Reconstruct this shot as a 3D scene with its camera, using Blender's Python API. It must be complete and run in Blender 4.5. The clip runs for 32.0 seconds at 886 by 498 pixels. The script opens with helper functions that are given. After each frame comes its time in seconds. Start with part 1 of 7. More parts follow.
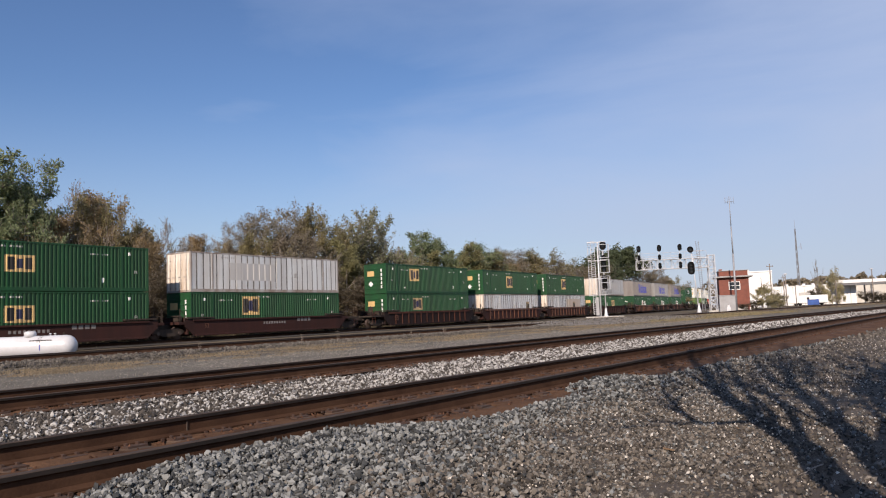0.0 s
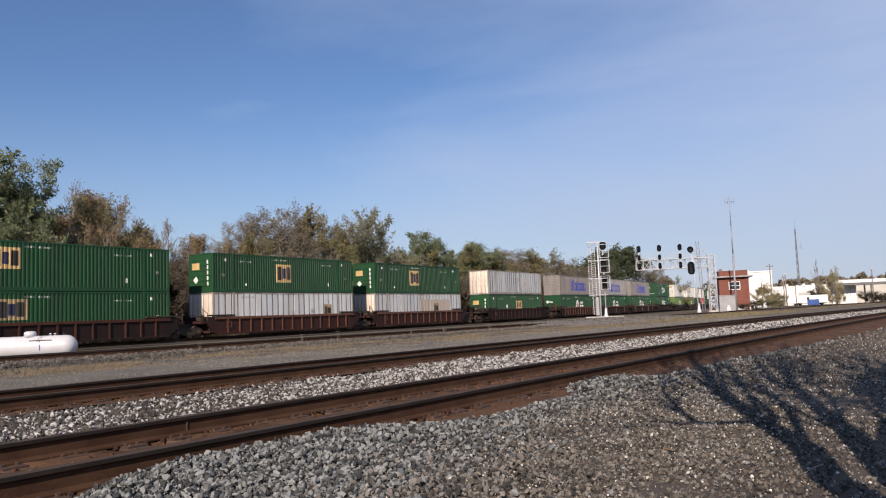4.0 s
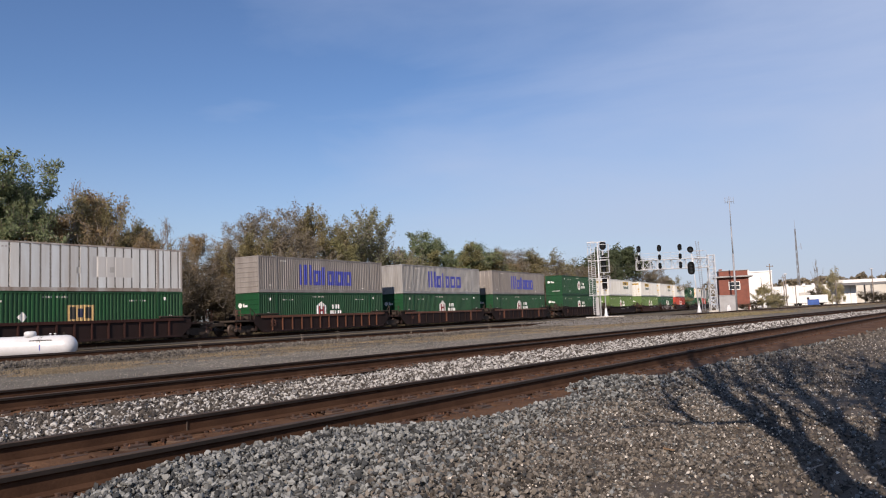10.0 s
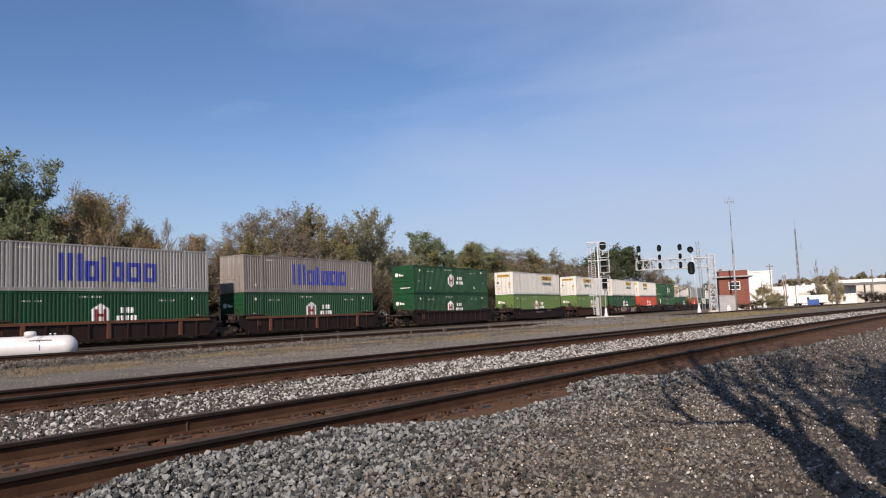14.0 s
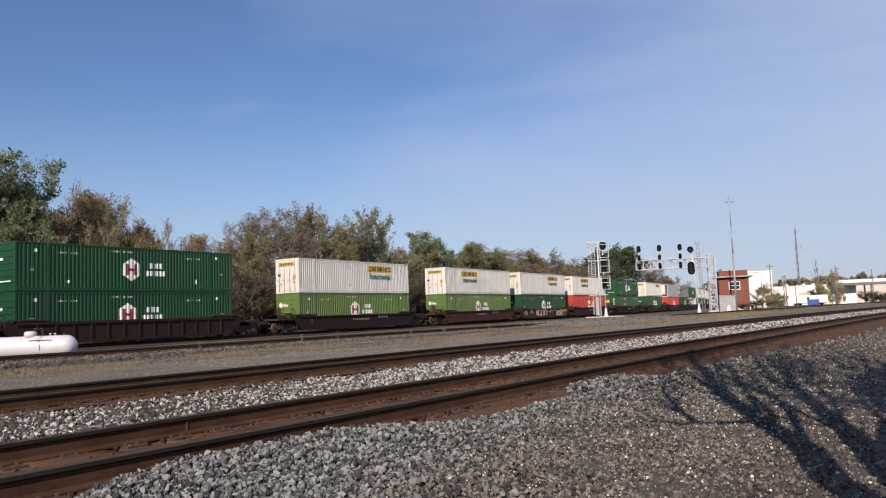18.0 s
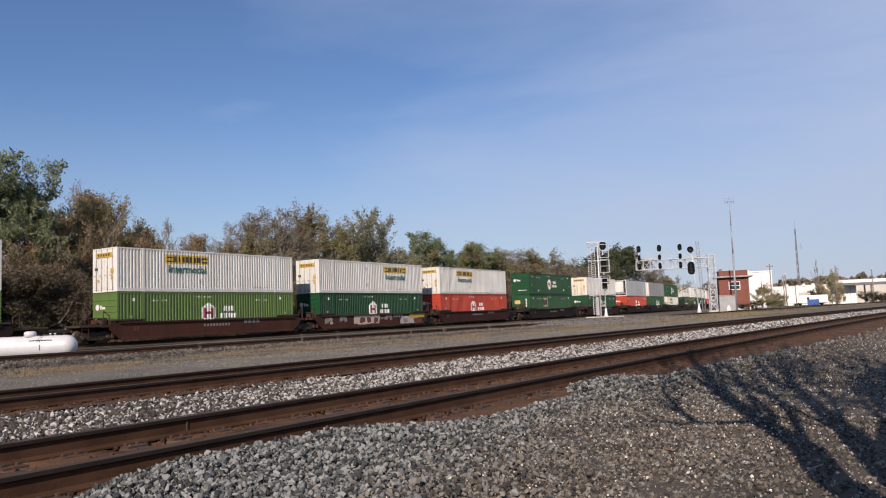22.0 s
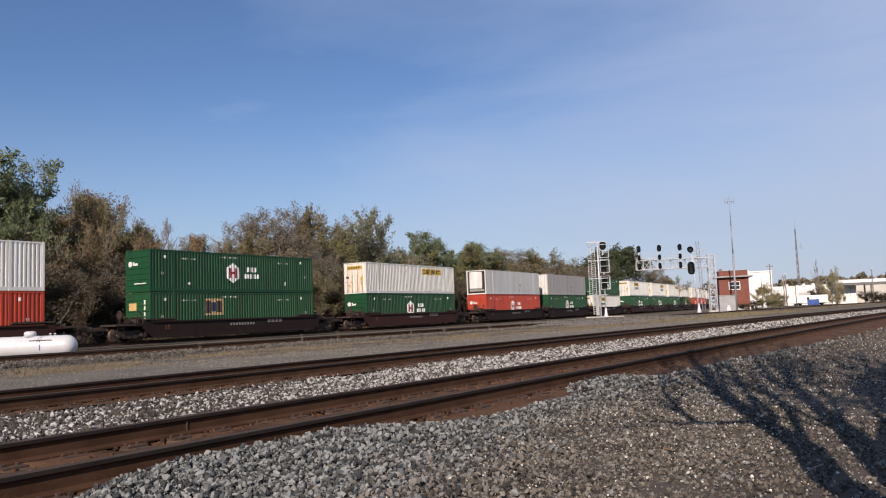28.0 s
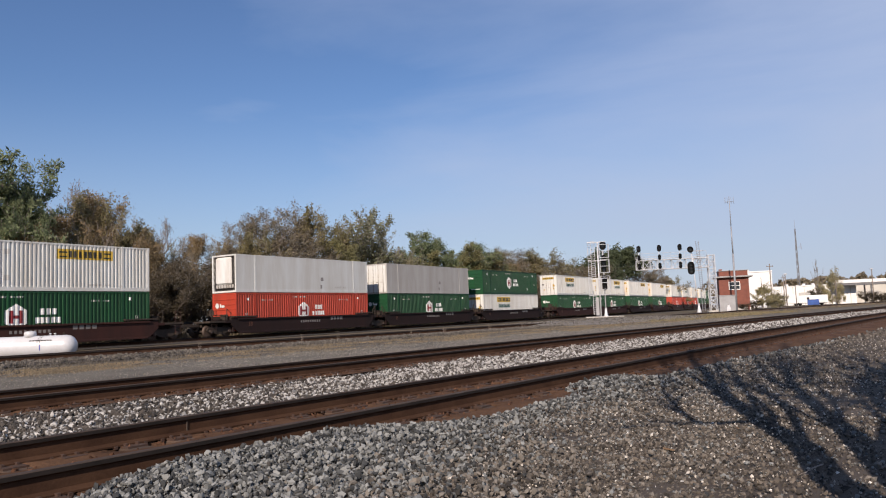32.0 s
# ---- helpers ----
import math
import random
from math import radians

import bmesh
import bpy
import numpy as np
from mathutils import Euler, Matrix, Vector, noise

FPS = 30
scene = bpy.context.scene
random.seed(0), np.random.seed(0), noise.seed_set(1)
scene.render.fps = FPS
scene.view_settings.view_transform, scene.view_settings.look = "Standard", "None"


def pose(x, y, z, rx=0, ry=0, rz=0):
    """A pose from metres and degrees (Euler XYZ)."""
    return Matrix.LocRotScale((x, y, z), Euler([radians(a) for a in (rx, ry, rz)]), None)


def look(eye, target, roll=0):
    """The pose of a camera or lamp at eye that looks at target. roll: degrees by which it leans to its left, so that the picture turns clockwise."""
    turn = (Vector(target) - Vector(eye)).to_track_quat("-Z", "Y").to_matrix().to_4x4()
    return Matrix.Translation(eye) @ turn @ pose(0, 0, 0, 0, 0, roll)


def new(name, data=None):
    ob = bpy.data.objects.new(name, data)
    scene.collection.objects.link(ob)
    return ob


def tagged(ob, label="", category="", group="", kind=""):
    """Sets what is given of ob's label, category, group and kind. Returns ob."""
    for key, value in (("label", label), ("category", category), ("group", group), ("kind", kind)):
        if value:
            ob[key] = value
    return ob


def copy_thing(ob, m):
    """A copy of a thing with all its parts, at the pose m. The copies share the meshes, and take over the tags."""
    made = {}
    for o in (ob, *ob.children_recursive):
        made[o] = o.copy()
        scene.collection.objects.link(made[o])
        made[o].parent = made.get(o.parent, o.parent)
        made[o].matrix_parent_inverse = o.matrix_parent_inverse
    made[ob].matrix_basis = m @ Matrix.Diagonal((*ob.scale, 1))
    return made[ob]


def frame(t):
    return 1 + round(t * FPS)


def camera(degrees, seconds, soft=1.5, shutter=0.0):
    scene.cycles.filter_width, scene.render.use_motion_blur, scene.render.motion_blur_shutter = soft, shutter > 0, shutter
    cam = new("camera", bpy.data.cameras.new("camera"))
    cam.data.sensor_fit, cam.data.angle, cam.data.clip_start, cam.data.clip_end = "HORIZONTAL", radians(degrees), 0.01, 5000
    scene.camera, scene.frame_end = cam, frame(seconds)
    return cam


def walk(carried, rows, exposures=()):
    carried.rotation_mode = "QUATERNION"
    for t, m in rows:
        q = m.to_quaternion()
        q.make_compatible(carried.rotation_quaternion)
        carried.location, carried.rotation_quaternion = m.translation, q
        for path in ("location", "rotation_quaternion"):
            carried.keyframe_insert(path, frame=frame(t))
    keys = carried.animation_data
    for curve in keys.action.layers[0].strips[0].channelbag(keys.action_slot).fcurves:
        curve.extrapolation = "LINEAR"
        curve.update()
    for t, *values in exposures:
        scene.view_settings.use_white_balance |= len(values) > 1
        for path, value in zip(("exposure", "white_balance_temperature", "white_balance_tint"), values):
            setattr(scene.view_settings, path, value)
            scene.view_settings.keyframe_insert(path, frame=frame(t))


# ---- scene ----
cam = camera(59.89, 32.0, soft=1.15, shutter=0.12)
EYE = 0.894
TILT, LEAN = 4.929, 2.218
walk(cam, [(t, pose(0, 0, EYE) @ pose(0, 0, 0, 90 + TILT) @ pose(0, 0, 0, 0, 0, -LEAN)) for t in (0.0, 32.0)],
     exposures=[(0.0, 0.36, 6470, 18.8), (17.0, 0.36, 6470, 18.8), (22.5, 0.31, 6470, 18.8), (32.0, 0.31, 6470, 18.8)])

# ---- daylight ----
SUN_AZ, SUN_EL = radians(194.5), radians(31)
world = bpy.data.worlds.new("sky")
scene.world = world
world.use_nodes = True
wn = world.node_tree
wn.nodes.clear()
sky = wn.nodes.new("ShaderNodeTexSky")
sky.sky_type, sky.sun_disc = "NISHITA", False
sky.sun_elevation, sky.sun_rotation = SUN_EL, SUN_AZ
sky.air_density, sky.dust_density, sky.ozone_density = 1.1, 0.25, 6.8


def sky_node(kind, **values):
    n = wn.nodes.new(kind)
    for key, value in values.items():
        n.inputs[key].default_value = value
    return n


# thin cirrus and the pale haze low over the land
wtc = wn.nodes.new("ShaderNodeTexCoord")
wmap = sky_node("ShaderNodeMapping", Scale=(1.2, 1.2, 5.0), Rotation=(0.0, radians(9), radians(20)))
cirrus = sky_node("ShaderNodeTexNoise", Scale=1.4, Detail=7.0, Roughness=0.55, Distortion=0.4)
veil = wn.nodes.new("ShaderNodeMapRange")
for key, value in (("From Min", 0.38), ("From Max", 0.98), ("To Min", 0.0), ("To Max", 0.8)):
    veil.inputs[key].default_value = value
wsep = wn.nodes.new("ShaderNodeSeparateXYZ")
haze = wn.nodes.new("ShaderNodeMapRange")
haze.interpolation_type = "SMOOTHSTEP"
for key, value in (("From Min", 0.30), ("From Max", -0.03), ("To Min", 0.0), ("To Max", 0.62)):
    haze.inputs[key].default_value = value
east = wn.nodes.new("ShaderNodeMath")
east.operation = "MULTIPLY_ADD"
east.inputs[1].default_value = 0.8
wmix = wn.nodes.new("ShaderNodeMix")
wmix.data_type = "RGBA"
wmix.inputs["B"].default_value = (4.57, 5.66, 7.4, 1)
low_mix = wn.nodes.new("ShaderNodeMix")
low_mix.data_type = "RGBA"
low_mix.inputs["B"].default_value = (4.66, 5.52, 6.36, 1)
wn.links.new(wtc.outputs["Generated"], wmap.inputs[0])
wn.links.new(wmap.outputs[0], cirrus.inputs["Vector"])
wn.links.new(wsep.outputs["X"], east.inputs[0])
wn.links.new(cirrus.outputs["Fac"], east.inputs[2])
wn.links.new(east.outputs[0], veil.inputs["Value"])
wn.links.new(wtc.outputs["Generated"], wsep.inputs[0])
wn.links.new(wsep.outputs["Z"], haze.inputs["Value"])
wn.links.new(veil.outputs[0], wmix.inputs["Factor"])
wn.links.new(haze.outputs[0], low_mix.inputs["Factor"])
wn.links.new(wmix.outputs["Result"], low_mix.inputs["A"])
wn.links.new(sky.outputs["Color"], wmix.inputs["A"])
wbg = wn.nodes.new("ShaderNodeBackground")
wbg.inputs["Strength"].default_value = 0.08
wout = wn.nodes.new("ShaderNodeOutputWorld")
wn.links.new(low_mix.outputs["Result"], wbg.inputs["Color"])
wn.links.new(wbg.outputs[0], wout.inputs[0])
sun_data = bpy.data.lights.new("sun", "SUN")
sun_data.energy, sun_data.angle, sun_data.color = 5.0, radians(0.5), (1.0, 0.88, 0.71)
sun = new("sun", sun_data)
sun_dir = Vector((math.sin(SUN_AZ) * math.cos(SUN_EL), math.cos(SUN_AZ) * math.cos(SUN_EL), math.sin(SUN_EL)))
sun.matrix_world = look(sun_dir * 60, (0, 0, 0))


# ---- materials ----
def mat(name, base, second=None, rough=0.6, metal=0.0, scale=3.0, fine=40.0, mix=0.5, bump=0.2, per="none",
        spread=0.0, streak=False, spec=0.5, dist=0.01, lot=0.0):
    """Two noise scales between two colours; per 'object' or 'island' shifts the value piece by piece."""
    m = bpy.data.materials.new(name)
    m.use_nodes = True
    nt = m.node_tree
    b = nt.nodes["Principled BSDF"]
    b.inputs["Roughness"].default_value, b.inputs["Metallic"].default_value = rough, metal
    b.inputs["Specular IOR Level"].default_value = spec
    second = second or tuple(c * 0.6 for c in base)
    tc = nt.nodes.new("ShaderNodeTexCoord")
    mp = nt.nodes.new("ShaderNodeMapping")
    nt.links.new(tc.outputs["Object"], mp.inputs[0])
    if streak:
        mp.inputs["Scale"].default_value = (1.0, 1.0, 0.12)
    big = nt.nodes.new("ShaderNodeTexNoise")
    big.inputs["Scale"].default_value, big.inputs["Detail"].default_value = scale, 6
    small = nt.nodes.new("ShaderNodeTexNoise")
    small.inputs["Scale"].default_value, small.inputs["Detail"].default_value = fine, 3
    for n in (big, small):
        nt.links.new(mp.outputs[0], n.inputs["Vector"])
    add = nt.nodes.new("ShaderNodeMath")
    add.operation = "MULTIPLY_ADD"
    add.inputs[1].default_value = 0.35
    nt.links.new(small.outputs["Fac"], add.inputs[0])
    nt.links.new(big.outputs["Fac"], add.inputs[2])
    ramp = nt.nodes.new("ShaderNodeValToRGB")
    ramp.color_ramp.elements[0].position = 0.68 - 0.25 * mix - 0.12
    ramp.color_ramp.elements[1].position = 0.68 - 0.25 * mix + 0.28
    ramp.color_ramp.elements[0].color, ramp.color_ramp.elements[1].color = (*base, 1), (*second, 1)
    blend = add.outputs[0]
    if lot:
        # each piece draws its own share of the second colour
        geo = nt.nodes.new("ShaderNodeNewGeometry" if per == "island" else "ShaderNodeObjectInfo")
        more = nt.nodes.new("ShaderNodeMath")
        more.operation = "MULTIPLY_ADD"
        more.inputs[1].default_value = lot
        nt.links.new(geo.outputs["Random Per Island" if per == "island" else "Random"], more.inputs[0])
        less = nt.nodes.new("ShaderNodeMath")
        less.operation = "SUBTRACT"
        less.inputs[1].default_value = lot / 2
        nt.links.new(add.outputs[0], more.inputs[2])
        nt.links.new(more.outputs[0], less.inputs[0])
        blend = less.outputs[0]
    nt.links.new(blend, ramp.inputs[0])
    colour = ramp.outputs[0]
    if per != "none":
        hsv = nt.nodes.new("ShaderNodeHueSaturation")
        src = nt.nodes.new("ShaderNodeObjectInfo" if per == "object" else "ShaderNodeNewGeometry")
        mr = nt.nodes.new("ShaderNodeMapRange")
        mr.inputs["To Min"].default_value, mr.inputs["To Max"].default_value = 1 - spread, 1 + spread
        nt.links.new(src.outputs["Random" if per == "object" else "Random Per Island"], mr.inputs["Value"])
        nt.links.new(mr.outputs[0], hsv.inputs["Value"])
        nt.links.new(colour, hsv.inputs["Color"])
        colour = hsv.outputs[0]
    nt.links.new(colour, b.inputs["Base Color"])
    if bump:
        bp = nt.nodes.new("ShaderNodeBump")
        bp.inputs["Strength"].default_value, bp.inputs["Distance"].default_value = bump, dist
        nt.links.new(small.outputs["Fac"], bp.inputs["Height"])
        nt.links.new(bp.outputs[0], b.inputs["Normal"])
    return m


def leaf_mat(name, base, second, spread=0.26):
    m = mat(name, base, second, rough=0.65, scale=0.35, fine=2.0, bump=0, per="island", spread=spread, spec=0.25)
    b = m.node_tree.nodes["Principled BSDF"]
    nt = m.node_tree
    tr = nt.nodes.new("ShaderNodeBsdfTranslucent")
    ms = nt.nodes.new("ShaderNodeMixShader")
    ms.inputs[0].default_value = 0.45
    nt.links.new(b.inputs["Base Color"].links[0].from_socket, tr.inputs[0])
    nt.links.new(b.outputs[0], ms.inputs[1])
    nt.links.new(tr.outputs[0], ms.inputs[2])
    nt.links.new(ms.outputs[0], nt.nodes["Material Output"].inputs[0])
    return m


M_GROUND = mat("dry_ground", (0.085, 0.072, 0.056), (0.12, 0.1, 0.07), rough=1.0, spec=0.1, scale=0.25, fine=6, bump=0.5, dist=0.04)
M_DIRT = mat("brown_dirt", (0.034, 0.027, 0.021), (0.062, 0.048, 0.036), rough=0.95, scale=1.5, fine=45, bump=0.7, dist=0.02)
M_ROADGRAVEL = mat("grey_road_gravel", (0.086, 0.081, 0.07), (0.134, 0.124, 0.106), rough=1.0, spec=0.1, scale=0.6, fine=14, bump=0.6, dist=0.03)
M_PALEGRAVEL = mat("pale_crossing_gravel", (0.12, 0.112, 0.10), (0.17, 0.16, 0.145), rough=0.95, scale=0.8, fine=14, bump=0.6, dist=0.03)
M_BALLAST_BED = mat("ballast_bed", (0.024, 0.02, 0.017), (0.05, 0.042, 0.035), rough=0.95, scale=2, fine=22, bump=0.8, dist=0.04)
M_RUSTBED = mat("rust_stained_bed", (0.042, 0.023, 0.015), (0.104, 0.058, 0.034), rough=0.95, spec=0.1, scale=2.5, fine=30, bump=0.6, dist=0.02)
M_STONE_W = mat("pale_ballast_stone", (0.48, 0.47, 0.45), (0.04, 0.034, 0.029), rough=0.9, mix=0.64, scale=5, fine=60, bump=0.3, per="island", spread=0.35, lot=0.8)
M_STONE_B = mat("oil_dark_stone", (0.022, 0.019, 0.016), (0.05, 0.043, 0.036), rough=0.85, scale=5, fine=50, bump=0.3, per="island", spread=0.5)
M_STONE_G = mat("blue_grey_ballast_stone", (0.043, 0.0465, 0.0475), (0.144, 0.149, 0.145), rough=0.9, scale=5, fine=60, bump=0.3, per="island", spread=0.5, lot=0.8)
M_STONE_G1 = mat("blue_grey_stone", (0.058, 0.068, 0.074), (0.112, 0.118, 0.12), rough=0.9, scale=5, fine=60, bump=0.3, per="object", spread=0.4)
M_STONE_S = mat("small_mixed_gravel", (0.046, 0.038, 0.030), (0.108, 0.092, 0.075), rough=0.95, scale=8, fine=60, bump=0.2, per="island", spread=0.65)
M_STONE_P = mat("pale_pebble", (0.46, 0.45, 0.43), (0.36, 0.32, 0.27), rough=0.9, scale=9, fine=60, bump=0.2, per="island", spread=0.5)
M_STONE_M = mat("brown_grey_stone", (0.036, 0.031, 0.026), (0.12, 0.107, 0.091), rough=0.9, scale=5, fine=60, bump=0.3, per="island", spread=0.5, lot=0.7)
M_STONE_D = mat("dark_ballast_stone", (0.036, 0.032, 0.027), (0.115, 0.103, 0.087), rough=0.95, scale=4, fine=50, bump=0.2, per="island", spread=0.5)
M_STONE_R = mat("pale_road_stone", (0.1, 0.09, 0.078), (0.2, 0.183, 0.16), rough=0.95, scale=5, fine=50, bump=0.2, per="island", spread=0.5)
M_STONE_O = mat("rust_stained_stone", (0.045, 0.024, 0.016), (0.1, 0.05, 0.03), rough=0.95, scale=6, fine=50, bump=0.2, per="island", spread=0.5, spec=0.1)
M_RAIL = mat("rusty_rail_steel", (0.036, 0.0185, 0.0118), (0.062, 0.0335, 0.0205), rough=0.9, metal=0.0, scale=3, fine=40, bump=0.3, spec=0.08)
M_RAILTOP = mat("worn_rail_head", (0.034, 0.024, 0.019), (0.056, 0.04, 0.031), rough=0.8, metal=0.0, scale=5, fine=60, bump=0.1, spec=0.25)
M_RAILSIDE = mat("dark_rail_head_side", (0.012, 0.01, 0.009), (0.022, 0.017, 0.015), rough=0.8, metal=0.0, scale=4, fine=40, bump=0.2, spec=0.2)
M_TIE = mat("weathered_tie_wood", (0.07, 0.042, 0.027), (0.05, 0.034, 0.025), rough=0.9, scale=2, fine=30, bump=0.6, per="object", spread=0.25)
M_PLATE = mat("rusty_tie_plate", (0.06, 0.029, 0.018), (0.038, 0.022, 0.016), rough=0.85, scale=6, fine=40, bump=0.4)
M_STRAWGREEN = mat("tan_green_grass", (0.2, 0.16, 0.09), (0.15, 0.13, 0.075), rough=0.9, scale=0.6, fine=8, bump=0, per="island", spread=0.4, spec=0.2)
M_STRAW = mat("dry_grass", (0.2, 0.152, 0.1), (0.135, 0.112, 0.076), rough=0.9, scale=1, fine=8, bump=0, per="island", spread=0.4, spec=0.2)


def paint(name, base, dirt, mix=0.35, rough=0.5, streak=True, spec=0.32):
    return mat(name, base, dirt, rough=rough, scale=1.1, fine=9, mix=mix, bump=0.06, streak=streak, per="object", spread=0.07, spec=spec)


M_GREEN = paint("green_container_paint", (0.01, 0.067, 0.022), (0.014, 0.046, 0.02))
M_BRIGHTGREEN = paint("bright_green_paint", (0.005, 0.057, 0.019), (0.008, 0.04, 0.017))
M_LIME = paint("light_green_paint", (0.085, 0.155, 0.035), (0.075, 0.12, 0.04))
M_RED = paint("orange_red_paint", (0.4, 0.045, 0.023), (0.27, 0.04, 0.022))
M_WHITE = paint("white_container_paint", (0.65, 0.675, 0.67), (0.5, 0.475, 0.435), mix=0.25)
M_CREAM = paint("off_white_paint", (0.585, 0.6, 0.58), (0.48, 0.465, 0.425), mix=0.25)
M_GREYW = paint("dull_grey_paint", (0.42, 0.41, 0.385), (0.33, 0.31, 0.28), mix=0.3)
M_MATGREY = paint("pale_grey_paint", (0.28, 0.28, 0.277), (0.19, 0.183, 0.175), mix=0.3)
M_TAUPE = paint("taupe_grey_paint", (0.225, 0.21, 0.196), (0.155, 0.14, 0.13), mix=0.35)
M_WORN = paint("worn_grey_rail_paint", (0.4, 0.385, 0.36), (0.2, 0.15, 0.115), mix=0.45)
M_RUSTCREAM = paint("rust_stained_cream_paint", (0.7, 0.675, 0.61), (0.42, 0.3, 0.2), mix=0.22)
M_JOINT = mat("dark_panel_joint", (0.04, 0.038, 0.036), (0.11, 0.1, 0.09), rough=0.8, scale=1.5, fine=10, bump=0.1, streak=True)
M_ROOF = mat("dusty_roof_sheet", (0.30, 0.29, 0.28), (0.20, 0.19, 0.17), rough=0.7, scale=1, fine=10, bump=0.1)
M_YELLOW = paint("faded_yellow_paint", (0.47, 0.31, 0.03), (0.36, 0.25, 0.05), mix=0.3)
M_BUFF = paint("buff_panel_paint", (0.58, 0.40, 0.17), (0.42, 0.29, 0.13), mix=0.3)
M_FADEDBUFF = paint("faded_buff_paint", (0.42, 0.3, 0.15), (0.25, 0.19, 0.1), mix=0.45)
M_INK = paint("black_marking", (0.018, 0.017, 0.017), (0.05, 0.045, 0.04), mix=0.2)
M_BLUE = paint("royal_blue_marking", (0.028, 0.04, 0.30), (0.06, 0.07, 0.28), mix=0.25)
M_DARKBLUE = paint("navy_marking", (0.02, 0.022, 0.06), (0.04, 0.04, 0.07), mix=0.2)
M_DEEPGREEN = paint("deep_green_marking", (0.02, 0.10, 0.085), (0.05, 0.12, 0.10), mix=0.2)
M_MARK = paint("white_marking", (0.72, 0.72, 0.70), (0.5, 0.5, 0.48), mix=0.2)
M_MAROON = paint("maroon_marking", (0.20, 0.018, 0.025), (0.15, 0.03, 0.03), mix=0.2)
M_TAN = paint("tan_faded_patch", (0.47, 0.4, 0.33), (0.4, 0.33, 0.26), mix=0.3)
M_GHOST = paint("pale_ghost_patch", (0.5, 0.485, 0.46), (0.44, 0.42, 0.39), mix=0.3)
M_CAR = paint("oxide_brown_car_paint", (0.05, 0.02, 0.016), (0.03, 0.0155, 0.0135), mix=0.45, rough=0.7, spec=0.12)
M_CARRUST = paint("rust_orange_car_paint", (0.078, 0.03, 0.02), (0.043, 0.02, 0.015), mix=0.5, rough=0.7, spec=0.12)
# dark car paint; on ribbed sides it also holds the chord's shade
M_CARDARK = paint("dark_brown_paint_and_shade", (0.026, 0.014, 0.013), (0.017, 0.0115, 0.0105), mix=0.45, rough=0.7, spec=0.12)
M_CHORD = paint("tan_orange_chord_paint", (0.135, 0.052, 0.027), (0.075, 0.034, 0.021), mix=0.4)
M_STEEL = mat("grimy_dark_steel", (0.024, 0.019, 0.016), (0.045, 0.034, 0.027), rough=0.85, metal=0.0, spec=0.2, scale=3, fine=20, bump=0.3)
M_WHEEL = mat("wheel_steel", (0.06, 0.045, 0.038), (0.10, 0.07, 0.055), rough=0.6, metal=0.5, scale=4, fine=20, bump=0.2)
M_ALU = mat("galvanised_silver_paint", (0.62, 0.63, 0.65), (0.48, 0.49, 0.5), rough=0.45, metal=0.25, scale=2, fine=14, bump=0.1)
M_BUNG = mat("dull_grey_enamel", (0.30, 0.305, 0.31), (0.24, 0.24, 0.245), rough=0.6, metal=0.1, scale=1, fine=8, bump=0.05)
M_BLACK = mat("matt_black_signal_paint", (0.004, 0.004, 0.0045), (0.008, 0.008, 0.008), rough=0.85, scale=3, fine=20, bump=0.05, spec=0.15)
M_LENS = mat("dark_signal_lens", (0.03, 0.03, 0.03), (0.02, 0.02, 0.02), rough=0.1, scale=3, fine=20, bump=0)
M_CONC = mat("pale_concrete", (0.46, 0.44, 0.41), (0.36, 0.34, 0.31), rough=0.9, scale=1.5, fine=20, bump=0.3)
M_TANK = mat("white_tank_paint", (0.53, 0.54, 0.56), (0.44, 0.44, 0.45), rough=0.35, scale=1.5, fine=10, mix=0.2, bump=0.02)
M_MORTAR = mat("brick_wall_mortar", (0.19, 0.067, 0.046), (0.145, 0.054, 0.04), rough=0.95, scale=2, fine=14, bump=0.4)
M_ROOFGREY = mat("grey_eave_paint", (0.33, 0.32, 0.32), (0.24, 0.235, 0.23), rough=0.7, scale=1, fine=8, bump=0.1)
M_WALLWHITE = mat("white_wall_cladding", (0.7, 0.7, 0.69), (0.6, 0.6, 0.58), rough=0.7, scale=0.4, fine=6, mix=0.3, bump=0.05)
M_WALLCREAM = mat("cream_wall_cladding", (0.5, 0.475, 0.42), (0.42, 0.4, 0.35), rough=0.75, scale=0.3, fine=5, mix=0.3, bump=0.05)
M_DARKROOF = mat("dark_roof_edge", (0.10, 0.10, 0.11), (0.15, 0.15, 0.15), rough=0.8, scale=1, fine=8, bump=0.1)
M_BLUEP = mat("blue_truck_paint", (0.03, 0.09, 0.32), (0.02, 0.06, 0.22), rough=0.4, scale=1, fine=10, bump=0.02)
M_WOOD = mat("grey_pole_wood", (0.20, 0.16, 0.13), (0.13, 0.105, 0.085), rough=0.9, scale=2, fine=30, bump=0.4, streak=True)
M_POLEGREY = mat("grey_mast_steel", (0.30, 0.31, 0.33), (0.22, 0.225, 0.24), rough=0.6, metal=0.3, scale=2, fine=14, bump=0.1)
M_BARK = mat("bark", (0.25, 0.225, 0.2), (0.15, 0.13, 0.115), rough=0.95, scale=3, fine=25, bump=0.6, streak=True)
M_LEAF_GREEN = leaf_mat("green_leaves", (0.13, 0.17, 0.085), (0.18, 0.21, 0.11))
M_LEAF_OLIVE = leaf_mat("olive_leaves", (0.2, 0.185, 0.09), (0.245, 0.205, 0.105))
M_LEAF_RUST = leaf_mat("rust_brown_leaves", (0.275, 0.195, 0.105), (0.22, 0.17, 0.095))
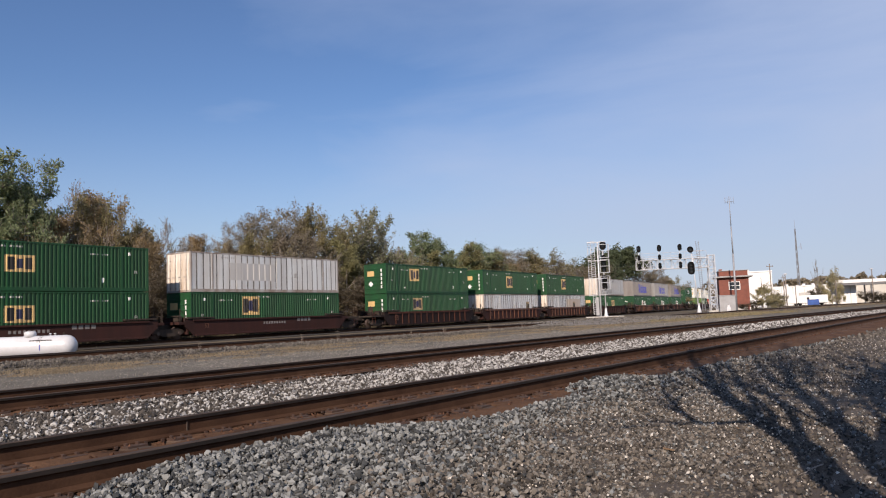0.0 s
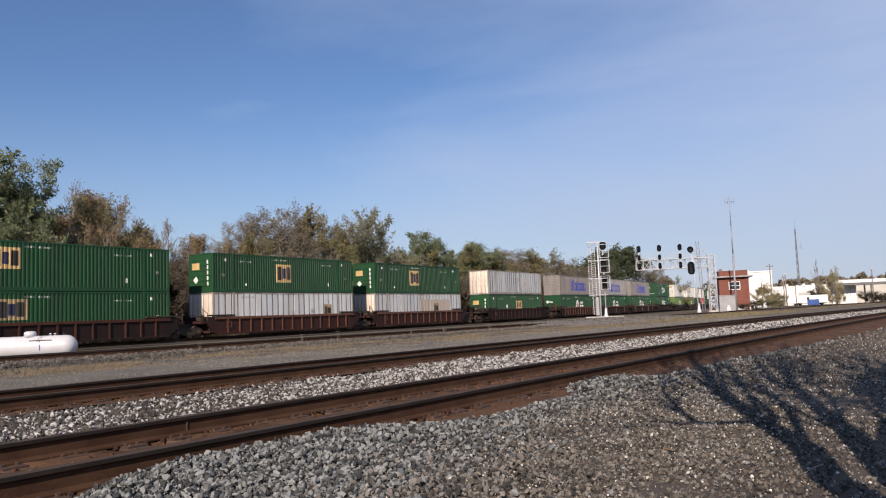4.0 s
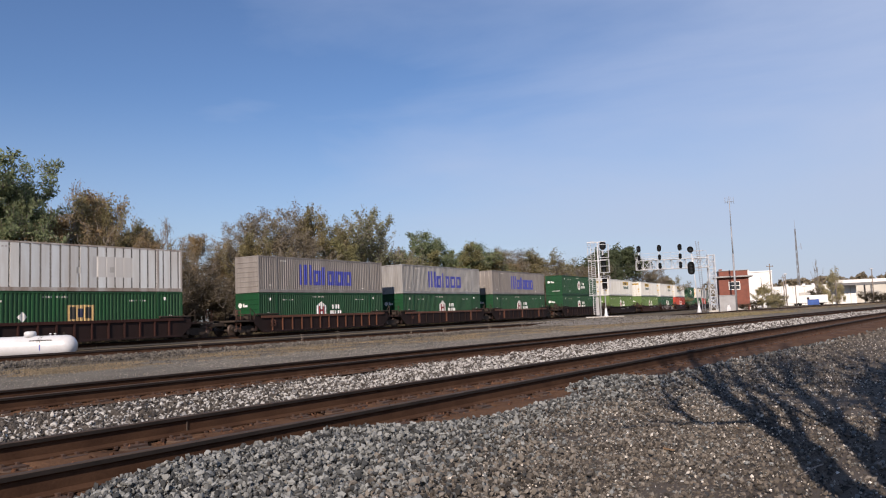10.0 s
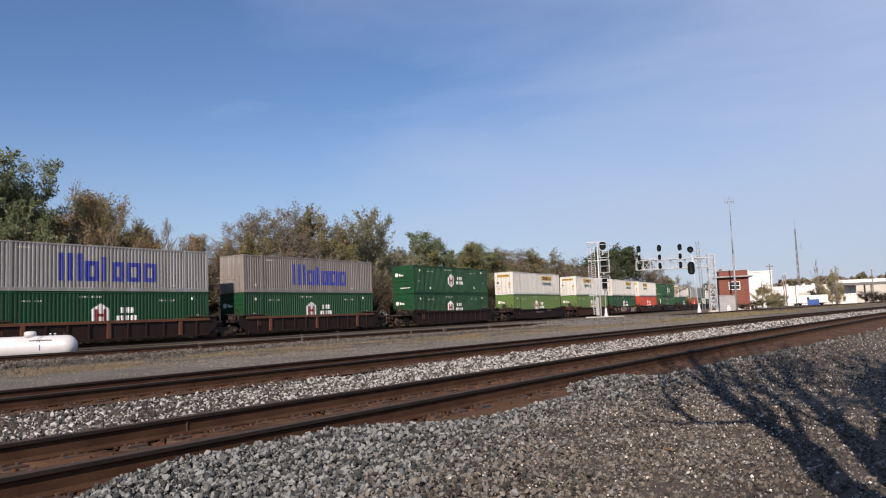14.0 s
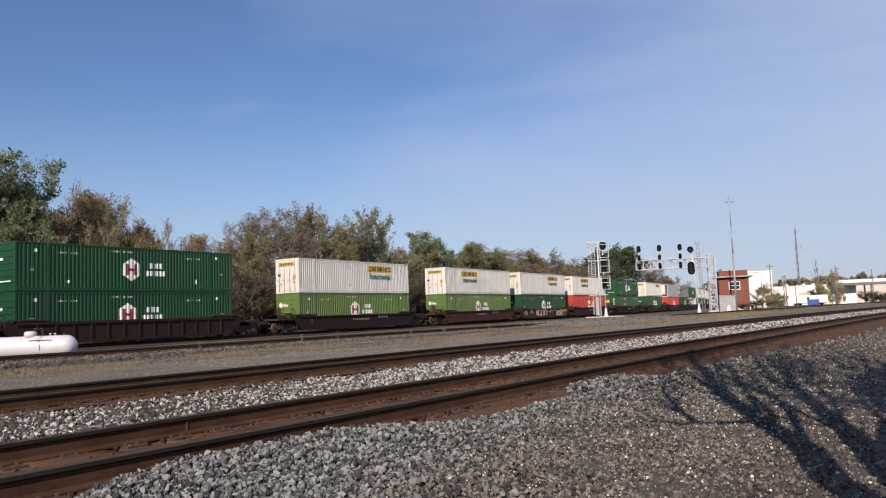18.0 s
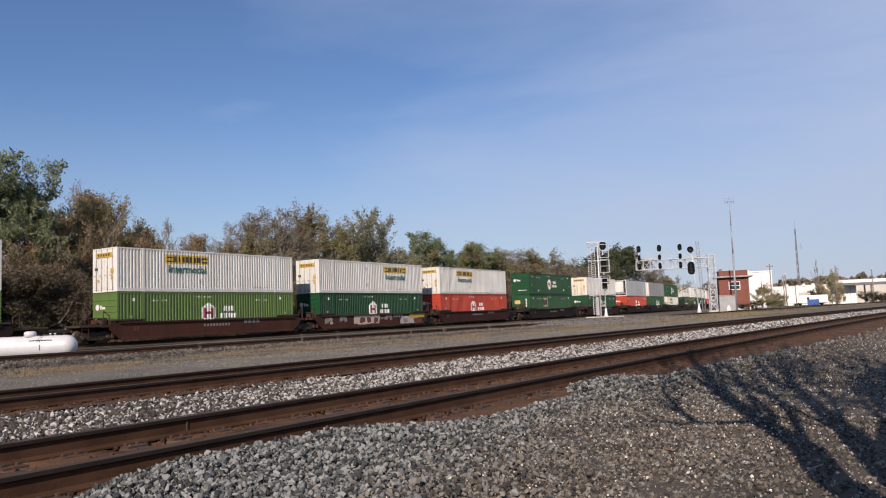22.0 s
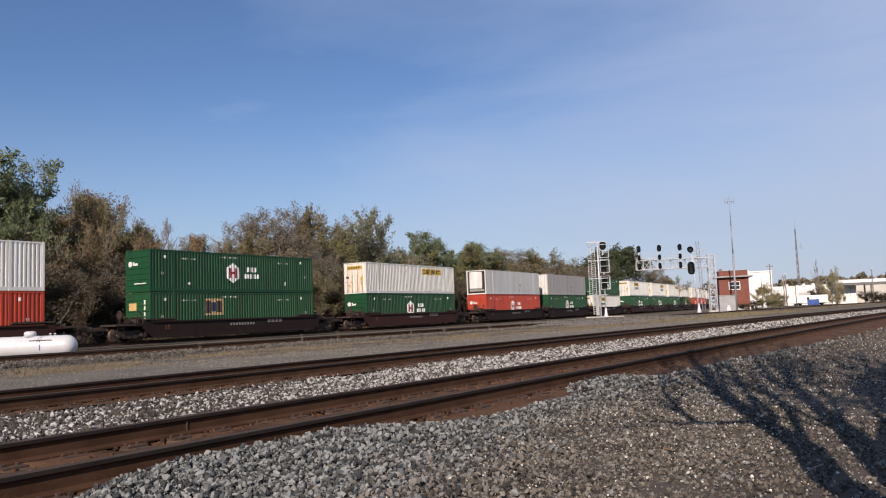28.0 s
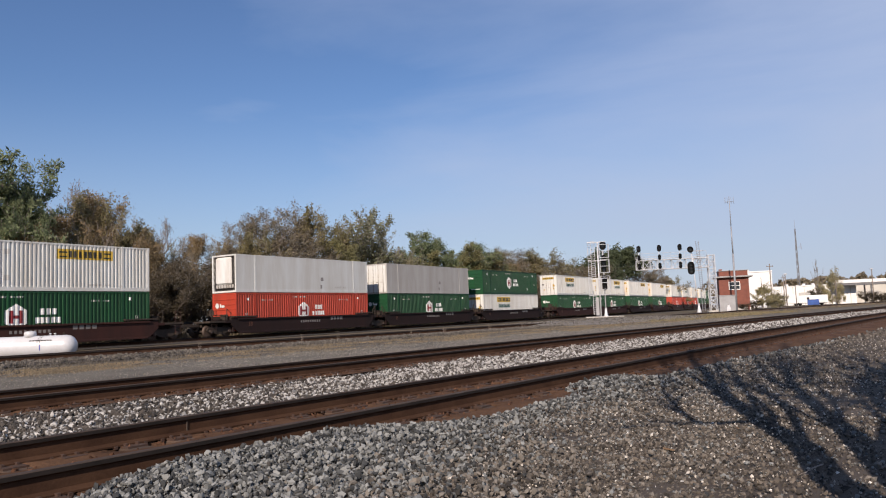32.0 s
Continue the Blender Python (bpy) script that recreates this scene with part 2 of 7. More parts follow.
M_LEAF_GOLD = leaf_mat("yellow_green_leaves", (0.25, 0.235, 0.11), (0.2, 0.19, 0.095))
M_LEAF_DRY = leaf_mat("dry_grey_brown_leaves", (0.245, 0.205, 0.145), (0.205, 0.175, 0.12))
M_LEAF_SCRUB = leaf_mat("dull_brown_scrub_leaves", (0.135, 0.107, 0.07), (0.1, 0.084, 0.056), 0.5)
M_LEAF_AIRY = leaf_mat("pale_green_leaves", (0.175, 0.195, 0.115), (0.215, 0.205, 0.12))
M_LEAF_THIN = leaf_mat("thin_straw_leaves", (0.42, 0.37, 0.21), (0.34, 0.31, 0.18))
M_LEAF_LITTER = leaf_mat("dead_leaf", (0.34, 0.19, 0.09), (0.26, 0.19, 0.11))
M_LEAF_PINE = leaf_mat("dark_evergreen", (0.075, 0.098, 0.052), (0.1, 0.12, 0.065), 0.35)

mglass = bpy.data.materials.new("window_glass")
mglass.use_nodes = True
gb = mglass.node_tree.nodes["Principled BSDF"]
gb.inputs["Base Color"].default_value = (0.02, 0.025, 0.03, 1)
gb.inputs["Roughness"].default_value = 0.06
M_GLASS = mglass


# ---- mesh helpers ----
def part(name, bm, material, parent=None, label="", smooth=False):
    """Links a bmesh (or an existing mesh) as one mesh object under parent."""
    if isinstance(bm, bpy.types.Mesh):
        me = bm
    else:
        me = bpy.data.meshes.new(name)
        if smooth:
            for f in bm.faces:
                f.smooth = True
        bm.to_mesh(me)
        bm.free()
        for one in (material if isinstance(material, (list, tuple)) else [material]):
            me.materials.append(one)
    ob = new(name, me)
    if parent is not None:
        ob.parent = parent
    if label:
        ob["label"] = label
    return ob


def thing(name, label, category, group="", kind="", m=None):
    ob = new(name)
    ob.empty_display_size = 0.2
    tagged(ob, label, category, group, kind)
    if m is not None:
        ob.matrix_basis = m
    return ob


def add_box(bm, x0, x1, y0, y1, z0, z1, bevel=0.0, m=None, mi=0):
    v = [bm.verts.new(p) for p in ((x0, y0, z0), (x1, y0, z0), (x1, y1, z0), (x0, y1, z0),
                                   (x0, y0, z1), (x1, y0, z1), (x1, y1, z1), (x0, y1, z1))]
    fs = [bm.faces.new([v[i] for i in q]) for q in ((3, 2, 1, 0), (4, 5, 6, 7), (0, 1, 5, 4), (1, 2, 6, 5), (2, 3, 7, 6), (3, 0, 4, 7))]
    if bevel:
        es = list({e for f in fs for e in f.edges})
        got = bmesh.ops.bevel(bm, geom=es, offset=bevel, segments=1, affect="EDGES")
        fs = list({f for f in got["faces"]} | {f for w in v if w.is_valid for f in w.link_faces})
    for f in fs:
        if f.is_valid:
            f.material_index = mi
    if m is not None:
        vs = {w for f in fs if f.is_valid for w in f.verts}
        bmesh.ops.transform(bm, matrix=m, verts=list(vs))
    return fs


def box(x0, x1, y0, y1, z0, z1, bevel=0.0):
    bm = bmesh.new()
    add_box(bm, x0, x1, y0, y1, z0, z1, bevel)
    return bm


def add_tube(bm, a, b, r0, r1=None, n=8, caps=True):
    r1 = r0 if r1 is None else r1
    a, b = Vector(a), Vector(b)
    d = (b - a)
    if d.length < 1e-6:
        return
    rot = d.to_track_quat("Z", "Y").to_matrix()
    ra, rb = [], []
    for i in range(n):
        c = rot @ Vector((math.cos(2 * math.pi * i / n), math.sin(2 * math.pi * i / n), 0))
        ra.append(bm.verts.new(a + c * r0))
        rb.append(bm.verts.new(b + c * r1))
    for i in range(n):
        j = (i + 1) % n
        bm.faces.new((ra[i], ra[j], rb[j], rb[i])).smooth = n > 5
    if caps:
        bm.faces.new(list(reversed(ra)))
        bm.faces.new(rb)


def tube(a, b, r0, r1=None, n=8):
    bm = bmesh.new()
    add_tube(bm, a, b, r0, r1, n)
    return bm


def add_lathe(bm, prof, m=None, n=20, axis="z"):
    """Turns (radius, height) pairs round an axis."""
    rings = []
    for r, h in prof:
        ring = []
        for i in range(n):
            a = 2 * math.pi * i / n
            p = Vector((r * math.cos(a), r * math.sin(a), h))
            if axis == "x":
                p = Vector((h, r * math.cos(a), r * math.sin(a)))
            if axis == "y":
                p = Vector((r * math.cos(a), h, r * math.sin(a)))
            ring.append(bm.verts.new(m @ p if m is not None else p))
        rings.append(ring)
    for ra, rb in zip(rings, rings[1:]):
        for i in range(n):
            j = (i + 1) % n
            bm.faces.new((ra[i], ra[j], rb[j], rb[i])).smooth = True
    bm.faces.new(list(reversed(rings[0])))
    bm.faces.new(rings[-1])
    bmesh.ops.recalc_face_normals(bm, faces=bm.faces[:])


def np_mesh(name, verts, faces, material, parent=None, flat=True):
    """A mesh from arrays; faces all of one size."""
    me = bpy.data.meshes.new(name)
    k = faces.shape[1]
    me.vertices.add(len(verts))
    me.vertices.foreach_set("co", np.ascontiguousarray(verts, np.float32).ravel())
    me.loops.add(faces.size)
    me.loops.foreach_set("vertex_index", np.ascontiguousarray(faces, np.int32).ravel())
    me.polygons.add(len(faces))
    me.polygons.foreach_set("loop_start", np.arange(0, faces.size, k, dtype=np.int32))
    me.update(calc_edges=True)
    if flat:
        me.shade_flat()
    me.materials.append(material)
    ob = new(name, me)
    if parent is not None:
        ob.parent = parent
    return ob


def bare_mesh(name, verts, faces, material):
    """Mesh data from arrays, not yet linked."""
    me = bpy.data.meshes.new(name)
    k = faces.shape[1]
    me.vertices.add(len(verts))
    me.vertices.foreach_set("co", np.ascontiguousarray(verts, np.float32).ravel())
    me.loops.add(faces.size)
    me.loops.foreach_set("vertex_index", np.ascontiguousarray(faces, np.int32).ravel())
    me.polygons.add(len(faces))
    me.polygons.foreach_set("loop_start", np.arange(0, faces.size, k, dtype=np.int32))
    me.update(calc_edges=True)
    me.shade_flat()
    me.materials.append(material)
    return me


def words(text, size, material, m, parent, name="lettering", label=""):
    cu = bpy.data.curves.new("lettering", "FONT")
    cu.body, cu.size, cu.align_x, cu.align_y, cu.extrude = text, size, "CENTER", "CENTER", 0.003
    cu.offset = size * 0.018
    tmp = bpy.data.objects.new("lettering", cu)
    me = bpy.data.meshes.new_from_object(tmp)
    bpy.data.objects.remove(tmp)
    me.materials.append(material)
    ob = part(name, me, None, parent, label)
    ob.matrix_basis = m
    return ob


# ---- plan of the tracks ----
MAIN_TURN, MAIN_BEND, MAIN_OFF, MAIN_GAP = radians(35.30), 0.000572, 5.086, 6.013
GAUGE = 1.435
CAR_TURN, CAR_BEND, CAR_X, CAR_Y, CAR_Z = radians(32.122), -0.000798, -16.03, 59.80, -0.043


def main_at(s, off):
    """A place along the main tracks: s metres on, off metres to the far side of the eye; and the heading."""
    h = MAIN_TURN + MAIN_BEND * s
    x = (math.cos(MAIN_TURN) - math.cos(h)) / MAIN_BEND
    y = (math.sin(h) - math.sin(MAIN_TURN)) / MAIN_BEND
    return x - off * math.cos(h), y + off * math.sin(h), h


def siding_at(s, off=0.0):
    h = radians(36.6)
    return -16.2 + s * math.sin(h) - off * math.cos(h), 29.2 + s * math.cos(h) + off * math.sin(h), h


def train_at(s, off=0.0):
    lo, hi = -45.0, 330.0
    c = min(max(s, lo), hi)
    h = CAR_TURN + CAR_BEND * c
    x = CAR_X + (math.cos(CAR_TURN) - math.cos(h)) / CAR_BEND
    y = CAR_Y + (math.sin(h) - math.sin(CAR_TURN)) / CAR_BEND
    x, y = x + (s - c) * math.sin(h), y + (s - c) * math.cos(h)
    return x - off * math.cos(h), y + off * math.sin(h), h


# ---- ground ----
def ground_z(x, y):
    return -0.31 + 0.03 * noise.noise((x * 0.12, y * 0.12, 0)) + 0.012 * noise.noise((x * 0.9, y * 0.9, 3))


def sheet(name, path, s_list, offs, zf, material, label, category="ground"):
    """A strip along a path; zf(s, off) gives its height."""
    verts = []
    offs = sorted(offs)
    for s in s_list:
        for o in offs:
            x, y, _ = path(s, o)
            verts.append((x, y, zf(s, o)))
    n = len(offs)
    faces = [(i * n + j, (i + 1) * n + j, (i + 1) * n + j + 1, i * n + j + 1) for i in range(len(s_list) - 1) for j in range(n - 1)]
    f = np.array(faces)
    ob = np_mesh(name, np.array(verts), f[:, ::-1], material, flat=False)
    return tagged(ob, label, category, kind="structure")


def build_ground():
    rings = [0.0] + [0.6 * 1.07 ** i for i in range(132)]
    n = 160
    verts, faces = [], []
    for r in rings:
        for i in range(n):
            a = 2 * math.pi * i / n
            x, y = r * math.sin(a), r * math.cos(a)
            fade = 1.0 if r < 300 else 0.0
            verts.append((x, y, ground_z(x, y) * fade - 0.31 * (1 - fade)))
    for k in range(len(rings) - 1):
        for i in range(n):
            j = (i + 1) % n
            faces.append((k * n + i, (k + 1) * n + i, (k + 1) * n + j, k * n + j))
    ob = np_mesh("ground", np.array(verts), np.array(faces)[:, ::-1], M_GROUND, flat=False)
    tagged(ob, "dry brown gravelly ground with sparse grass", "ground", kind="structure")


def steps(a, b, near=0.35, grow=1.04):
    out, d = [a], near
    while out[-1] < b:
        out.append(out[-1] + d)
        d *= grow
    return out


def main_path(s, o):
    c = min(s, 320.0)
    x, y, h = main_at(c, o)
    return x + (s - c) * math.sin(h), y + (s - c) * math.cos(h), h


def gravel_edge(s):
    """How close the heaped gravel comes to the near rail, and its height there."""
    near = math.exp(-((s - 4.2) / 1.8) ** 4)
    tight = near + math.exp(-((s - 10.3) / 1.05) ** 4)
    return 4.4 - 0.12 * max(0.0, min(1.0, (s - 11) / 3)) - 0.065 * max(0.0, min(12.0, s - 15)) + 0.42 * tight + 0.06 * near + 0.08 * noise.noise((s * 1.3, 7, 3)), -0.205 + 0.075 * tight + 0.02 * near


def shoulder_z(s, o):
    x, y, _ = main_path(s, o)
    bumps = 0.022 * noise.noise((x * 1.3, y * 1.3, 9)) + 0.012 * noise.noise((x * 5, y * 5, 2))
    e, top = gravel_edge(s)
    k = max(0.0, min(1.0, (o - e + 1.3) / 1.2))
    k = k * k * (3 - 2 * k)
    drop = max(0.0, o - e) * 0.5
    return -0.25 - 0.004 * max(0.0, min(8.0, 4.0 - o)) + bumps * (1 - 0.5 * k) + k * (top + 0.25) - drop


build_ground()
M_OFFS = (MAIN_OFF + 0.037, MAIN_OFF + 0.037 + GAUGE + 0.07,
          MAIN_OFF + MAIN_GAP + 0.037, MAIN_OFF + MAIN_GAP + 0.037 + GAUGE + 0.07)
sheet("gravel_shoulder", main_path, steps(-14, 300), [-40, -30, -22, -16, -12, -9, -7] + [-6 + 0.25 * i for i in range(38)] + [3.5 + 0.1 * i for i in range(16)], shoulder_z,
      M_DIRT, "brown gravelly shoulder beside the near track")


def rail_foot_hole(s, o):
    """Gaps left between the ties where the fill has washed out beside a rail."""
    d = min(abs(abs(o - r) - 0.17) for r in M_OFFS)
    n = noise.noise((s * 1.3, 3.0 * round(o * 2), 41)) + 0.5 * noise.noise((s * 4.5, o * 9, 2)) + 0.25 * math.sin(s * 12.57)
    deep = max(0.0, min(1.0, (n - 0.02) * 7))
    return 0.12 * deep * max(0.0, min(1.0, 2.2 * (1 - d / 0.125)))


def fine(centres):
    """Offsets across a track, closer together beside the rails."""
    return sorted({round(r + k * 0.055, 3) for r in centres for k in range(-7, 8)})


sheet("track_bed_near", main_path, [-60, -40, -20, -8] + steps(-2, 34, 0.1, 1.0) + steps(35, 900, 0.5, 1.05), [3.5, 3.8, 4.1, 4.3, 4.42] + fine(M_OFFS[:2]) + [5.6, 5.9, 6.15, 7.1, 7.3],
      lambda s, o: -0.183 + 0.012 * noise.noise((s * 1.1, o * 2, 0)) + 0.012 * noise.noise((s * 4.1, o * 5, 0)) - rail_foot_hole(s, o) - 0.09 * max(0.0, 4.76 - o), M_RUSTBED, "rust-stained ballast under the near track", "track bed")
sheet("track_bed_middle", main_path, steps(-60, 900), [7.1, 7.7, 8.3, 8.9, 9.5, 10.1, 10.6],
      lambda s, o: -0.235 + 0.03 * noise.noise((s * 0.9, o * 1.4, 5)), M_BALLAST_BED, "pale ballast between the two main tracks", "track bed")
sheet("track_bed_far", main_path, [-60, -40, -20, -8] + steps(-2, 34, 0.14, 1.0) + steps(35, 900, 0.5, 1.05), [10.5, 10.72] + fine(M_OFFS[2:]) + [11.6, 11.9, 12.15, 13.1, 13.6],
      lambda s, o: -0.188 - (0.06 if o > 13 else 0) + 0.012 * noise.noise((s * 1.1, o * 2, 7)) - rail_foot_hole(s, o), M_RUSTBED, "rust-stained ballast under the far main track", "track bed")
sheet("gravel_road", main_path, steps(-60, 300), [13.3, 14.2, 15.2, 16.2, 17.4, 18.6, 20.0, 22.0, 24.0, 25.5, 27.0],
      lambda s, o: -0.235 - 0.09 * max(0.0, min(1.0, (o - 22) / 5)) + 0.02 * noise.noise((s * 0.4, o * 0.7, 11)), M_ROADGRAVEL, "pale grey gravel service road beside the tracks", "gravel road")
sheet("siding_bed", siding_at, steps(-60, 330), [-3.6, -2.6, -1.6, -0.4, 0.8, 2.0, 3.2, 4.6],
      lambda s, o: -0.215 - 0.03 * abs(o - 0.7) / 3 + 0.02 * noise.noise((s * 0.9, o * 1.4, 15)), M_BALLAST_BED, "dark weathered ballast under the siding", "track bed")
sheet("train_track_bed", train_at, steps(-420, 700, 2.0, 1.0), [-3.4, -2.2, -1.2, 0, 1.2, 2.2, 3.4],
      lambda s, o: CAR_Z - 0.2 - 0.03 * abs(o) / 3 + 0.02 * noise.noise((s * 0.9, o * 1.4, 25)), M_BALLAST_BED, "dark ballast under the freight train's track", "track bed")


def mound_z(s, o):
    k = max(0.0, 1 - ((s - 52) / 15) ** 2) * max(0.0, 1 - ((o + 0.5) / 7) ** 2)
    return -0.32 + 0.42 * math.sqrt(max(0.0, k)) + 0.02 * noise.noise((s, o, 2))


sheet("gravel_crossing", siding_at, [36 + i for i in range(33)], [-8 + 0.5 * i for i in range(32)], mound_z, M_PALEGRAVEL,
      "low heap of pale grey gravel covering the siding rails")

# ---- stones ----
PHI = (1 + 5 ** 0.5) / 2
ICO_V = np.array([(-1, PHI, 0), (1, PHI, 0), (-1, -PHI, 0), (1, -PHI, 0), (0, -1, PHI), (0, 1, PHI),
                  (0, -1, -PHI), (0, 1, -PHI), (PHI, 0, -1), (PHI, 0, 1), (-PHI, 0, -1), (-PHI, 0, 1)]) / 1.9
ICO_F = np.array([(0, 11, 5), (0, 5, 1), (0, 1, 7), (0, 7, 10), (0, 10, 11), (1, 5, 9), (5, 11, 4), (11, 10, 2), (10, 7, 6), (7, 1, 8),
                  (3, 9, 4), (3, 4, 2), (3, 2, 6), (3, 6, 8), (3, 8, 9), (4, 9, 5), (2, 4, 11), (6, 2, 10), (8, 6, 7), (9, 8, 1)])
OCT_V = np.array([(1, 0, 0), (-1, 0, 0), (0, 1, 0), (0, -1, 0), (0, 0, 1), (0, 0, -1)], float)
OCT_F = np.array([(0, 2, 4), (2, 1, 4), (1, 3, 4), (3, 0, 4), (2, 0, 5), (1, 2, 5), (3, 1, 5), (0, 3, 5)])


def stones(name, place, radius, material, label, rng, shape="ico", parent=None):
    """Broken stones joined in one mesh: place is n x 3, radius n."""
    bv, bf = {"ico": (ICO_V, ICO_F), "oct": (OCT_V, OCT_F)}[shape]
    n, k = len(place), len(bv)
    v = bv[None] * (1 + rng.uniform(-0.34, 0.28, (n, k, 1)))
    v = v * rng.uniform(0.55, 1.3, (n, 1, 3))
    if shape == "ico":
        # split faces: each stone is cut flat by a few planes
        for _ in range(5):
            c = rng.normal(size=(n, 1, 3))
            c /= np.linalg.norm(c, axis=2)[:, :, None]
            over = np.maximum(0.0, (v * c).sum(2, keepdims=True) - rng.uniform(0.22, 0.55, (n, 1, 1)))
            v = v - over * c
    a = rng.normal(size=(n, 4))
    a /= np.linalg.norm(a, axis=1)[:, None]
    w, x, y, z = a.T
    R = np.stack([1 - 2 * (y * y + z * z), 2 * (x * y - z * w), 2 * (x * z + y * w), 2 * (x * y + z * w), 1 - 2 * (x * x + z * z),
                  2 * (y * z - x * w), 2 * (x * z - y * w), 2 * (y * z + x * w), 1 - 2 * (x * x + y * y)], 1).reshape(n, 3, 3)
    v = np.einsum("nij,nkj->nki", R, v) * radius[:, None, None] + place[:, None]
    f = (bf[None] + (np.arange(n) * k)[:, None, None]).reshape(-1, 3)
    ob = np_mesh(name, v.reshape(-1, 3), f, material, parent)
    return tagged(ob, label, "gravel", kind="stuff")


def strew(rng, n, s0, s1, o0, o1, path, zf, r0, r1, lift=0.35, keep=None):
    s, o = rng.uniform(s0, s1, n), rng.uniform(o0, o1, n)
    if keep:
        ok = np.array([keep(a, b) for a, b in zip(s, o)])
        s, o, n = s[ok], o[ok], int(ok.sum())
    r = r0 + (r1 - r0) * rng.random(n) ** 1.6
    p = np.empty((n, 3))
    for i in range(n):
        x, y, _ = path(s[i], o[i])
        p[i] = x, y, zf(s[i], o[i]) + lift * r[i] * (0.5 + 1.3 * rng.random())
    return p, r


rng = np.random.default_rng(5)


bed_mid = lambda s, o: -0.235 + 0.03 * noise.noise((s * 0.9, o * 1.4, 5))
for s0, s1, dens, shape, r0, r1 in ((2, 14, 400, "ico", 0.016, 0.046), (14, 34, 220, "oct", 0.026, 0.054), (34, 90, 75, "oct", 0.05, 0.09)):
    n = int((s1 - s0) * 4.0 * dens)
    p, r = strew(rng, n, s0, s1, 6.95, 10.75, main_path, bed_mid, r0, r1, 0.5)
    stones("pale_ballast", p, r, M_STONE_W, "loose pale grey and white ballast stones between the tracks", rng, shape)
p, r = strew(rng, 20000, 1, 17, 6.95, 10.7, main_path, bed_mid, 0.016, 0.042, 0.7,
             lambda s, o: rng.random() < max(0.06, min(0.95, (11.0 - s) / 7.0 + 0.5 * noise.noise((s * 1.1, o * 1.3, 4)))))
stones("dirty_ballast", p, r, M_STONE_B, "dark oil-stained ballast stones among the pale ones", rng, "ico")


def coarse_keep(s, o):
    """The coarse band is broad close by and narrows along the rail."""
    e, _ = gravel_edge(s)
    low = 2.6 + 1.55 * max(0.0, min(1.0, (s - 3.6) / 3.2)) + 0.35 * noise.noise((s * 0.9, o * 0.9, 8))
    return o < e + 0.12 and rng.random() < max(0.0, min(1.0, (o - low + 1.5) / 2.5)) ** 2.0


def trodden(s, o):
    """The dirt lies barer away from the track."""
    return rng.random() < max(0.22, min(1.0, (o - 0.7 + 0.5 * noise.noise((s * 0.8, o * 0.8, 17))) / 1.3))


def clean(s, o):
    """Fresh blue-grey stone lies near the rail, older dusty stone lower down."""
    return o + 0.4 * rng.normal() > 3.2 + 0.5 * max(0.0, min(1.0, (s - 4) / 4))


for s0, s1, dens, shape, r0, r1 in ((0.5, 9, 2150, "ico", 0.0105, 0.0315), (9, 22, 850, "oct", 0.013, 0.034), (22, 60, 120, "oct", 0.03, 0.06)):
    n = int((s1 - s0) * 3.2 * dens)
    for far, stone_m, text in ((True, M_STONE_G, "coarse blue-grey crushed ballast heaped along the near rail"), (False, M_STONE_M, "coarse brown-grey crushed ballast sunk in dirt")):
        p, r = strew(rng, n, s0, s1, 1.8, 5.0, main_path, shoulder_z, r0, r1, 0.95, lambda s, o: clean(s, o) == far and coarse_keep(s, o))
        stones("grey_ballast" if far else "brown_ballast", p, r, stone_m, text, rng, shape)
for s0, s1, o0, o1, dens, r0, r1 in ((1, 9, -1.5, 4.2, 1000, 0.006, 0.02), (2, 14, -5, 4.2, 240, 0.007, 0.022), (8, 34, -12, 4.3, 50, 0.012, 0.032)):
    n = int((s1 - s0) * (o1 - o0) * dens)
    p, r = strew(rng, n, s0, s1, o0, o1, main_path, shoulder_z, r0, r1, 0.3, trodden)
    stones("small_gravel", p, r, M_STONE_S, "small mixed pebbles pressed into brown dirt", rng, "oct")
p, r = strew(rng, 14000, 2, 14, -2.5, 4.3, main_path, shoulder_z, 0.009, 0.026, 0.4, trodden)
stones("mid_gravel", p, r, M_STONE_M, "brown-grey broken stone trodden into the dirt", rng, "oct")
p, r = strew(rng, 30000, 1.0, 15, -1.0, 4.3, main_path, shoulder_z, 0.008, 0.021, 0.4,
             lambda s, o: rng.random() < 0.25 + 0.75 * max(0.0, min(1.0, (o - 0.6 - 0.12 * s) / 2.4)))
stones("grey_chippings", p, r, M_STONE_G, "small grey chippings thinning out over the dirt", rng, "oct")
p, r = strew(rng, 4600, 1.5, 26, -8, 4.0, main_path, shoulder_z, 0.006, 0.017, 1.3, trodden)
stones("pale_pebbles", p, r, M_STONE_P, "scattered pale and tan pebbles on the dirt", rng, "oct")
p, r = strew(rng, 26000, -12, 90, -3.4, 3.8, siding_at, lambda s, o: -0.215, 0.03, 0.075, 0.3,
             lambda s, o: min(abs(o + 0.1), abs(o - 1.6)) > 0.3 or noise.noise((s * 1.6, 9, round(o))) < -0.1)
stones("siding_ballast", p, r, M_STONE_D, "dark weathered ballast stones along the siding", rng, "oct")
p, r = strew(rng, 20000, 0, 22, 13.2, 21, main_path, lambda s, o: -0.24, 0.006, 0.018, 0.3)
stones("road_gravel", p, r, M_STONE_R, "fine pale stones on the gravel road", rng, "oct")
p, r = strew(rng, 15000, 0, 62, 20.5, 28, main_path, lambda s, o: -0.24, 0.014, 0.046, 0.3)
stones("road_gravel", p, r, M_STONE_D, "scattered brown stones beyond the gravel road", rng, "oct")
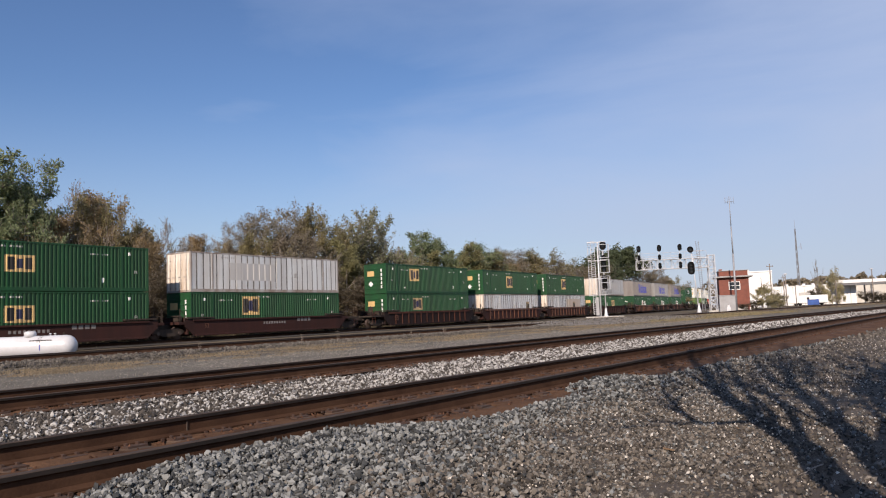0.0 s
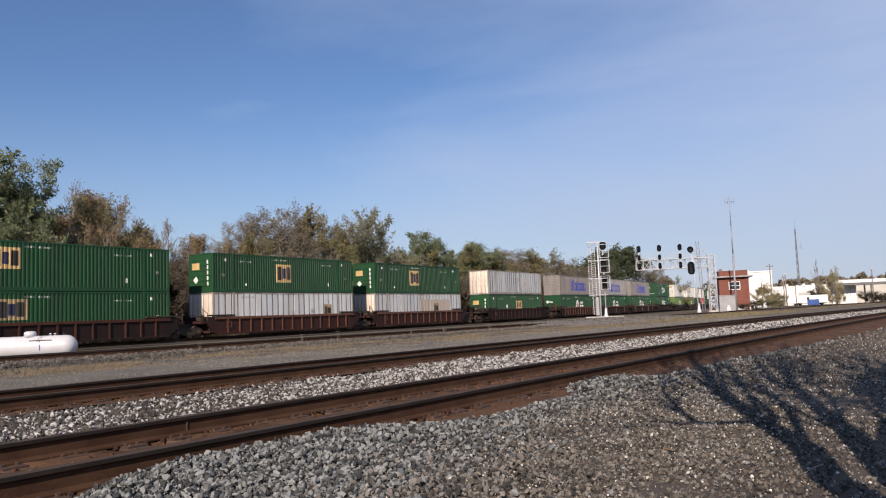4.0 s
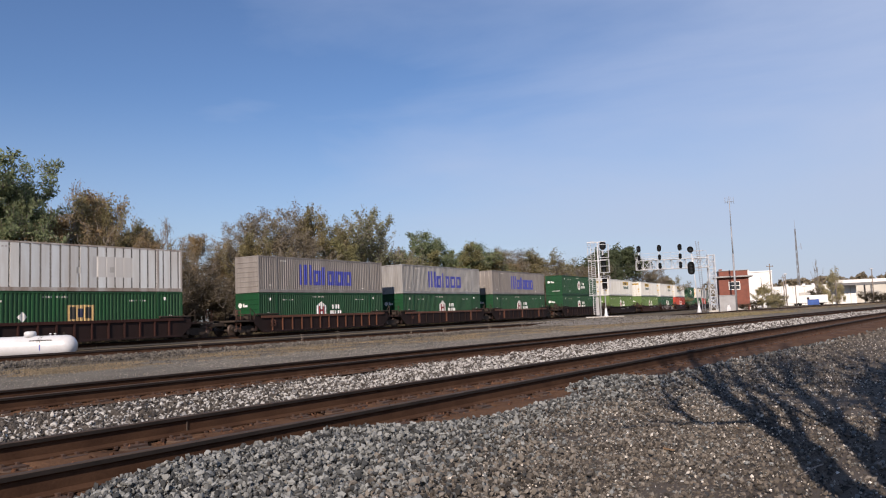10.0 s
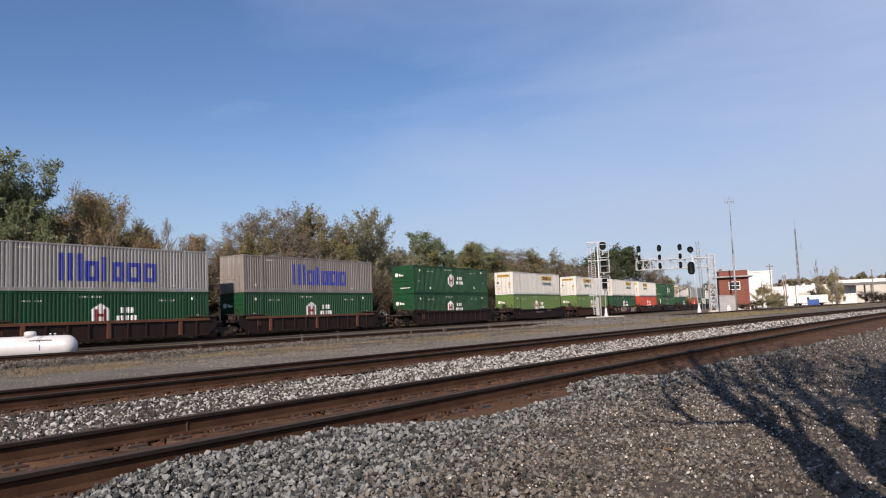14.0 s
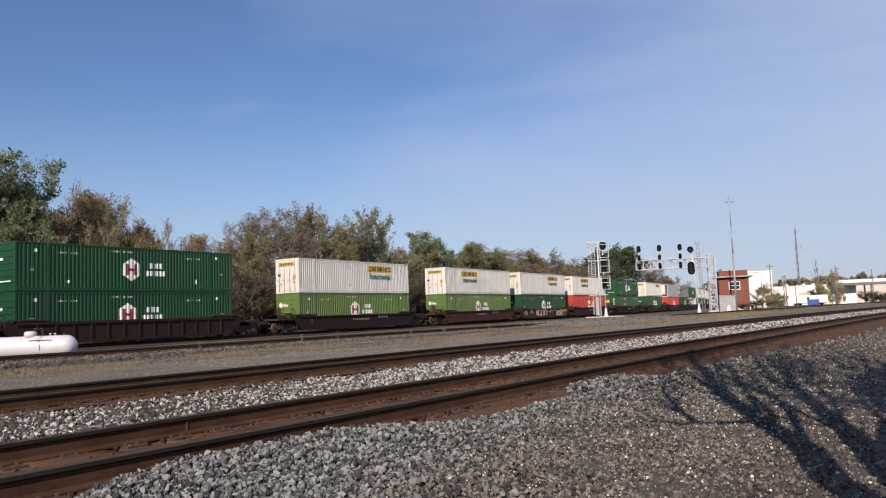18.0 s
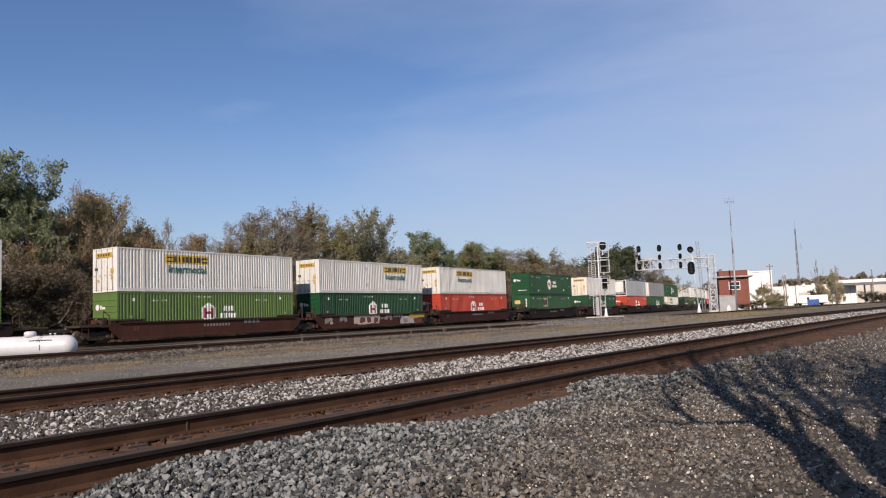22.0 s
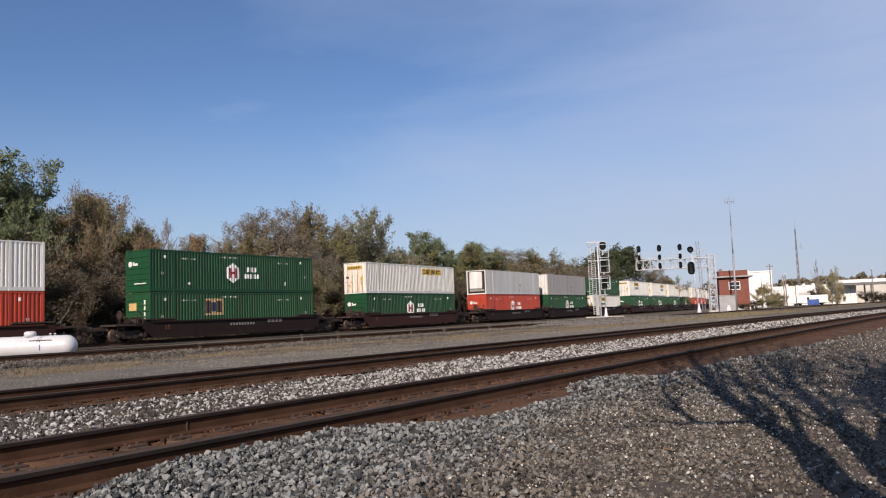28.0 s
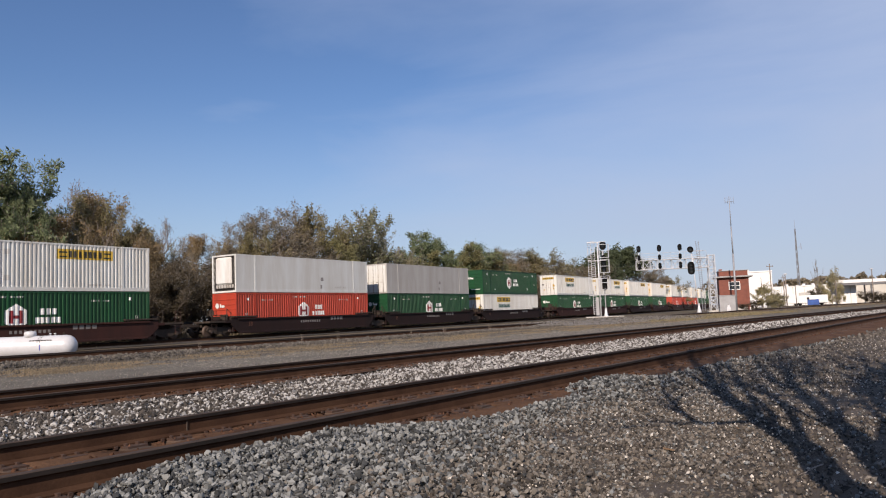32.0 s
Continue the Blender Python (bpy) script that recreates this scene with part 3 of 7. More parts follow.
p, r = strew(rng, 36000, 13, 70, 13.2, 20.5, main_path, lambda s, o: -0.24, 0.008, 0.024, 0.3)
stones("road_gravel", p, r, M_STONE_R, "pale grey stones on the gravel road", rng, "oct")

p, r = strew(rng, 12000, 36, 68, -7.8, 7.2, siding_at, mound_z, 0.02, 0.055, 0.3)
stones("crossing_gravel", p, r, M_STONE_M, "loose grey stones on the gravel heap", rng, "oct")

p, r = strew(rng, 11000, 11, 30, -4, 4.2, main_path, shoulder_z, 0.011, 0.03, 0.4, trodden)
stones("mid_gravel", p, r, M_STONE_M, "brown-grey broken stone along the shoulder", rng, "oct")
p, r = strew(rng, 20000, 1.4, 7.0, -2.6, 3.2, main_path, shoulder_z, 0.005, 0.015, 0.8, trodden)
stones("fine_gravel", p, r, M_STONE_M, "fine brown-grey gravel on the trodden dirt", rng, "oct")
p, r = strew(rng, 5000, 1.4, 13, -4.0, 3.6, main_path, shoulder_z, 0.005, 0.013, 1.6)
stones("pale_chippings", p, r, M_STONE_P, "small off-white chippings on the dirt", rng, "oct")

for o0, o1 in ((4.75, 7.15), (10.75, 13.1)):
    p, r = strew(rng, 5200, 1, 30, o0, o1, main_path, lambda s, o: -0.195, 0.008, 0.026, 0.5)
    stones("rust_crumbs", p, r, M_STONE_O, "rust-stained crumbs of stone between the rails", rng, "oct")

# the same gravel goes on behind the eye
p, r = strew(rng, 13000, -14, 0.8, 2.0, 5.0, main_path, shoulder_z, 0.014, 0.036, 0.5, coarse_keep)
stones("grey_ballast", p, r, M_STONE_G, "coarse blue-grey crushed ballast beside the rail", rng, "oct")
p, r = strew(rng, 14000, -14, 3, -9, 4.2, main_path, shoulder_z, 0.008, 0.024, 0.35)
stones("small_gravel", p, r, M_STONE_S, "small mixed pebbles in the dirt", rng, "oct")
p, r = strew(rng, 5000, -16, 2.2, 6.95, 10.7, main_path, bed_mid, 0.022, 0.055, 0.5)
stones("pale_ballast", p, r, M_STONE_W, "pale ballast stones between the tracks", rng, "oct")

# separate stones lying closest to the lens
heap = thing("ballast_heap", "loose blue-grey ballast stones on the track shoulder", "ballast", kind="structure")
stone_meshes = []
for i in range(10):
    v = ICO_V * (1 + rng.uniform(-0.3, 0.3, (12, 1))) * rng.uniform(0.65, 1.2, 3)
    me = bpy.data.meshes.new("stone")
    me.from_pydata(v.tolist(), [], ICO_F.tolist())
    me.shade_flat()
    me.materials.append(M_STONE_G1)
    stone_meshes.append(me)
p, r = strew(rng, 290, 1.2, 6.5, 2.9, 4.7, main_path, shoulder_z, 0.016, 0.035, 0.6)
for q, rad in zip(p, r):
    ob = part("stone", stone_meshes[int(rng.integers(10))], None, heap)
    ob.matrix_basis = Matrix.LocRotScale(Vector(q), Euler(rng.uniform(0, 6.28, 3)), Vector((rad,) * 3))


# ---- dry grass ----
def grass(name, n, s0, s1, o0, o1, path, hgt, material, label, foot=-0.27, thin=0.08):
    s, o = rng.uniform(s0, s1, n), rng.uniform(o0, o1, n)
    o = o + rng.normal(0, 0.4, n) + np.array([1.3 * noise.noise((v * 0.22, 3, 5)) for v in s])
    keep = np.array([noise.noise((s[i] * 0.3, o[i] * 0.55, 31)) + 0.6 * noise.noise((s[i] * 1.7, o[i] * 1.9, 13)) > thin + rng.uniform(-0.15, 0.15) for i in range(n)])
    s, o = s[keep], o[keep]
    n = len(s)
    base = np.array([(*path(s[i], o[i])[:2], foot) for i in range(n)])
    a = rng.uniform(0, 6.28, n)
    hh = hgt * rng.uniform(0.4, 1.1, n)
    side = np.stack([np.cos(a), np.sin(a), 0 * a], 1) * 0.011 * (1 + 2 * hgt)
    lean = np.stack([rng.normal(0, 0.35, n), rng.normal(0, 0.35, n), np.ones(n)], 1) * hh[:, None]
    v = np.stack([base - side, base + side, base + lean], 1).reshape(-1, 3)
    f = np.arange(3 * n).reshape(-1, 3)
    tagged(np_mesh(name, v, f, material), label, "grass", kind="stuff")


grass("dry_grass", 90000, -2, 18, 19.6, 23.2, main_path, 0.06, M_STRAW, "short dry straw-coloured grass along the gravel road", -0.25, 0.08)
grass("dry_grass", 110000, 17, 60, 19.8, 25.0, main_path, 0.08, M_STRAW, "thin dry grass patches on the gravel", -0.25, 0.1)
grass("dry_grass", 30000, 57, 95, 20.5, 28.0, main_path, 0.25, M_STRAWGREEN, "tan and green grass at the foot of the signals", -0.27, -0.1)
grass("dry_grass", 8000, 55, 190, 13.8, 24, main_path, 0.13, M_STRAW, "thin dry grass on the far gravel road")
grass("dry_grass", 8000, 70, 190, -7, -1, siding_at, 0.3, M_STRAW, "patchy tan weeds in front of the siding")
grass("dry_grass", 3000, -30, 120, 5, 20, siding_at, 0.2, M_LEAF_SCRUB, "brown weeds between the siding and the train")
# added strip: hides sunlit ground below the cars, in place of the train's shadow
grass("tall_weeds", 26000, -50, 130, 3.0, 7.5, train_at, 1.1, M_LEAF_SCRUB, "tall dark weeds added behind the train to darken the gaps under it", -0.3, -0.3)


# ---- tracks ----
RAIL_PROFILE = ((-0.07, -0.18), (0.07, -0.18), (0.07, -0.166), (0.012, -0.145), (0.0085, -0.05), (0.036, -0.036), (0.037, -0.006),
                (0.028, 0.0), (-0.028, 0.0), (-0.037, -0.006), (-0.036, -0.036), (-0.0085, -0.05), (-0.012, -0.145), (-0.07, -0.166))
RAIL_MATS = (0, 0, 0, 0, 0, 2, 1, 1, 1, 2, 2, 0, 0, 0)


def rail(parent, path, off, s_list, dz=0.0):
    bm = bmesh.new()
    prev = None
    for s in s_list:
        x, y, h = path(s, off)
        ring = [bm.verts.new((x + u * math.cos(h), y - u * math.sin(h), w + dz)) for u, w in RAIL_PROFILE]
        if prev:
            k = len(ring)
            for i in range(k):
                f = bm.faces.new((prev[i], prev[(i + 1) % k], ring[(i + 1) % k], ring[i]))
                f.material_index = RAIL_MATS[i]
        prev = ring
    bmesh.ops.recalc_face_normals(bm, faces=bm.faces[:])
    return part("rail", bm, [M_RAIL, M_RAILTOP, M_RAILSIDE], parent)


TIE_ME = bpy.data.meshes.new("tie")
bm = bmesh.new()
add_box(bm, -0.115, 0.115, -1.3, 1.3, -0.37, -0.198, 0.012)
bm.to_mesh(TIE_ME)
bm.free()
TIE_ME.materials.append(M_TIE)


def track(label, path, centre, s_list, ties, plates, dz=0.0, joints=()):
    t = thing("railway_track", label, "railway track", kind="structure")
    g = (GAUGE + 0.07) / 2
    for o in (centre - g, centre + g):
        rail(t, path, o, s_list, dz)
    bm = bmesh.new()
    s = ties[0]
    count = 0
    while s < ties[1]:
        x, y, h = path(s, centre)
        jit = rng.normal(0, 0.03)
        if count < 290:
            ob = part("tie", TIE_ME, None, t)
            ob.matrix_basis = pose(x, y, dz + rng.normal(0, 0.004), 0, 0, 90 - math.degrees(h) + rng.normal(0, 0.6))
        if s < plates:
            for o in (centre - g, centre + g):
                px, py, h = path(s, o)
                m = pose(px, py, dz, 0, 0, 90 - math.degrees(h))
                add_box(bm, -0.1, 0.1, -0.19, 0.19, -0.199, -0.178, 0, m)
                for ex in (-0.06, 0.06):
                    for ey in (-0.085, 0.085):
                        add_box(bm, ex - 0.012, ex + 0.012, ey - 0.02, ey + 0.02, -0.18, -0.158, 0, m)
                for ex in (-0.15, 0.15):
                    add_box(bm, ex - 0.015, ex + 0.015, -0.085, 0.085, -0.2, -0.172, 0, m)
        count += 1
        s += 0.5 + jit
    for s, o in joints:
        x, y, h = path(s, o)
        m = pose(x, y, dz, 0, 0, 90 - math.degrees(h))
        part("weld_collar", box(-0.009, 0.009, -0.022, 0.022, -0.15, -0.045, 0.004), M_RAILTOP, t, "raised weld collar round the rail").matrix_basis = m
    if bm.verts:
        tagged(part("tie_plate", bm, M_PLATE, t), "rusty tie plates with spikes and rail anchors", kind="stuff")
    else:
        bm.free()
    return t


track("rusty near main line track on brown wooden ties", main_path, (M_OFFS[0] + M_OFFS[1]) / 2, steps(-60, 1200, 1.5, 1.03), (-3, 120), 60, 0.0, ((4.8, M_OFFS[1]),))
track("rusty far main line track on brown wooden ties", main_path, (M_OFFS[2] + M_OFFS[3]) / 2, steps(-60, 1200, 1.5, 1.03), (-3, 120), 60)
track("little-used rusty siding track half sunk in ballast", siding_at, 0.75, steps(-60, 330, 4, 1.0), (-15, 110), 40, -0.02)
track("freight track carrying the container train", train_at, 0.0, steps(-420, 700, 3, 1.0), (-40, 100), -100, CAR_Z)


# ---- containers ----
LEN, WID, HGT = 16.154, 2.59, 2.895
WELL_FLOOR = 0.355
MESHES = {}


def cached(key, make, mats):
    if key not in MESHES:
        bm = make()
        me = bpy.data.meshes.new(key[0])
        bm.to_mesh(me)
        bm.free()
        for one in mats:
            me.materials.append(one)
        MESHES[key] = me
    return MESHES[key]


def corr(x, kind):
    """Depth of the side sheet at x: 0 at the outer face, positive inward."""
    if kind == "corr":
        u = (x / 0.253) % 1.0
        return 0.0 if u < 0.38 else ((u - 0.38) / 0.12 * 0.06 if u < 0.5 else (0.06 if u < 0.88 else (1 - u) / 0.12 * 0.06))
    if kind == "post":
        u = (x / 0.61) % 1.0
        return 0.0 if u < 0.845 else 0.03
    return 0.0


def corr_cuts(x0, x1, kind):
    if kind == "flat":
        return [x0, x1]
    pitch, knees = (0.253, (0, 0.38, 0.5, 0.88)) if kind == "corr" else (0.61, (0, 0.004, 0.845, 0.849))
    xs = {x0, x1}
    k = math.floor(x0 / pitch)
    while k * pitch < x1 + pitch:
        for u in knees:
            x = (k + u) * pitch
            if x0 < x < x1:
                xs.add(x)
        k += 1
    return sorted(xs)


def add_patch(bm, x0, x1, z0, z1, kind, out, mi=0, peak=0.0):
    """A piece of the near side's sheet, 'out' metres proud of it (local y negative); peak draws it to a point above and below."""
    xs = corr_cuts(x0, x1, kind)
    if peak:
        xs = sorted(set(xs) | {(x0 + x1) / 2})
    prev = None
    for x in xs:
        y = -WID / 2 + 0.012 + corr(x, kind) - out
        k = peak * abs(2 * (x - x0) / (x1 - x0) - 1)
        pair = (bm.verts.new((x, y, z0 + k)), bm.verts.new((x, y, z1 - k)))
        if prev:
            f = bm.faces.new((prev[0], pair[0], pair[1], prev[1]))
            f.material_index = mi
        prev = pair


def side_wall(kind):
    bm = bmesh.new()
    add_patch(bm, 0.14, LEN - 0.14, 0.2, HGT - 0.1, kind, 0.0)
    # the recessed strips between panels take the dark joint colour
    if kind == "post":
        for f in bm.faces:
            if (f.calc_center_median().x / 0.61) % 1.0 > 0.845:
                f.material_index = 1
    # inner skin, so that the sheet has thickness
    v = [bm.verts.new(p) for p in ((0.14, -WID / 2 + 0.11, 0.13), (LEN - 0.14, -WID / 2 + 0.11, 0.13),
                                   (LEN - 0.14, -WID / 2 + 0.11, HGT - 0.1), (0.14, -WID / 2 + 0.11, HGT - 0.1))]
    bm.faces.new(reversed(v))
    return bm


def end_wall(kind):
    bm = bmesh.new()
    if kind == "corr":
        n, prev = 44, None
        for i in range(n + 1):
            y = -WID / 2 + 0.12 + (WID - 0.24) * i / n
            x = 0.02 + (0.0 if i % 4 < 2 else 0.04)
            pair = (bm.verts.new((x, y, 0.13)), bm.verts.new((x, y, HGT - 0.1)))
            if prev:
                bm.faces.new((prev[0], prev[1], pair[1], pair[0]))
            prev = pair
    else:
        # one pressed sheet, six flat ribs standing proud of it
        zs = [(0.13, 0.02)]
        for k in range(1, 7):
            z = 0.13 + k * (HGT - 0.23) / 7
            zs += [(z - 0.055, 0.02), (z - 0.04, -0.012), (z + 0.04, -0.012), (z + 0.055, 0.02)]
        prev = None
        for z, x in zs + [(HGT - 0.1, 0.02)]:
            pair = (bm.verts.new((x, -WID / 2 + 0.12, z)), bm.verts.new((x, WID / 2 - 0.12, z)))
            if prev:
                bm.faces.new((prev[0], pair[0], pair[1], prev[1]))
            prev = pair
    return bm


def roof_sheet():
    bm = bmesh.new()
    prev = None
    for i in range(67):
        x = 0.1 + (LEN - 0.2) * i / 66
        z = HGT - 0.03 + (0.012 if i % 2 else 0.0)
        pair = (bm.verts.new((x, -WID / 2 + 0.06, z)), bm.verts.new((x, WID / 2 - 0.06, z)))
        if prev:
            bm.faces.new((prev[0], pair[0], pair[1], prev[1]))
        prev = pair
    return bm


def frame_piece(which):
    bm = bmesh.new()
    if which == "corner_post":
        add_box(bm, 0, 0.15, -WID / 2, -WID / 2 + 0.13, 0.0, HGT, 0.012)
    elif which == "top_rail":
        add_box(bm, 0.15, LEN - 0.15, -WID / 2 + 0.004, -WID / 2 + 0.09, HGT - 0.11, HGT - 0.005, 0.01)
    elif which == "bottom_rail":
        add_box(bm, 0.15, LEN - 0.15, -WID / 2 + 0.004, -WID / 2 + 0.1, 0.0, 0.23, 0.01)
    elif which == "lifting_post":
        add_box(bm, -0.09, 0.09, -WID / 2 - 0.004, -WID / 2 + 0.08, 0.0, HGT, 0.01)
        add_box(bm, -0.1, 0.1, -WID / 2 - 0.01, -WID / 2 + 0.14, -0.004, 0.12, 0.015)
        add_box(bm, -0.1, 0.1, -WID / 2 - 0.01, -WID / 2 + 0.14, HGT - 0.12, HGT + 0.004, 0.015)
    elif which == "end_sill":
        add_box(bm, 0.0, 0.1, -WID / 2 + 0.13, WID / 2 - 0.13, 0.0, 0.14, 0.01)
    elif which == "end_header":
        add_box(bm, 0.0, 0.1, -WID / 2 + 0.13, WID / 2 - 0.13, HGT - 0.11, HGT - 0.004, 0.01)
    elif which == "floor":
        add_box(bm, 0.1, LEN - 0.1, -WID / 2 + 0.1, WID / 2 - 0.1, 0.06, 0.13)
    elif which == "door":
        add_box(bm, -0.03, 0.02, -WID / 2 + 0.14, -0.01, 0.15, HGT - 0.12, 0.008)
        for z in (0.75, 1.4, 2.05):
            add_box(bm, -0.04, -0.028, -WID / 2 + 0.2, -0.06, z - 0.05, z + 0.05)
    elif which == "lock_rod":
        add_tube(bm, (-0.062, 0, 0.08), (-0.062, 0, HGT - 0.06), 0.022, n=6)
        for z in (0.3, 0.9, 1.6, 2.3):
            add_box(bm, -0.07, -0.028, -0.045, 0.045, z - 0.04, z + 0.04)
        add_box(bm, -0.085, -0.07, -0.02, 0.3, 1.08, 1.12)
    return bm


def container(label, colour, side="corr", end="wall", post=None, roof=None, end_mat=None, art=None):
    """A 53-foot box: local x runs back along the train, the near side is local -y, the floor is z 0."""
    c = thing("shipping_container", label, "container", "containers on the train")
    post = post or colour
    end_mat = end_mat or colour
    key = colour.name
    back = Matrix.Translation((LEN, 0, 0)) @ Matrix.Rotation(math.pi, 4, "Z")
    spin = Matrix.Translation((LEN, 0, 0)) @ Matrix.Rotation(math.pi, 4, "Z")
    for m in (Matrix(), spin):
        part("side_wall", cached(("side_wall", side, key), lambda: side_wall(side), [colour, M_JOINT]), None, c).matrix_basis = m
    part("roof", cached(("roof", 0, (roof or M_ROOF).name), roof_sheet, [roof or M_ROOF]), None, c)
    part("floor", cached(("floor", 0), lambda: frame_piece("floor"), [M_STEEL]), None, c)
    for m in (Matrix(), spin):
        for w in ("top_rail", "bottom_rail"):
            part(w, cached((w, post.name), lambda: frame_piece(w), [post]), None, c).matrix_basis = m
        for w in ("end_sill", "end_header"):
            part(w, cached((w, post.name), lambda: frame_piece(w), [post]), None, c).matrix_basis = m
    for m in (Matrix(), spin):
        part("corner_post", cached(("corner_post", post.name), lambda: frame_piece("corner_post"), [post]), None, c).matrix_basis = m
        part("corner_post", cached(("corner_post", post.name), lambda: frame_piece("corner_post"), [post]), None, c).matrix_basis = m @ pose(0, WID - 0.13, 0)
        for x in (2.0, LEN - 2.0):
            part("lifting_post", cached(("lifting_post", post.name), lambda: frame_piece("lifting_post"), [post]), None, c).matrix_basis = m @ pose(x, 0, 0)
    # the end that faces forward, and the plain one behind
    part("end_wall", cached(("end_wall", "corr", key), lambda: end_wall("corr"), [colour]), None, c).matrix_basis = spin
    if end == "doors":
        for dy in (0.0, WID / 2 - 0.13):
            d = part("door", cached(("door", end_mat.name), lambda: frame_piece("door"), [end_mat]), None, c)
            d.matrix_basis = pose(0.03, dy, 0)
            for y in (-WID / 2 + 0.42, -0.3):
                part("lock_rod", cached(("lock_rod", 0), lambda: frame_piece("lock_rod"), [M_WORN]), None, d).matrix_basis = pose(0, y, 0)
    elif end == "reefer":
        reefer_unit(c)
    else:
        part("end_wall", cached(("end_wall", end, end_mat.name), lambda: end_wall("rib" if end == "wall" else "corr"), [end_mat]), None, c)
    if art:
        art(c, side)
    return c


def reefer_unit(c):
    part("end_wall", box(0.25, 0.3, -WID / 2 + 0.12, WID / 2 - 0.12, 0.13, HGT - 0.1), M_INK, c)
    bm = bmesh.new()
    add_box(bm, 0.0, 0.27, -0.74, 0.98, 0.62, 2.72, 0.12)
    part("cooling_unit", bm, M_WHITE, c, "white rounded cooling unit")
    bm = bmesh.new()
    add_box(bm, 0.05, 0.26, -1.0, -0.76, 0.9, 2.6, 0.05)
    part("fan_grille", bm, M_INK, c, "black louvred grille")
    bm = bmesh.new()
    for i in range(7):
        add_box(bm, 0.03, 0.25, -1.0 + i * 0.29, -0.84 + i * 0.29, 0.35, 0.6, 0.02)
    part("battery_box", bm, M_GREYW, c, "row of grey boxes")
    for y in (-1.1, 1.1):
        bm = bmesh.new()
        for k in range(5):
            z = 0.2 + k * 0.52
            add_tube(bm, (0.06, y - 0.09, z), (0.06, y + 0.09, z + 0.52), 0.02, n=5)
        add_tube(bm, (0.06, y - 0.1, 0.15), (0.06, y - 0.1, HGT - 0.1), 0.025, n=5)
        add_tube(bm, (0.06, y + 0.1, 0.15), (0.06, y + 0.1, HGT - 0.1), 0.025, n=5)
        part("ladder", bm, M_INK, c, "black framed ladder")


def bars(c, side, rows, material, name="marking", label="", out=0.006):
    """Plain bars on the near side: rows of x, width, z, height."""
    bm = bmesh.new()
    for x, w, z, h in rows:
        add_patch(bm, x, x + w, z, z + h, side, out)
    ob = part(name, bm, material, c, label)
    if len(rows) > 1 and name in ("marking", "code_marking", "name_marking", "banner_mark", "vent"):
        tagged(ob, kind="stuff")
    return ob


def code_bars(c, side, x, z, n=9, h=0.11, pitch=0.16, material=None):
    rows = [(x + i * pitch + (0.18 if i > 3 else 0), pitch * 0.6, z, h) for i in range(n)]
    bars(c, side, rows, material or M_GREYW, "code_marking", "row of small white bars")


def small_marks(c, side, material=None):
    code_bars(c, side, 6.2, 2.52, material=material)
    code_bars(c, side, 2.6, 2.28, 7, 0.1, material=material)
    code_bars(c, side, LEN - 4.2, 2.28, 7, 0.1, material=material)
    bars(c, side, [(1.15, 0.16, 2.3, 0.2), (LEN - 1.5, 0.16, 2.35, 0.2), (LEN - 3.4, 0.14, 0.55, 0.3), (3.2, 0.14, 0.5, 0.16)], material or M_MARK, "marking", "small white square decal")
    for x in (1.0, LEN - 1.0):
        words("53", 0.24, material or M_GREYW, pose(x, -WID / 2 - 0.012, 1.25, 90), c, "length_number", "white number 53")


def art_square(at, big=1.0, z=1.1, tint=None, h=0.98, placard=False):
    """A buff square with dark and blue blocks, as wide as a third of the box is high."""
    def go(c, side):
        w = 1.75 * big
        bars(c, side, [(at - w / 2, w, z, h)], tint or M_BUFF, "logo_panel", "buff yellow square panel", 0.006)
        e = w / 10
        x0 = at - w / 2
        bars(c, side, [(x0 + e * 0.8, e * 2.5, z + h * 0.12, h * 0.76)], M_INK, "logo_mark", "black block mark", 0.012)
        bars(c, side, [(x0 + e * 3.8, e * 2.3, z + h * 0.22, h * 0.56)], M_DARKBLUE, "logo_mark", "navy block mark", 0.012)
        bars(c, side, [(x0 + e * 6.6, e * 2.5, z + h * 0.16, h * 0.7)], M_INK, "logo_mark", "black block mark", 0.012)
        if placard:
            bm = bmesh.new()
            add_patch(bm, 4.7, 5.3, 1.1, 1.72, side, 0.008, 0, 0.31)
            part("placard", bm, M_MARK, c, "white diamond placard")
        small_marks(c, side)
        end_marks(c, "buff")
    return go


def end_marks(c, style):
    bm = bmesh.new()
    if style == "buff":
        add_box(bm, 0.0, 0.006, 0.1, 0.9, 1.7, 2.2)
        part("end_panel", bm, M_BUFF, c, "small buff panel").matrix_basis = pose(-0.02, 0, 0)
        bm = bmesh.new()
        for z in (0.5, 0.9, 1.3, 1.7, 2.1):
            add_box(bm, 0.0, 0.006, -0.85, -0.7, z, z + 0.28)
        add_box(bm, 0.0, 0.006, -0.2, 0.2, -0.2, 0.2, 0, pose(0, 0.5, 0.95, 45))
        tagged(part("end_marking", bm, M_MARK, c, "white bars"), kind="stuff").matrix_basis = pose(-0.02, 0, 0)
    else:
        add_lathe(bm, [(0.2, 0.0), (0.2, 0.008)], pose(0.004, 0.75, 1.95, 0, -90), 14)
        for i, y in enumerate((0.38, 0.2, 0.02)):
            add_box(bm, -0.004, 0.004, y - 0.07, y + 0.07, 1.82, 1.98 + 0.1 * (i == 0))
        add_box(bm, -0.004, 0.004, -0.9, 0.3, 0.55, 0.62)
        tagged(part("end_marking", bm, M_MARK, c, "white disc and bars"), kind="stuff").matrix_basis = pose(-0.02, 0, 0)


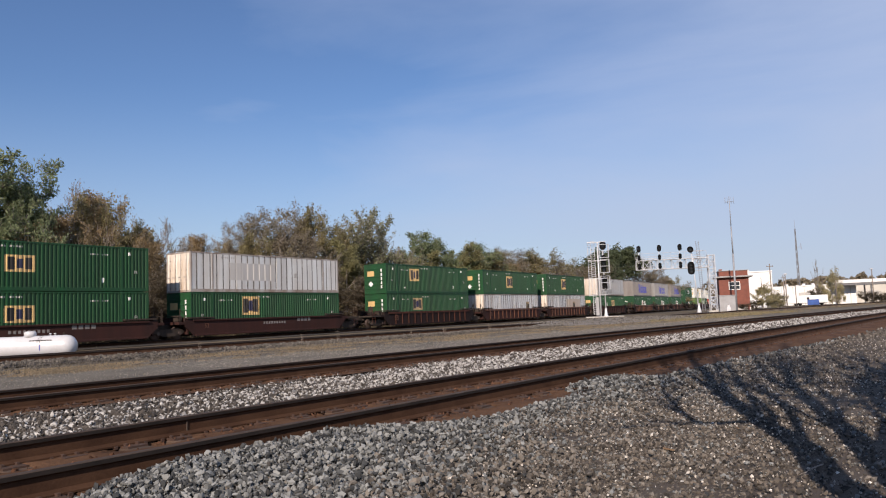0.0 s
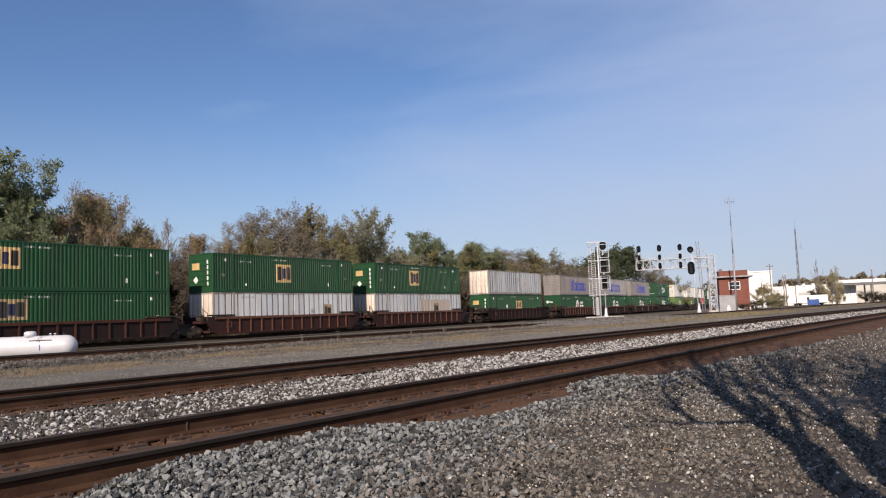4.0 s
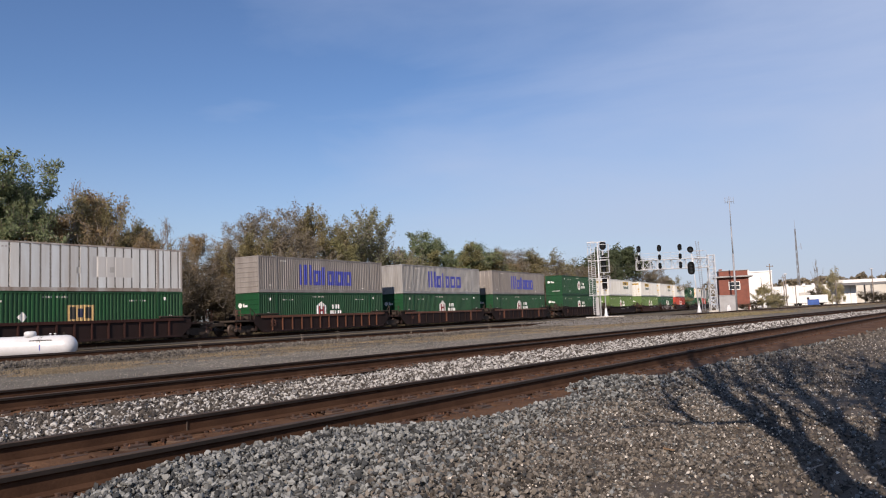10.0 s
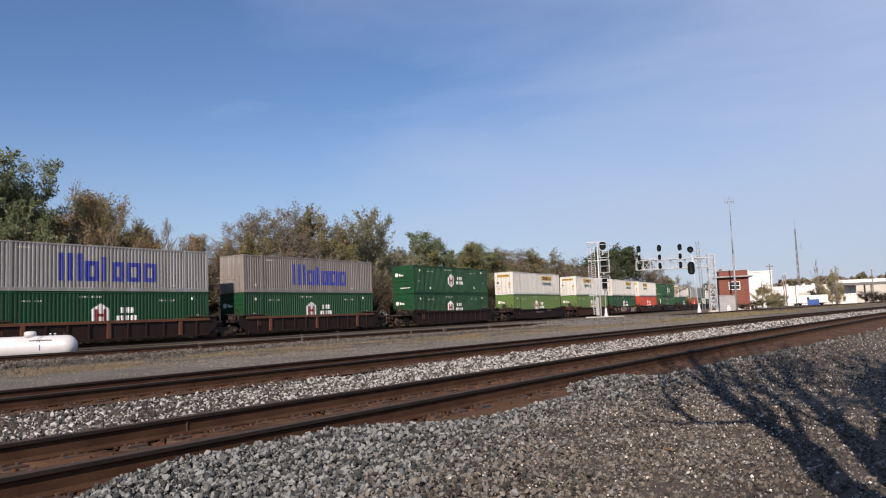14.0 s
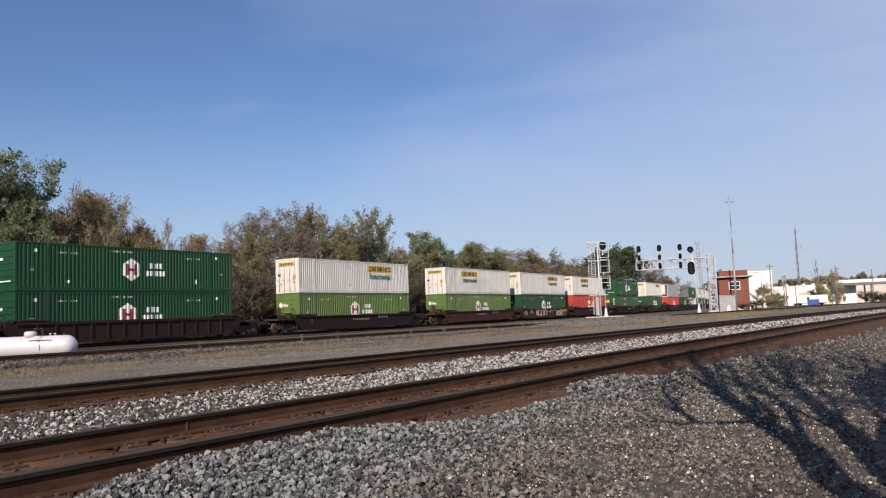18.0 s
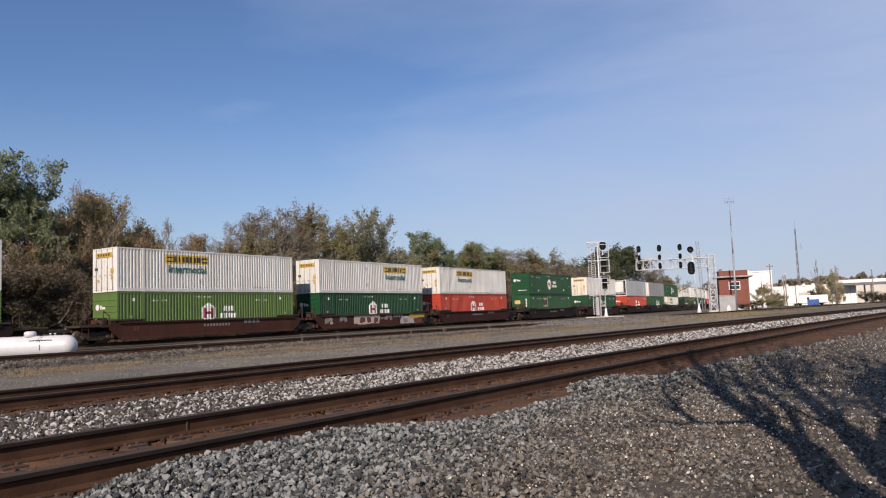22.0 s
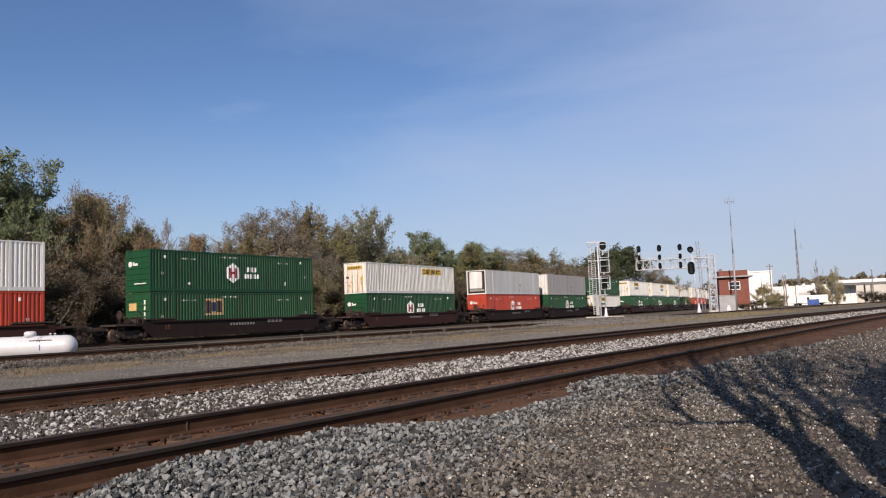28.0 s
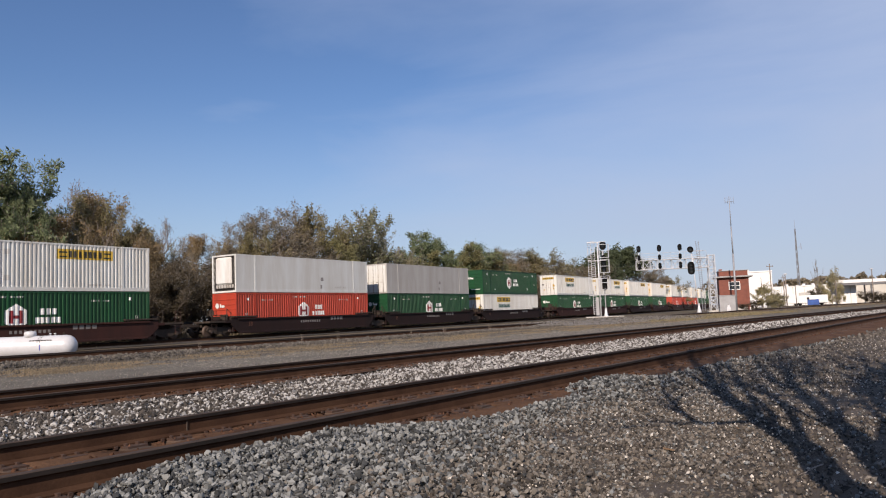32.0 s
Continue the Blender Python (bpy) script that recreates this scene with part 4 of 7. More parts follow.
def art_house(at, white_only=False):
    """A white peaked plate with maroon bars, white blocks beside it."""
    def go(c, side):
        z = 0.68
        bm = bmesh.new()
        add_patch(bm, at - 0.78, at + 0.48, z, z + 1.5, side, 0.006, 0, 0.38)
        part("logo_panel", bm, M_MARK, c, "white six-sided plate")
        bars(c, side, [(at - 0.55, 0.22, z + 0.38, 0.74), (at + 0.03, 0.22, z + 0.38, 0.74), (at - 0.33, 0.36, z + 0.66, 0.18)],
             M_MAROON, "logo_mark", "maroon bars", 0.012)
        x = at + 0.95
        row = [(x + 0.3 + i * 0.36, 0.26, z + 0.86, 0.36) for i in range(3)] + [(x + i * 0.32, 0.24, z + 0.36, 0.34) for i in range(5)]
        bars(c, side, row, M_MARK, "name_marking", "white block marks")
        small_marks(c, side)
        end_marks(c, "disc")
    return go


def art_blue(at):
    """Six tall blue blocks, as large as the name on the side."""
    def go(c, side):
        z, h, lo = 0.64, 1.7, 1.25
        x = at - 3.75
        rows = []
        for w, hh in ((1.55, h), (1.0, lo), (0.55, 1.55), (0.9, lo), (1.1, lo), (1.0, lo)):
            n, e = (3 if w > 1.4 else (2 if w > 0.6 else 1)), 0.34
            for i in range(n):
                rows.append((x + i * (w - e) / max(1, n - 1), e, z, hh))
            if n == 2:
                rows += [(x + e, w - 2 * e, z, 0.28), (x + e, w - 2 * e, z + hh - 0.28, 0.28)]
            x += w + 0.16
        bars(c, side, rows, M_BLUE, "name_marking", "large royal blue block marks")
        bars(c, side, [(1.2, 0.2, 0.5, 0.14), (LEN - 3.2, 0.4, 0.35, 0.12), (2.4, 0.8, 2.5, 0.1)], M_GREYW, "marking", "small grey bars")
    return go


def art_banner(at, word=True, end=True):
    def go(c, side):
        w = 3.7
        bars(c, side, [(at - w / 2, w, 1.95, 0.62)], M_YELLOW, "banner", "faded yellow name banner")
        rows = [(at - w / 2 + 0.12, 0.5, 2.05, 0.1), (at - w / 2 + 0.12, 0.5, 2.32, 0.1), (at + w / 2 - 0.6, 0.5, 2.05, 0.1), (at + w / 2 - 0.6, 0.5, 2.32, 0.1)]
        rows += [(at - 1.12 + i * 0.33, 0.2, 2.06, 0.4) for i in range(7)]
        bars(c, side, rows, M_INK, "banner_mark", "dark block marks", 0.012)
        if word:
            words("Intermodal", 0.74, M_DEEPGREEN, pose(at, -WID / 2 - 0.004, 1.55, 90), c, "lettering", "dark green word Intermodal")
        code_bars(c, side, LEN - 4.3, 0.32, 6, 0.12, 0.22, M_GREYW)
        bars(c, side, [(6.6, 0.34, 2.1, 0.3), (6.6, 0.34, 0.6, 0.3)], M_GREYW, "vent", "small round vent")
        bm = bmesh.new()
        if end:
            add_box(bm, -0.05, -0.036, -0.85, 0.9, 2.28, 2.58)
            part("end_panel", bm, M_YELLOW, c, "worn yellow strip")
            bm = bmesh.new()
            for i in range(5):
                add_box(bm, -0.054, -0.05, -0.6 + i * 0.28, -0.45 + i * 0.28, 2.35, 2.52)
            tagged(part("end_marking", bm, M_INK, c, "dark marks on the strip"), kind="stuff")
            for y0, z0, w, hh, m in ((-0.95, 1.2, 0.28, 0.32, M_YELLOW), (-0.9, 0.8, 0.2, 0.2, M_YELLOW), (0.7, 1.45, 0.3, 0.18, M_INK), (0.55, 0.7, 0.22, 0.14, M_YELLOW)):
                part("decal", box(-0.05, -0.036, y0, y0 + w, z0, z0 + hh), m, c, "small worn door decal")
    return go


def art_patch(x0, x1, z0=0.9, z1=2.2, dark=False, mark=None):
    def go(c, side):
        bars(c, side, [(x0, x1 - x0, z0, z1 - z0)], M_TAN if dark else M_GHOST, "faded_patch", "ghost of a removed panel", 0.004)
        code_bars(c, side, 2.8, 2.5, 7, 0.1, 0.2, M_GREYW)
        bars(c, side, [(LEN - 5.6, 0.3, 1.2, 0.35), (8.3, 0.3, 1.1, 0.4)], M_GREYW, "marking", "small faded decal")
        if dark:
            k = mark or x1 - 1.6
            bars(c, side, [(k, 1.0, 0.95, 0.95)], M_FADEDBUFF, "logo_panel", "worn buff square")
            bars(c, side, [(k + 0.1, 0.25, 1.05, 0.7), (k + 0.42, 0.45, 1.15, 0.5)], M_INK, "logo_mark", "dark marks", 0.012)
    return go


def art_plain(c, side):
    code_bars(c, side, LEN - 4.6, 0.4, 6, 0.14, 0.22, M_GREYW)
    bars(c, side, [(LEN - 6.5, 0.34, 1.0, 0.3), (9.6, 0.2, 0.35, 0.3)], M_TAUPE, "marking", "faint grey decal")


# ---- well cars ----
def wheelset(parent, x):
    for y in (-0.72, 0.72):
        bm = bmesh.new()
        s = 1 if y < 0 else -1
        add_lathe(bm, [(0.12, -0.10 * s), (0.30, -0.05 * s), (0.42, -0.065 * s), (0.42, 0.045 * s), (0.455, 0.05 * s), (0.455, 0.075 * s), (0.12, 0.08 * s)],
                  pose(x, y, 0.42), 22, "y")
        part("wheel", bm, M_WHEEL, parent)
    bm = tube((x, -0.95, 0.42), (x, 0.95, 0.42), 0.08)
    part("axle", bm, M_STEEL, parent)


def bogie(car, x):
    b = part("truck_frame", box(x - 0.2, x + 0.2, -1.05, 1.05, 0.42, 0.66, 0.03), M_STEEL, car, "grimy steel truck bolster")
    for y in (-1.03, 1.03):
        bm = bmesh.new()
        ring = [(-1.25, 0.5), (-1.1, 0.68), (-0.55, 0.72), (0.55, 0.72), (1.1, 0.68), (1.25, 0.5), (1.12, 0.36), (0.78, 0.36), (0.45, 0.22), (-0.45, 0.22), (-0.78, 0.36), (-1.12, 0.36)]
        va = [bm.verts.new((x + u, y - 0.07, w)) for u, w in ring]
        vb = [bm.verts.new((x + u, y + 0.07, w)) for u, w in ring]
        bm.faces.new(va)
        bm.faces.new(list(reversed(vb)))
        for i in range(len(ring)):
            j = (i + 1) % len(ring)
            bm.faces.new((va[i], vb[i], vb[j], va[j]))
        bmesh.ops.recalc_face_normals(bm, faces=bm.faces[:])
        part("side_frame", bm, M_STEEL, b)
        for k in (-0.88, 0.88):
            bm = bmesh.new()
            add_lathe(bm, [(0.13, -0.06), (0.13, 0.06), (0.08, 0.1)], pose(x + k, y * 1.06, 0.42), 12, "y")
            part("axle_box", bm, M_WHEEL, b)
    for k in (-0.88, 0.88):
        wheelset(b, x + k)


def plate_side(bm, prof, y, mi=0):
    """A vertical plate of outline prof (x, z) at y, 0.1 thick, inward."""
    t = 0.1 if y < 0 else -0.1
    va = [bm.verts.new((u, y, w)) for u, w in prof]
    vb = [bm.verts.new((u, y + t, w)) for u, w in prof]
    bm.faces.new(va)
    bm.faces.new(list(reversed(vb)))
    for i in range(len(prof)):
        j = (i + 1) % len(prof)
        bm.faces.new((va[i], vb[i], vb[j], va[j]))


def well_car(label, style, paint_m, chord_m, first, last, pitch):
    """One unit; x 0 is the middle of its container, local x runs back."""
    c = thing("well_car", label, "well car", "well cars of the train")
    h = LEN / 2 + 0.25
    top, low = {"smooth": 1.3, "ribbed": 1.44, "panel": 1.4}[style], 0.17
    lift = top + 0.17
    for y in (-1.42, 1.42):
        bm = bmesh.new()
        plate_side(bm, [(-h - 0.35, 0.85), (-h + 0.45, low), (h - 0.45, low), (h + 0.35, 0.85), (h + 0.35, top - 0.02), (h, top + 0.02), (-h, top + 0.02), (-h - 0.35, top - 0.02)], y)
        bmesh.ops.recalc_face_normals(bm, faces=bm.faces[:])
        s = part("side_sill", bm, paint_m, c)
        sg = -1 if y < 0 else 1
        bm = bmesh.new()
        a, b = (y + sg * 0.002, y + sg * 0.09)
        add_box(bm, -h + 0.3, h - 0.3, min(a, b), max(a, b), top - (0.17 if style != "smooth" else 0.1), top + 0.02, 0.012)
        part("top_chord", bm, chord_m, s)
        bm = bmesh.new()
        add_box(bm, -h + 0.5, h - 0.5, min(a, b), max(a, b), low, low + 0.13, 0.012)
        part("bottom_chord", bm, paint_m, s)
        if style == "ribbed":
            n = 13
            for i in range(n):
                x = -h + 1.5 + (2 * h - 3.0) * i / (n - 1)
                bm = bmesh.new()
                add_box(bm, x - 0.05, x + 0.05, min(a, b) + 0.004, max(a, b) - 0.004, low + 0.13, top - 0.17)
                part("rib", bm, chord_m, s)
        elif style == "panel":
            n = 11
            for i in range(n):
                x = -h + 1.5 + (2 * h - 3.0) * i / (n - 1)
                bm = bmesh.new()
                w = 0.13 if i in (1, n - 2, n // 2) else 0.05
                add_box(bm, x - w, x + w, min(a, b) + 0.004, max(a, b) - 0.004, low + 0.13, top - 0.17 + (0.2 if w > 0.1 else 0))
                part("rib", bm, chord_m if w > 0.1 else paint_m, s)
        if y < 0:
            words("53", 0.66 if style == "ribbed" else 0.42, M_CHORD, pose(-h + 1.55, y - (0.012 if style == "smooth" else 0.1), 0.85, 90), s, "length_number", "faded brown number 53")
        if style == "smooth":
            bm = bmesh.new()
            for i in range(9):
                add_box(bm, -1.2 + i * 0.28, -1.04 + i * 0.28, y + sg * 0.004, y + sg * 0.008, 0.82, 1.0)
            for i in range(4):
                add_box(bm, 2.6 + i * 0.42, 2.9 + i * 0.42, y + sg * 0.004, y + sg * 0.008, 0.95, 1.25)
            for x in (-5.6, -4.1, 1.2, 6.0):
                add_box(bm, x, x + 0.5, y + sg * 0.004, y + sg * 0.008, 1.25, 1.3)
            tagged(part("marking", bm, M_TAUPE, s, "faded grey stencilled bars"), kind="stuff")
            bm = bmesh.new()
            for x in (-6.6, -2.3, 5.2):
                add_box(bm, x, x + 0.55, y + sg * 0.004, y + sg * 0.008, 1.2, 1.26)
            tagged(part("reflector", bm, M_YELLOW, s, "yellow reflective strips"), kind="stuff")
    # floor cross members of the well and the raised ends
    for i in range(9):
        x = -h + 1.3 + (2 * h - 2.6) * i / 8
        part("cross_member", cached(("cross_member", 0), lambda: box(-0.12, 0.12, -1.32, 1.32, 0.24, 0.34), [M_STEEL]), None, c).matrix_basis = pose(x, 0, 0)
    for sx in (-1, 1):
        bm = bmesh.new()
        a, b = sorted((sx * (h + 0.05), sx * (h + 0.9)))
        add_box(bm, a, b, -1.4, 1.4, 0.98, 1.18, 0.02)
        a, b = sorted((sx * (h - 0.02), sx * (h + 0.1)))
        add_box(bm, a, b, -1.32, 1.32, 0.3, 1.5)
        part("end_platform", bm, paint_m, c)
        a, b = sorted((sx * (h - 2.2), sx * (h + 0.2)))
        for y in (-1.5, 1.22):
            part("walkway", box(a, b, y, y + 0.28, lift - 0.09, lift + 0.02, 0.01), M_STEEL, c, "dark steel end walkway")
        outer = first if sx < 0 else last
        rails = bmesh.new()
        for x, z1 in ((h + 0.35, 1.75), (h + 0.75, 2.05)):
            add_tube(rails, (sx * x, -1.36, 1.1), (sx * x, -1.36, z1), 0.03, n=5)
            add_tube(rails, (sx * x, 1.36, 1.1), (sx * x, 1.36, z1), 0.03, n=5)
        add_tube(rails, (sx * (h + 0.35), -1.36, 1.72), (sx * (h + 0.75), -1.36, 2.02), 0.025, n=5)
        add_tube(rails, (sx * (h + 0.75), -1.36, 1.6), (sx * (h + 0.75), 1.36, 1.6), 0.025, n=5)
        part("end_rail", rails, M_STEEL, c, "dark steel grab rails")
        gear = bmesh.new()
        add_box(gear, *sorted((sx * (h + 0.2), sx * (h + 0.62))), -0.95, -0.45, 1.18, 1.62, 0.05)
        part("brake_gear", gear, M_STEEL, c, "grimy brake cylinder and valve")
        if outer:
            bm = bmesh.new()
            add_box(bm, *sorted((sx * (h + 0.6), sx * (h + 2.2))), -0.28, 0.28, 0.72, 1.05, 0.03)
            add_box(bm, *sorted((sx * (h + 2.2), sx * (h + 3.55))), -0.14, 0.14, 0.74, 0.98, 0.03)
            part("coupler", bm, M_STEEL, c, "coupler and draft gear")
            if sx < 0:
                bw = bmesh.new()
                add_lathe(bw, [(0.27, -0.02), (0.3, 0.0), (0.27, 0.02)], pose(-h - 1.7, -0.8, 1.75), 16, "x")
                add_tube(bw, (-h - 1.66, -0.8, 1.16), (-h - 1.66, -0.8, 1.75), 0.05, n=6)
                part("brake_wheel", bw, M_STEEL, c)
            hose = bmesh.new()
            pts = [Vector((sx * (h + 2.5 + 0.22 * k), -0.4, 0.78 - 0.32 * math.sin(math.pi * k / 4))) for k in range(5)]
            for a_, b_ in zip(pts, pts[1:]):
                add_tube(hose, a_, b_, 0.03, n=5)
            part("air_hose", hose, M_BLACK, c)
            bm = bmesh.new()
            a, b = sorted((sx * (h + 0.9), sx * (h + 2.4)))
            add_box(bm, a, b, -1.4, 1.4, 1.02, 1.16, 0.015)
            part("end_deck", bm, M_STEEL, c)
            for y in (-1.33, 1.33):
                l = bmesh.new()
                for z in (0.55, 0.9, 1.25, 1.6, 1.9):
                    add_tube(l, (sx * (h + 2.2), y - 0.02, z), (sx * (h + 1.75), y - 0.02, z), 0.014, n=5)
                for x in (h + 1.75, h + 2.2):
                    add_tube(l, (sx * x, y - 0.02, 0.45), (sx * x, y - 0.02, 1.95), 0.018, n=5)
                part("ladder", l, chord_m, c, "grab-iron ladder")
            bogie(c, sx * (h + 1.15))
        else:
            bm = bmesh.new()
            a, b = sorted((sx * (h + 0.5), sx * (h + 1.65)))
            add_box(bm, a, b, -0.3, 0.3, 0.72, 1.0, 0.03)
            part("connector", bm, M_STEEL, c, "articulated connector")
            if sx > 0:
                bogie(c, pitch / 2)
            l = bmesh.new()
            add_tube(l, (sx * (h + 0.7), -1.3, 0.9), (sx * (h + 0.7), -1.3, 2.1), 0.03, n=6)
            part("hand_rail", l, M_STEEL, c)
    return c


# ---- the train: place of the box's front at the start, upper box, lower box, car ----
def upper(kind):
    return {
        "white_patch": lambda: container("white panelled container with tan ghost patch", M_WHITE, "post", "doors", post=M_WORN, end_mat=M_RUSTCREAM, art=art_patch(3.6, 8.4)),
        "white_patch_far": lambda: container("white panelled container with a faded patch", M_WHITE, "post", "doors", post=M_WORN, end_mat=M_RUSTCREAM, art=art_patch(9.4, 12.2)),
        "white_low": lambda: container("white panelled container with one small worn square", M_WHITE, "post", "doors", post=M_WORN, end_mat=M_RUSTCREAM, art=art_patch(12.2, 13.2, 0.95, 1.95, True, 12.2)),
        "white_low_mid": lambda: container("white panelled container, tan stain along its middle", M_WHITE, "post", "doors", post=M_WORN, end_mat=M_RUSTCREAM, art=art_patch(7.7, 13.7, 0.9, 2.3, True, 10.4)),
        "square_mid": lambda: container("dark green corrugated container with buff square", M_GREEN, "corr", "wall", art=art_square(6.9, 1.0, 0.8, None, 1.5)),
        "square_fwd": lambda: container("green corrugated container with buff square panel", M_GREEN, "corr", "wall", art=art_square(7.4, 1.0, 0.8, None, 1.45)),
        "square_lead": lambda: container("dark green corrugated container, buff square near its front", M_GREEN, "corr", "wall", art=art_square(7.6)),
        "square_small": lambda: container("dark green container with a small buff square", M_GREEN, "corr", "wall", art=art_square(5.1, 1.0, 1.25, None, 1.25)),
        "square_low": lambda: container("green corrugated container with buff square and white marks", M_GREEN, "corr", "wall", art=art_square(8.6, placard=True)),
        "square_high": lambda: container("green corrugated container with buff square high up", M_GREEN, "corr", "wall", art=art_square(5.7, 1.0, 1.2, None, 1.4)),
        "square_fore": lambda: container("green corrugated container with a worn buff square", M_GREEN, "corr", "wall", art=art_square(5.5, 1.0, 1.25, M_FADEDBUFF, 1.2)),
        "house": lambda: container("bright green corrugated container with white peaked plate", M_BRIGHTGREEN, "corr", "wall", art=art_house(7.8)),
        "house_mid": lambda: container("green corrugated container with white plate and blocks", M_BRIGHTGREEN, "corr", "wall", art=art_house(7.5)),
        "house_lime": lambda: container("light green corrugated container with white plate", M_LIME, "corr", "wall", art=art_house(7.6)),
        "house_red": lambda: container("orange-red corrugated container with white plate", M_RED, "corr", "wall", art=art_house(7.6)),
        "blue_taupe": lambda: container("taupe grey corrugated container with large blue name", M_TAUPE, "corr", "wall", art=art_blue(8.4)),
        "blue_grey": lambda: container("pale grey corrugated container with large blue name", M_MATGREY, "corr", "corr", art=art_blue(8.6)),
        "blue_doors": lambda: container("taupe grey corrugated container, blue name, doors forward", M_TAUPE, "corr", "doors", art=art_blue(9.2)),
        "banner_back": lambda: container("off-white corrugated container with yellow banner near its back", M_CREAM, "corr", "doors", art=art_banner(11.4)),
        "banner_front": lambda: container("off-white corrugated container with yellow banner near its front", M_CREAM, "corr", "doors", art=art_banner(5.6)),
        "banner_only": lambda: container("off-white corrugated container with yellow banner alone", M_CREAM, "corr", "doors", end_mat=M_RUSTCREAM, art=art_banner(11.6, False)),
        "reefer": lambda: container("smooth white refrigerated container with front cooling unit", M_CREAM, "flat", "reefer", post=M_CREAM, art=art_plain),
        "smooth_grey": lambda: container("smooth dull grey container with rusty cream doors", M_GREYW, "flat", "doors", end_mat=M_CREAM, roof=M_GREYW, art=art_plain),
    }[kind]()


# ribbed cars in M_CARDARK: shade under the chord is put into the plate colour
CONSIST = [
    (-25.21, "square_lead", "square_lead", "smooth", M_CAR, M_CAR, 0, 0),
    (-5.63, "white_patch", "square_high", "smooth", M_CAR, M_CAR, 0, 1),
    (17.69, "square_small", "square_fore", "ribbed", M_CARDARK, M_CARRUST, 1, 0),
    (37.59, "square_fwd", "white_low", "ribbed", M_CAR, M_CHORD, 0, 0),
    (57.11, "square_mid", "white_low_mid", "ribbed", M_CAR, M_CHORD, 0, 1),
    (80.2, "white_patch_far", "square_low", "ribbed", M_CARDARK, M_CAR, 1, 1),
    (103.57, "blue_taupe", "house_mid", "ribbed", M_CARDARK, M_CHORD, 1, 0),
    (123.18, "blue_grey", "house", "panel", M_CARDARK, M_CHORD, 0, 0),
    (142.70, "blue_doors", "house", "panel", M_CARDARK, M_CHORD, 0, 1),
    (165.87, "house", "house_mid", "ribbed", M_CARDARK, M_CARDARK, 1, 1),
    (189.26, "banner_back", "house_lime", "smooth", M_CARDARK, M_CARDARK, 1, 1),
    (212.64, "banner_front", "house_lime", "smooth", M_CARRUST, M_CAR, 1, 0),
    (232.02, "banner_back", "house", "smooth", M_CARRUST, M_CARRUST, 0, 0),
    (251.71, "banner_front", "house_red", "smooth", M_CAR, M_CAR, 0, 1),
    (275.05, "house_mid", "square_fore", "smooth", M_CARDARK, M_CARDARK, 1, 1),
    (298.59, "banner_only", "house_mid", "smooth", M_CAR, M_CAR, 1, 1),
    (322.31, "reefer", "house_red", "smooth", M_CARDARK, M_CARDARK, 1, 0),
    (341.57, "smooth_grey", "house", "smooth", M_CARDARK, M_CARDARK, 0, 0),
    (361.27, "house_mid", "banner_front", "smooth", M_CARDARK, M_CARDARK, 0, 1),
    (384.80, "banner_front", "house_mid", "smooth", M_CAR, M_CAR, 1, 0),
    (404.38, "banner_back", "house_mid", "smooth", M_CAR, M_CAR, 0, 0),
    (424.08, "banner_only", "house", "smooth", M_CARDARK, M_CAR, 0, 0),
    (443.92, "banner_only", "house_mid", "smooth", M_CAR, M_CAR, 0, 1),
    (467.4, "banner_back", "house_red", "smooth", M_CAR, M_CAR, 1, 0),
    (487.0, "banner_front", "house_red", "smooth", M_CAR, M_CAR, 0, 0),
    (506.6, "banner_only", "house_red", "smooth", M_CAR, M_CAR, 0, 1),
    (530.0, "banner_only", "house", "smooth", M_CAR, M_CAR, 1, 0),
    (549.6, "banner_back", "house_mid", "smooth", M_CAR, M_CAR, 0, 1),
    (573.0, "house", "square_low", "smooth", M_CAR, M_CAR, 1, 1),
    (596.4, "banner_back", "house_mid", "smooth", M_CAR, M_CAR, 1, 1),
]
CAR_LABELS = {"smooth": "brown smooth-sided well car carrying stacked containers", "ribbed": "rusty brown well car with ribbed sides",
              "panel": "brown well car with orange chord and panelled sides"}
MADE = {}
TRAIN = []


def boxed(kind):
    if kind not in MADE:
        MADE[kind] = upper(kind)
        return MADE[kind]
    return copy_thing(MADE[kind], Matrix())


for front, up, low, style, pm, cm, first, last in CONSIST:
    key = (style, pm.name, cm.name, first, last, front == 232.02)
    if key not in MADE:
        MADE[key] = well_car(CAR_LABELS[style], style, pm, cm, first, last, 19.6)
        car = MADE[key]
    else:
        car = copy_thing(MADE[key], Matrix())
    TRAIN.append((front, car, boxed(low), boxed(up)))

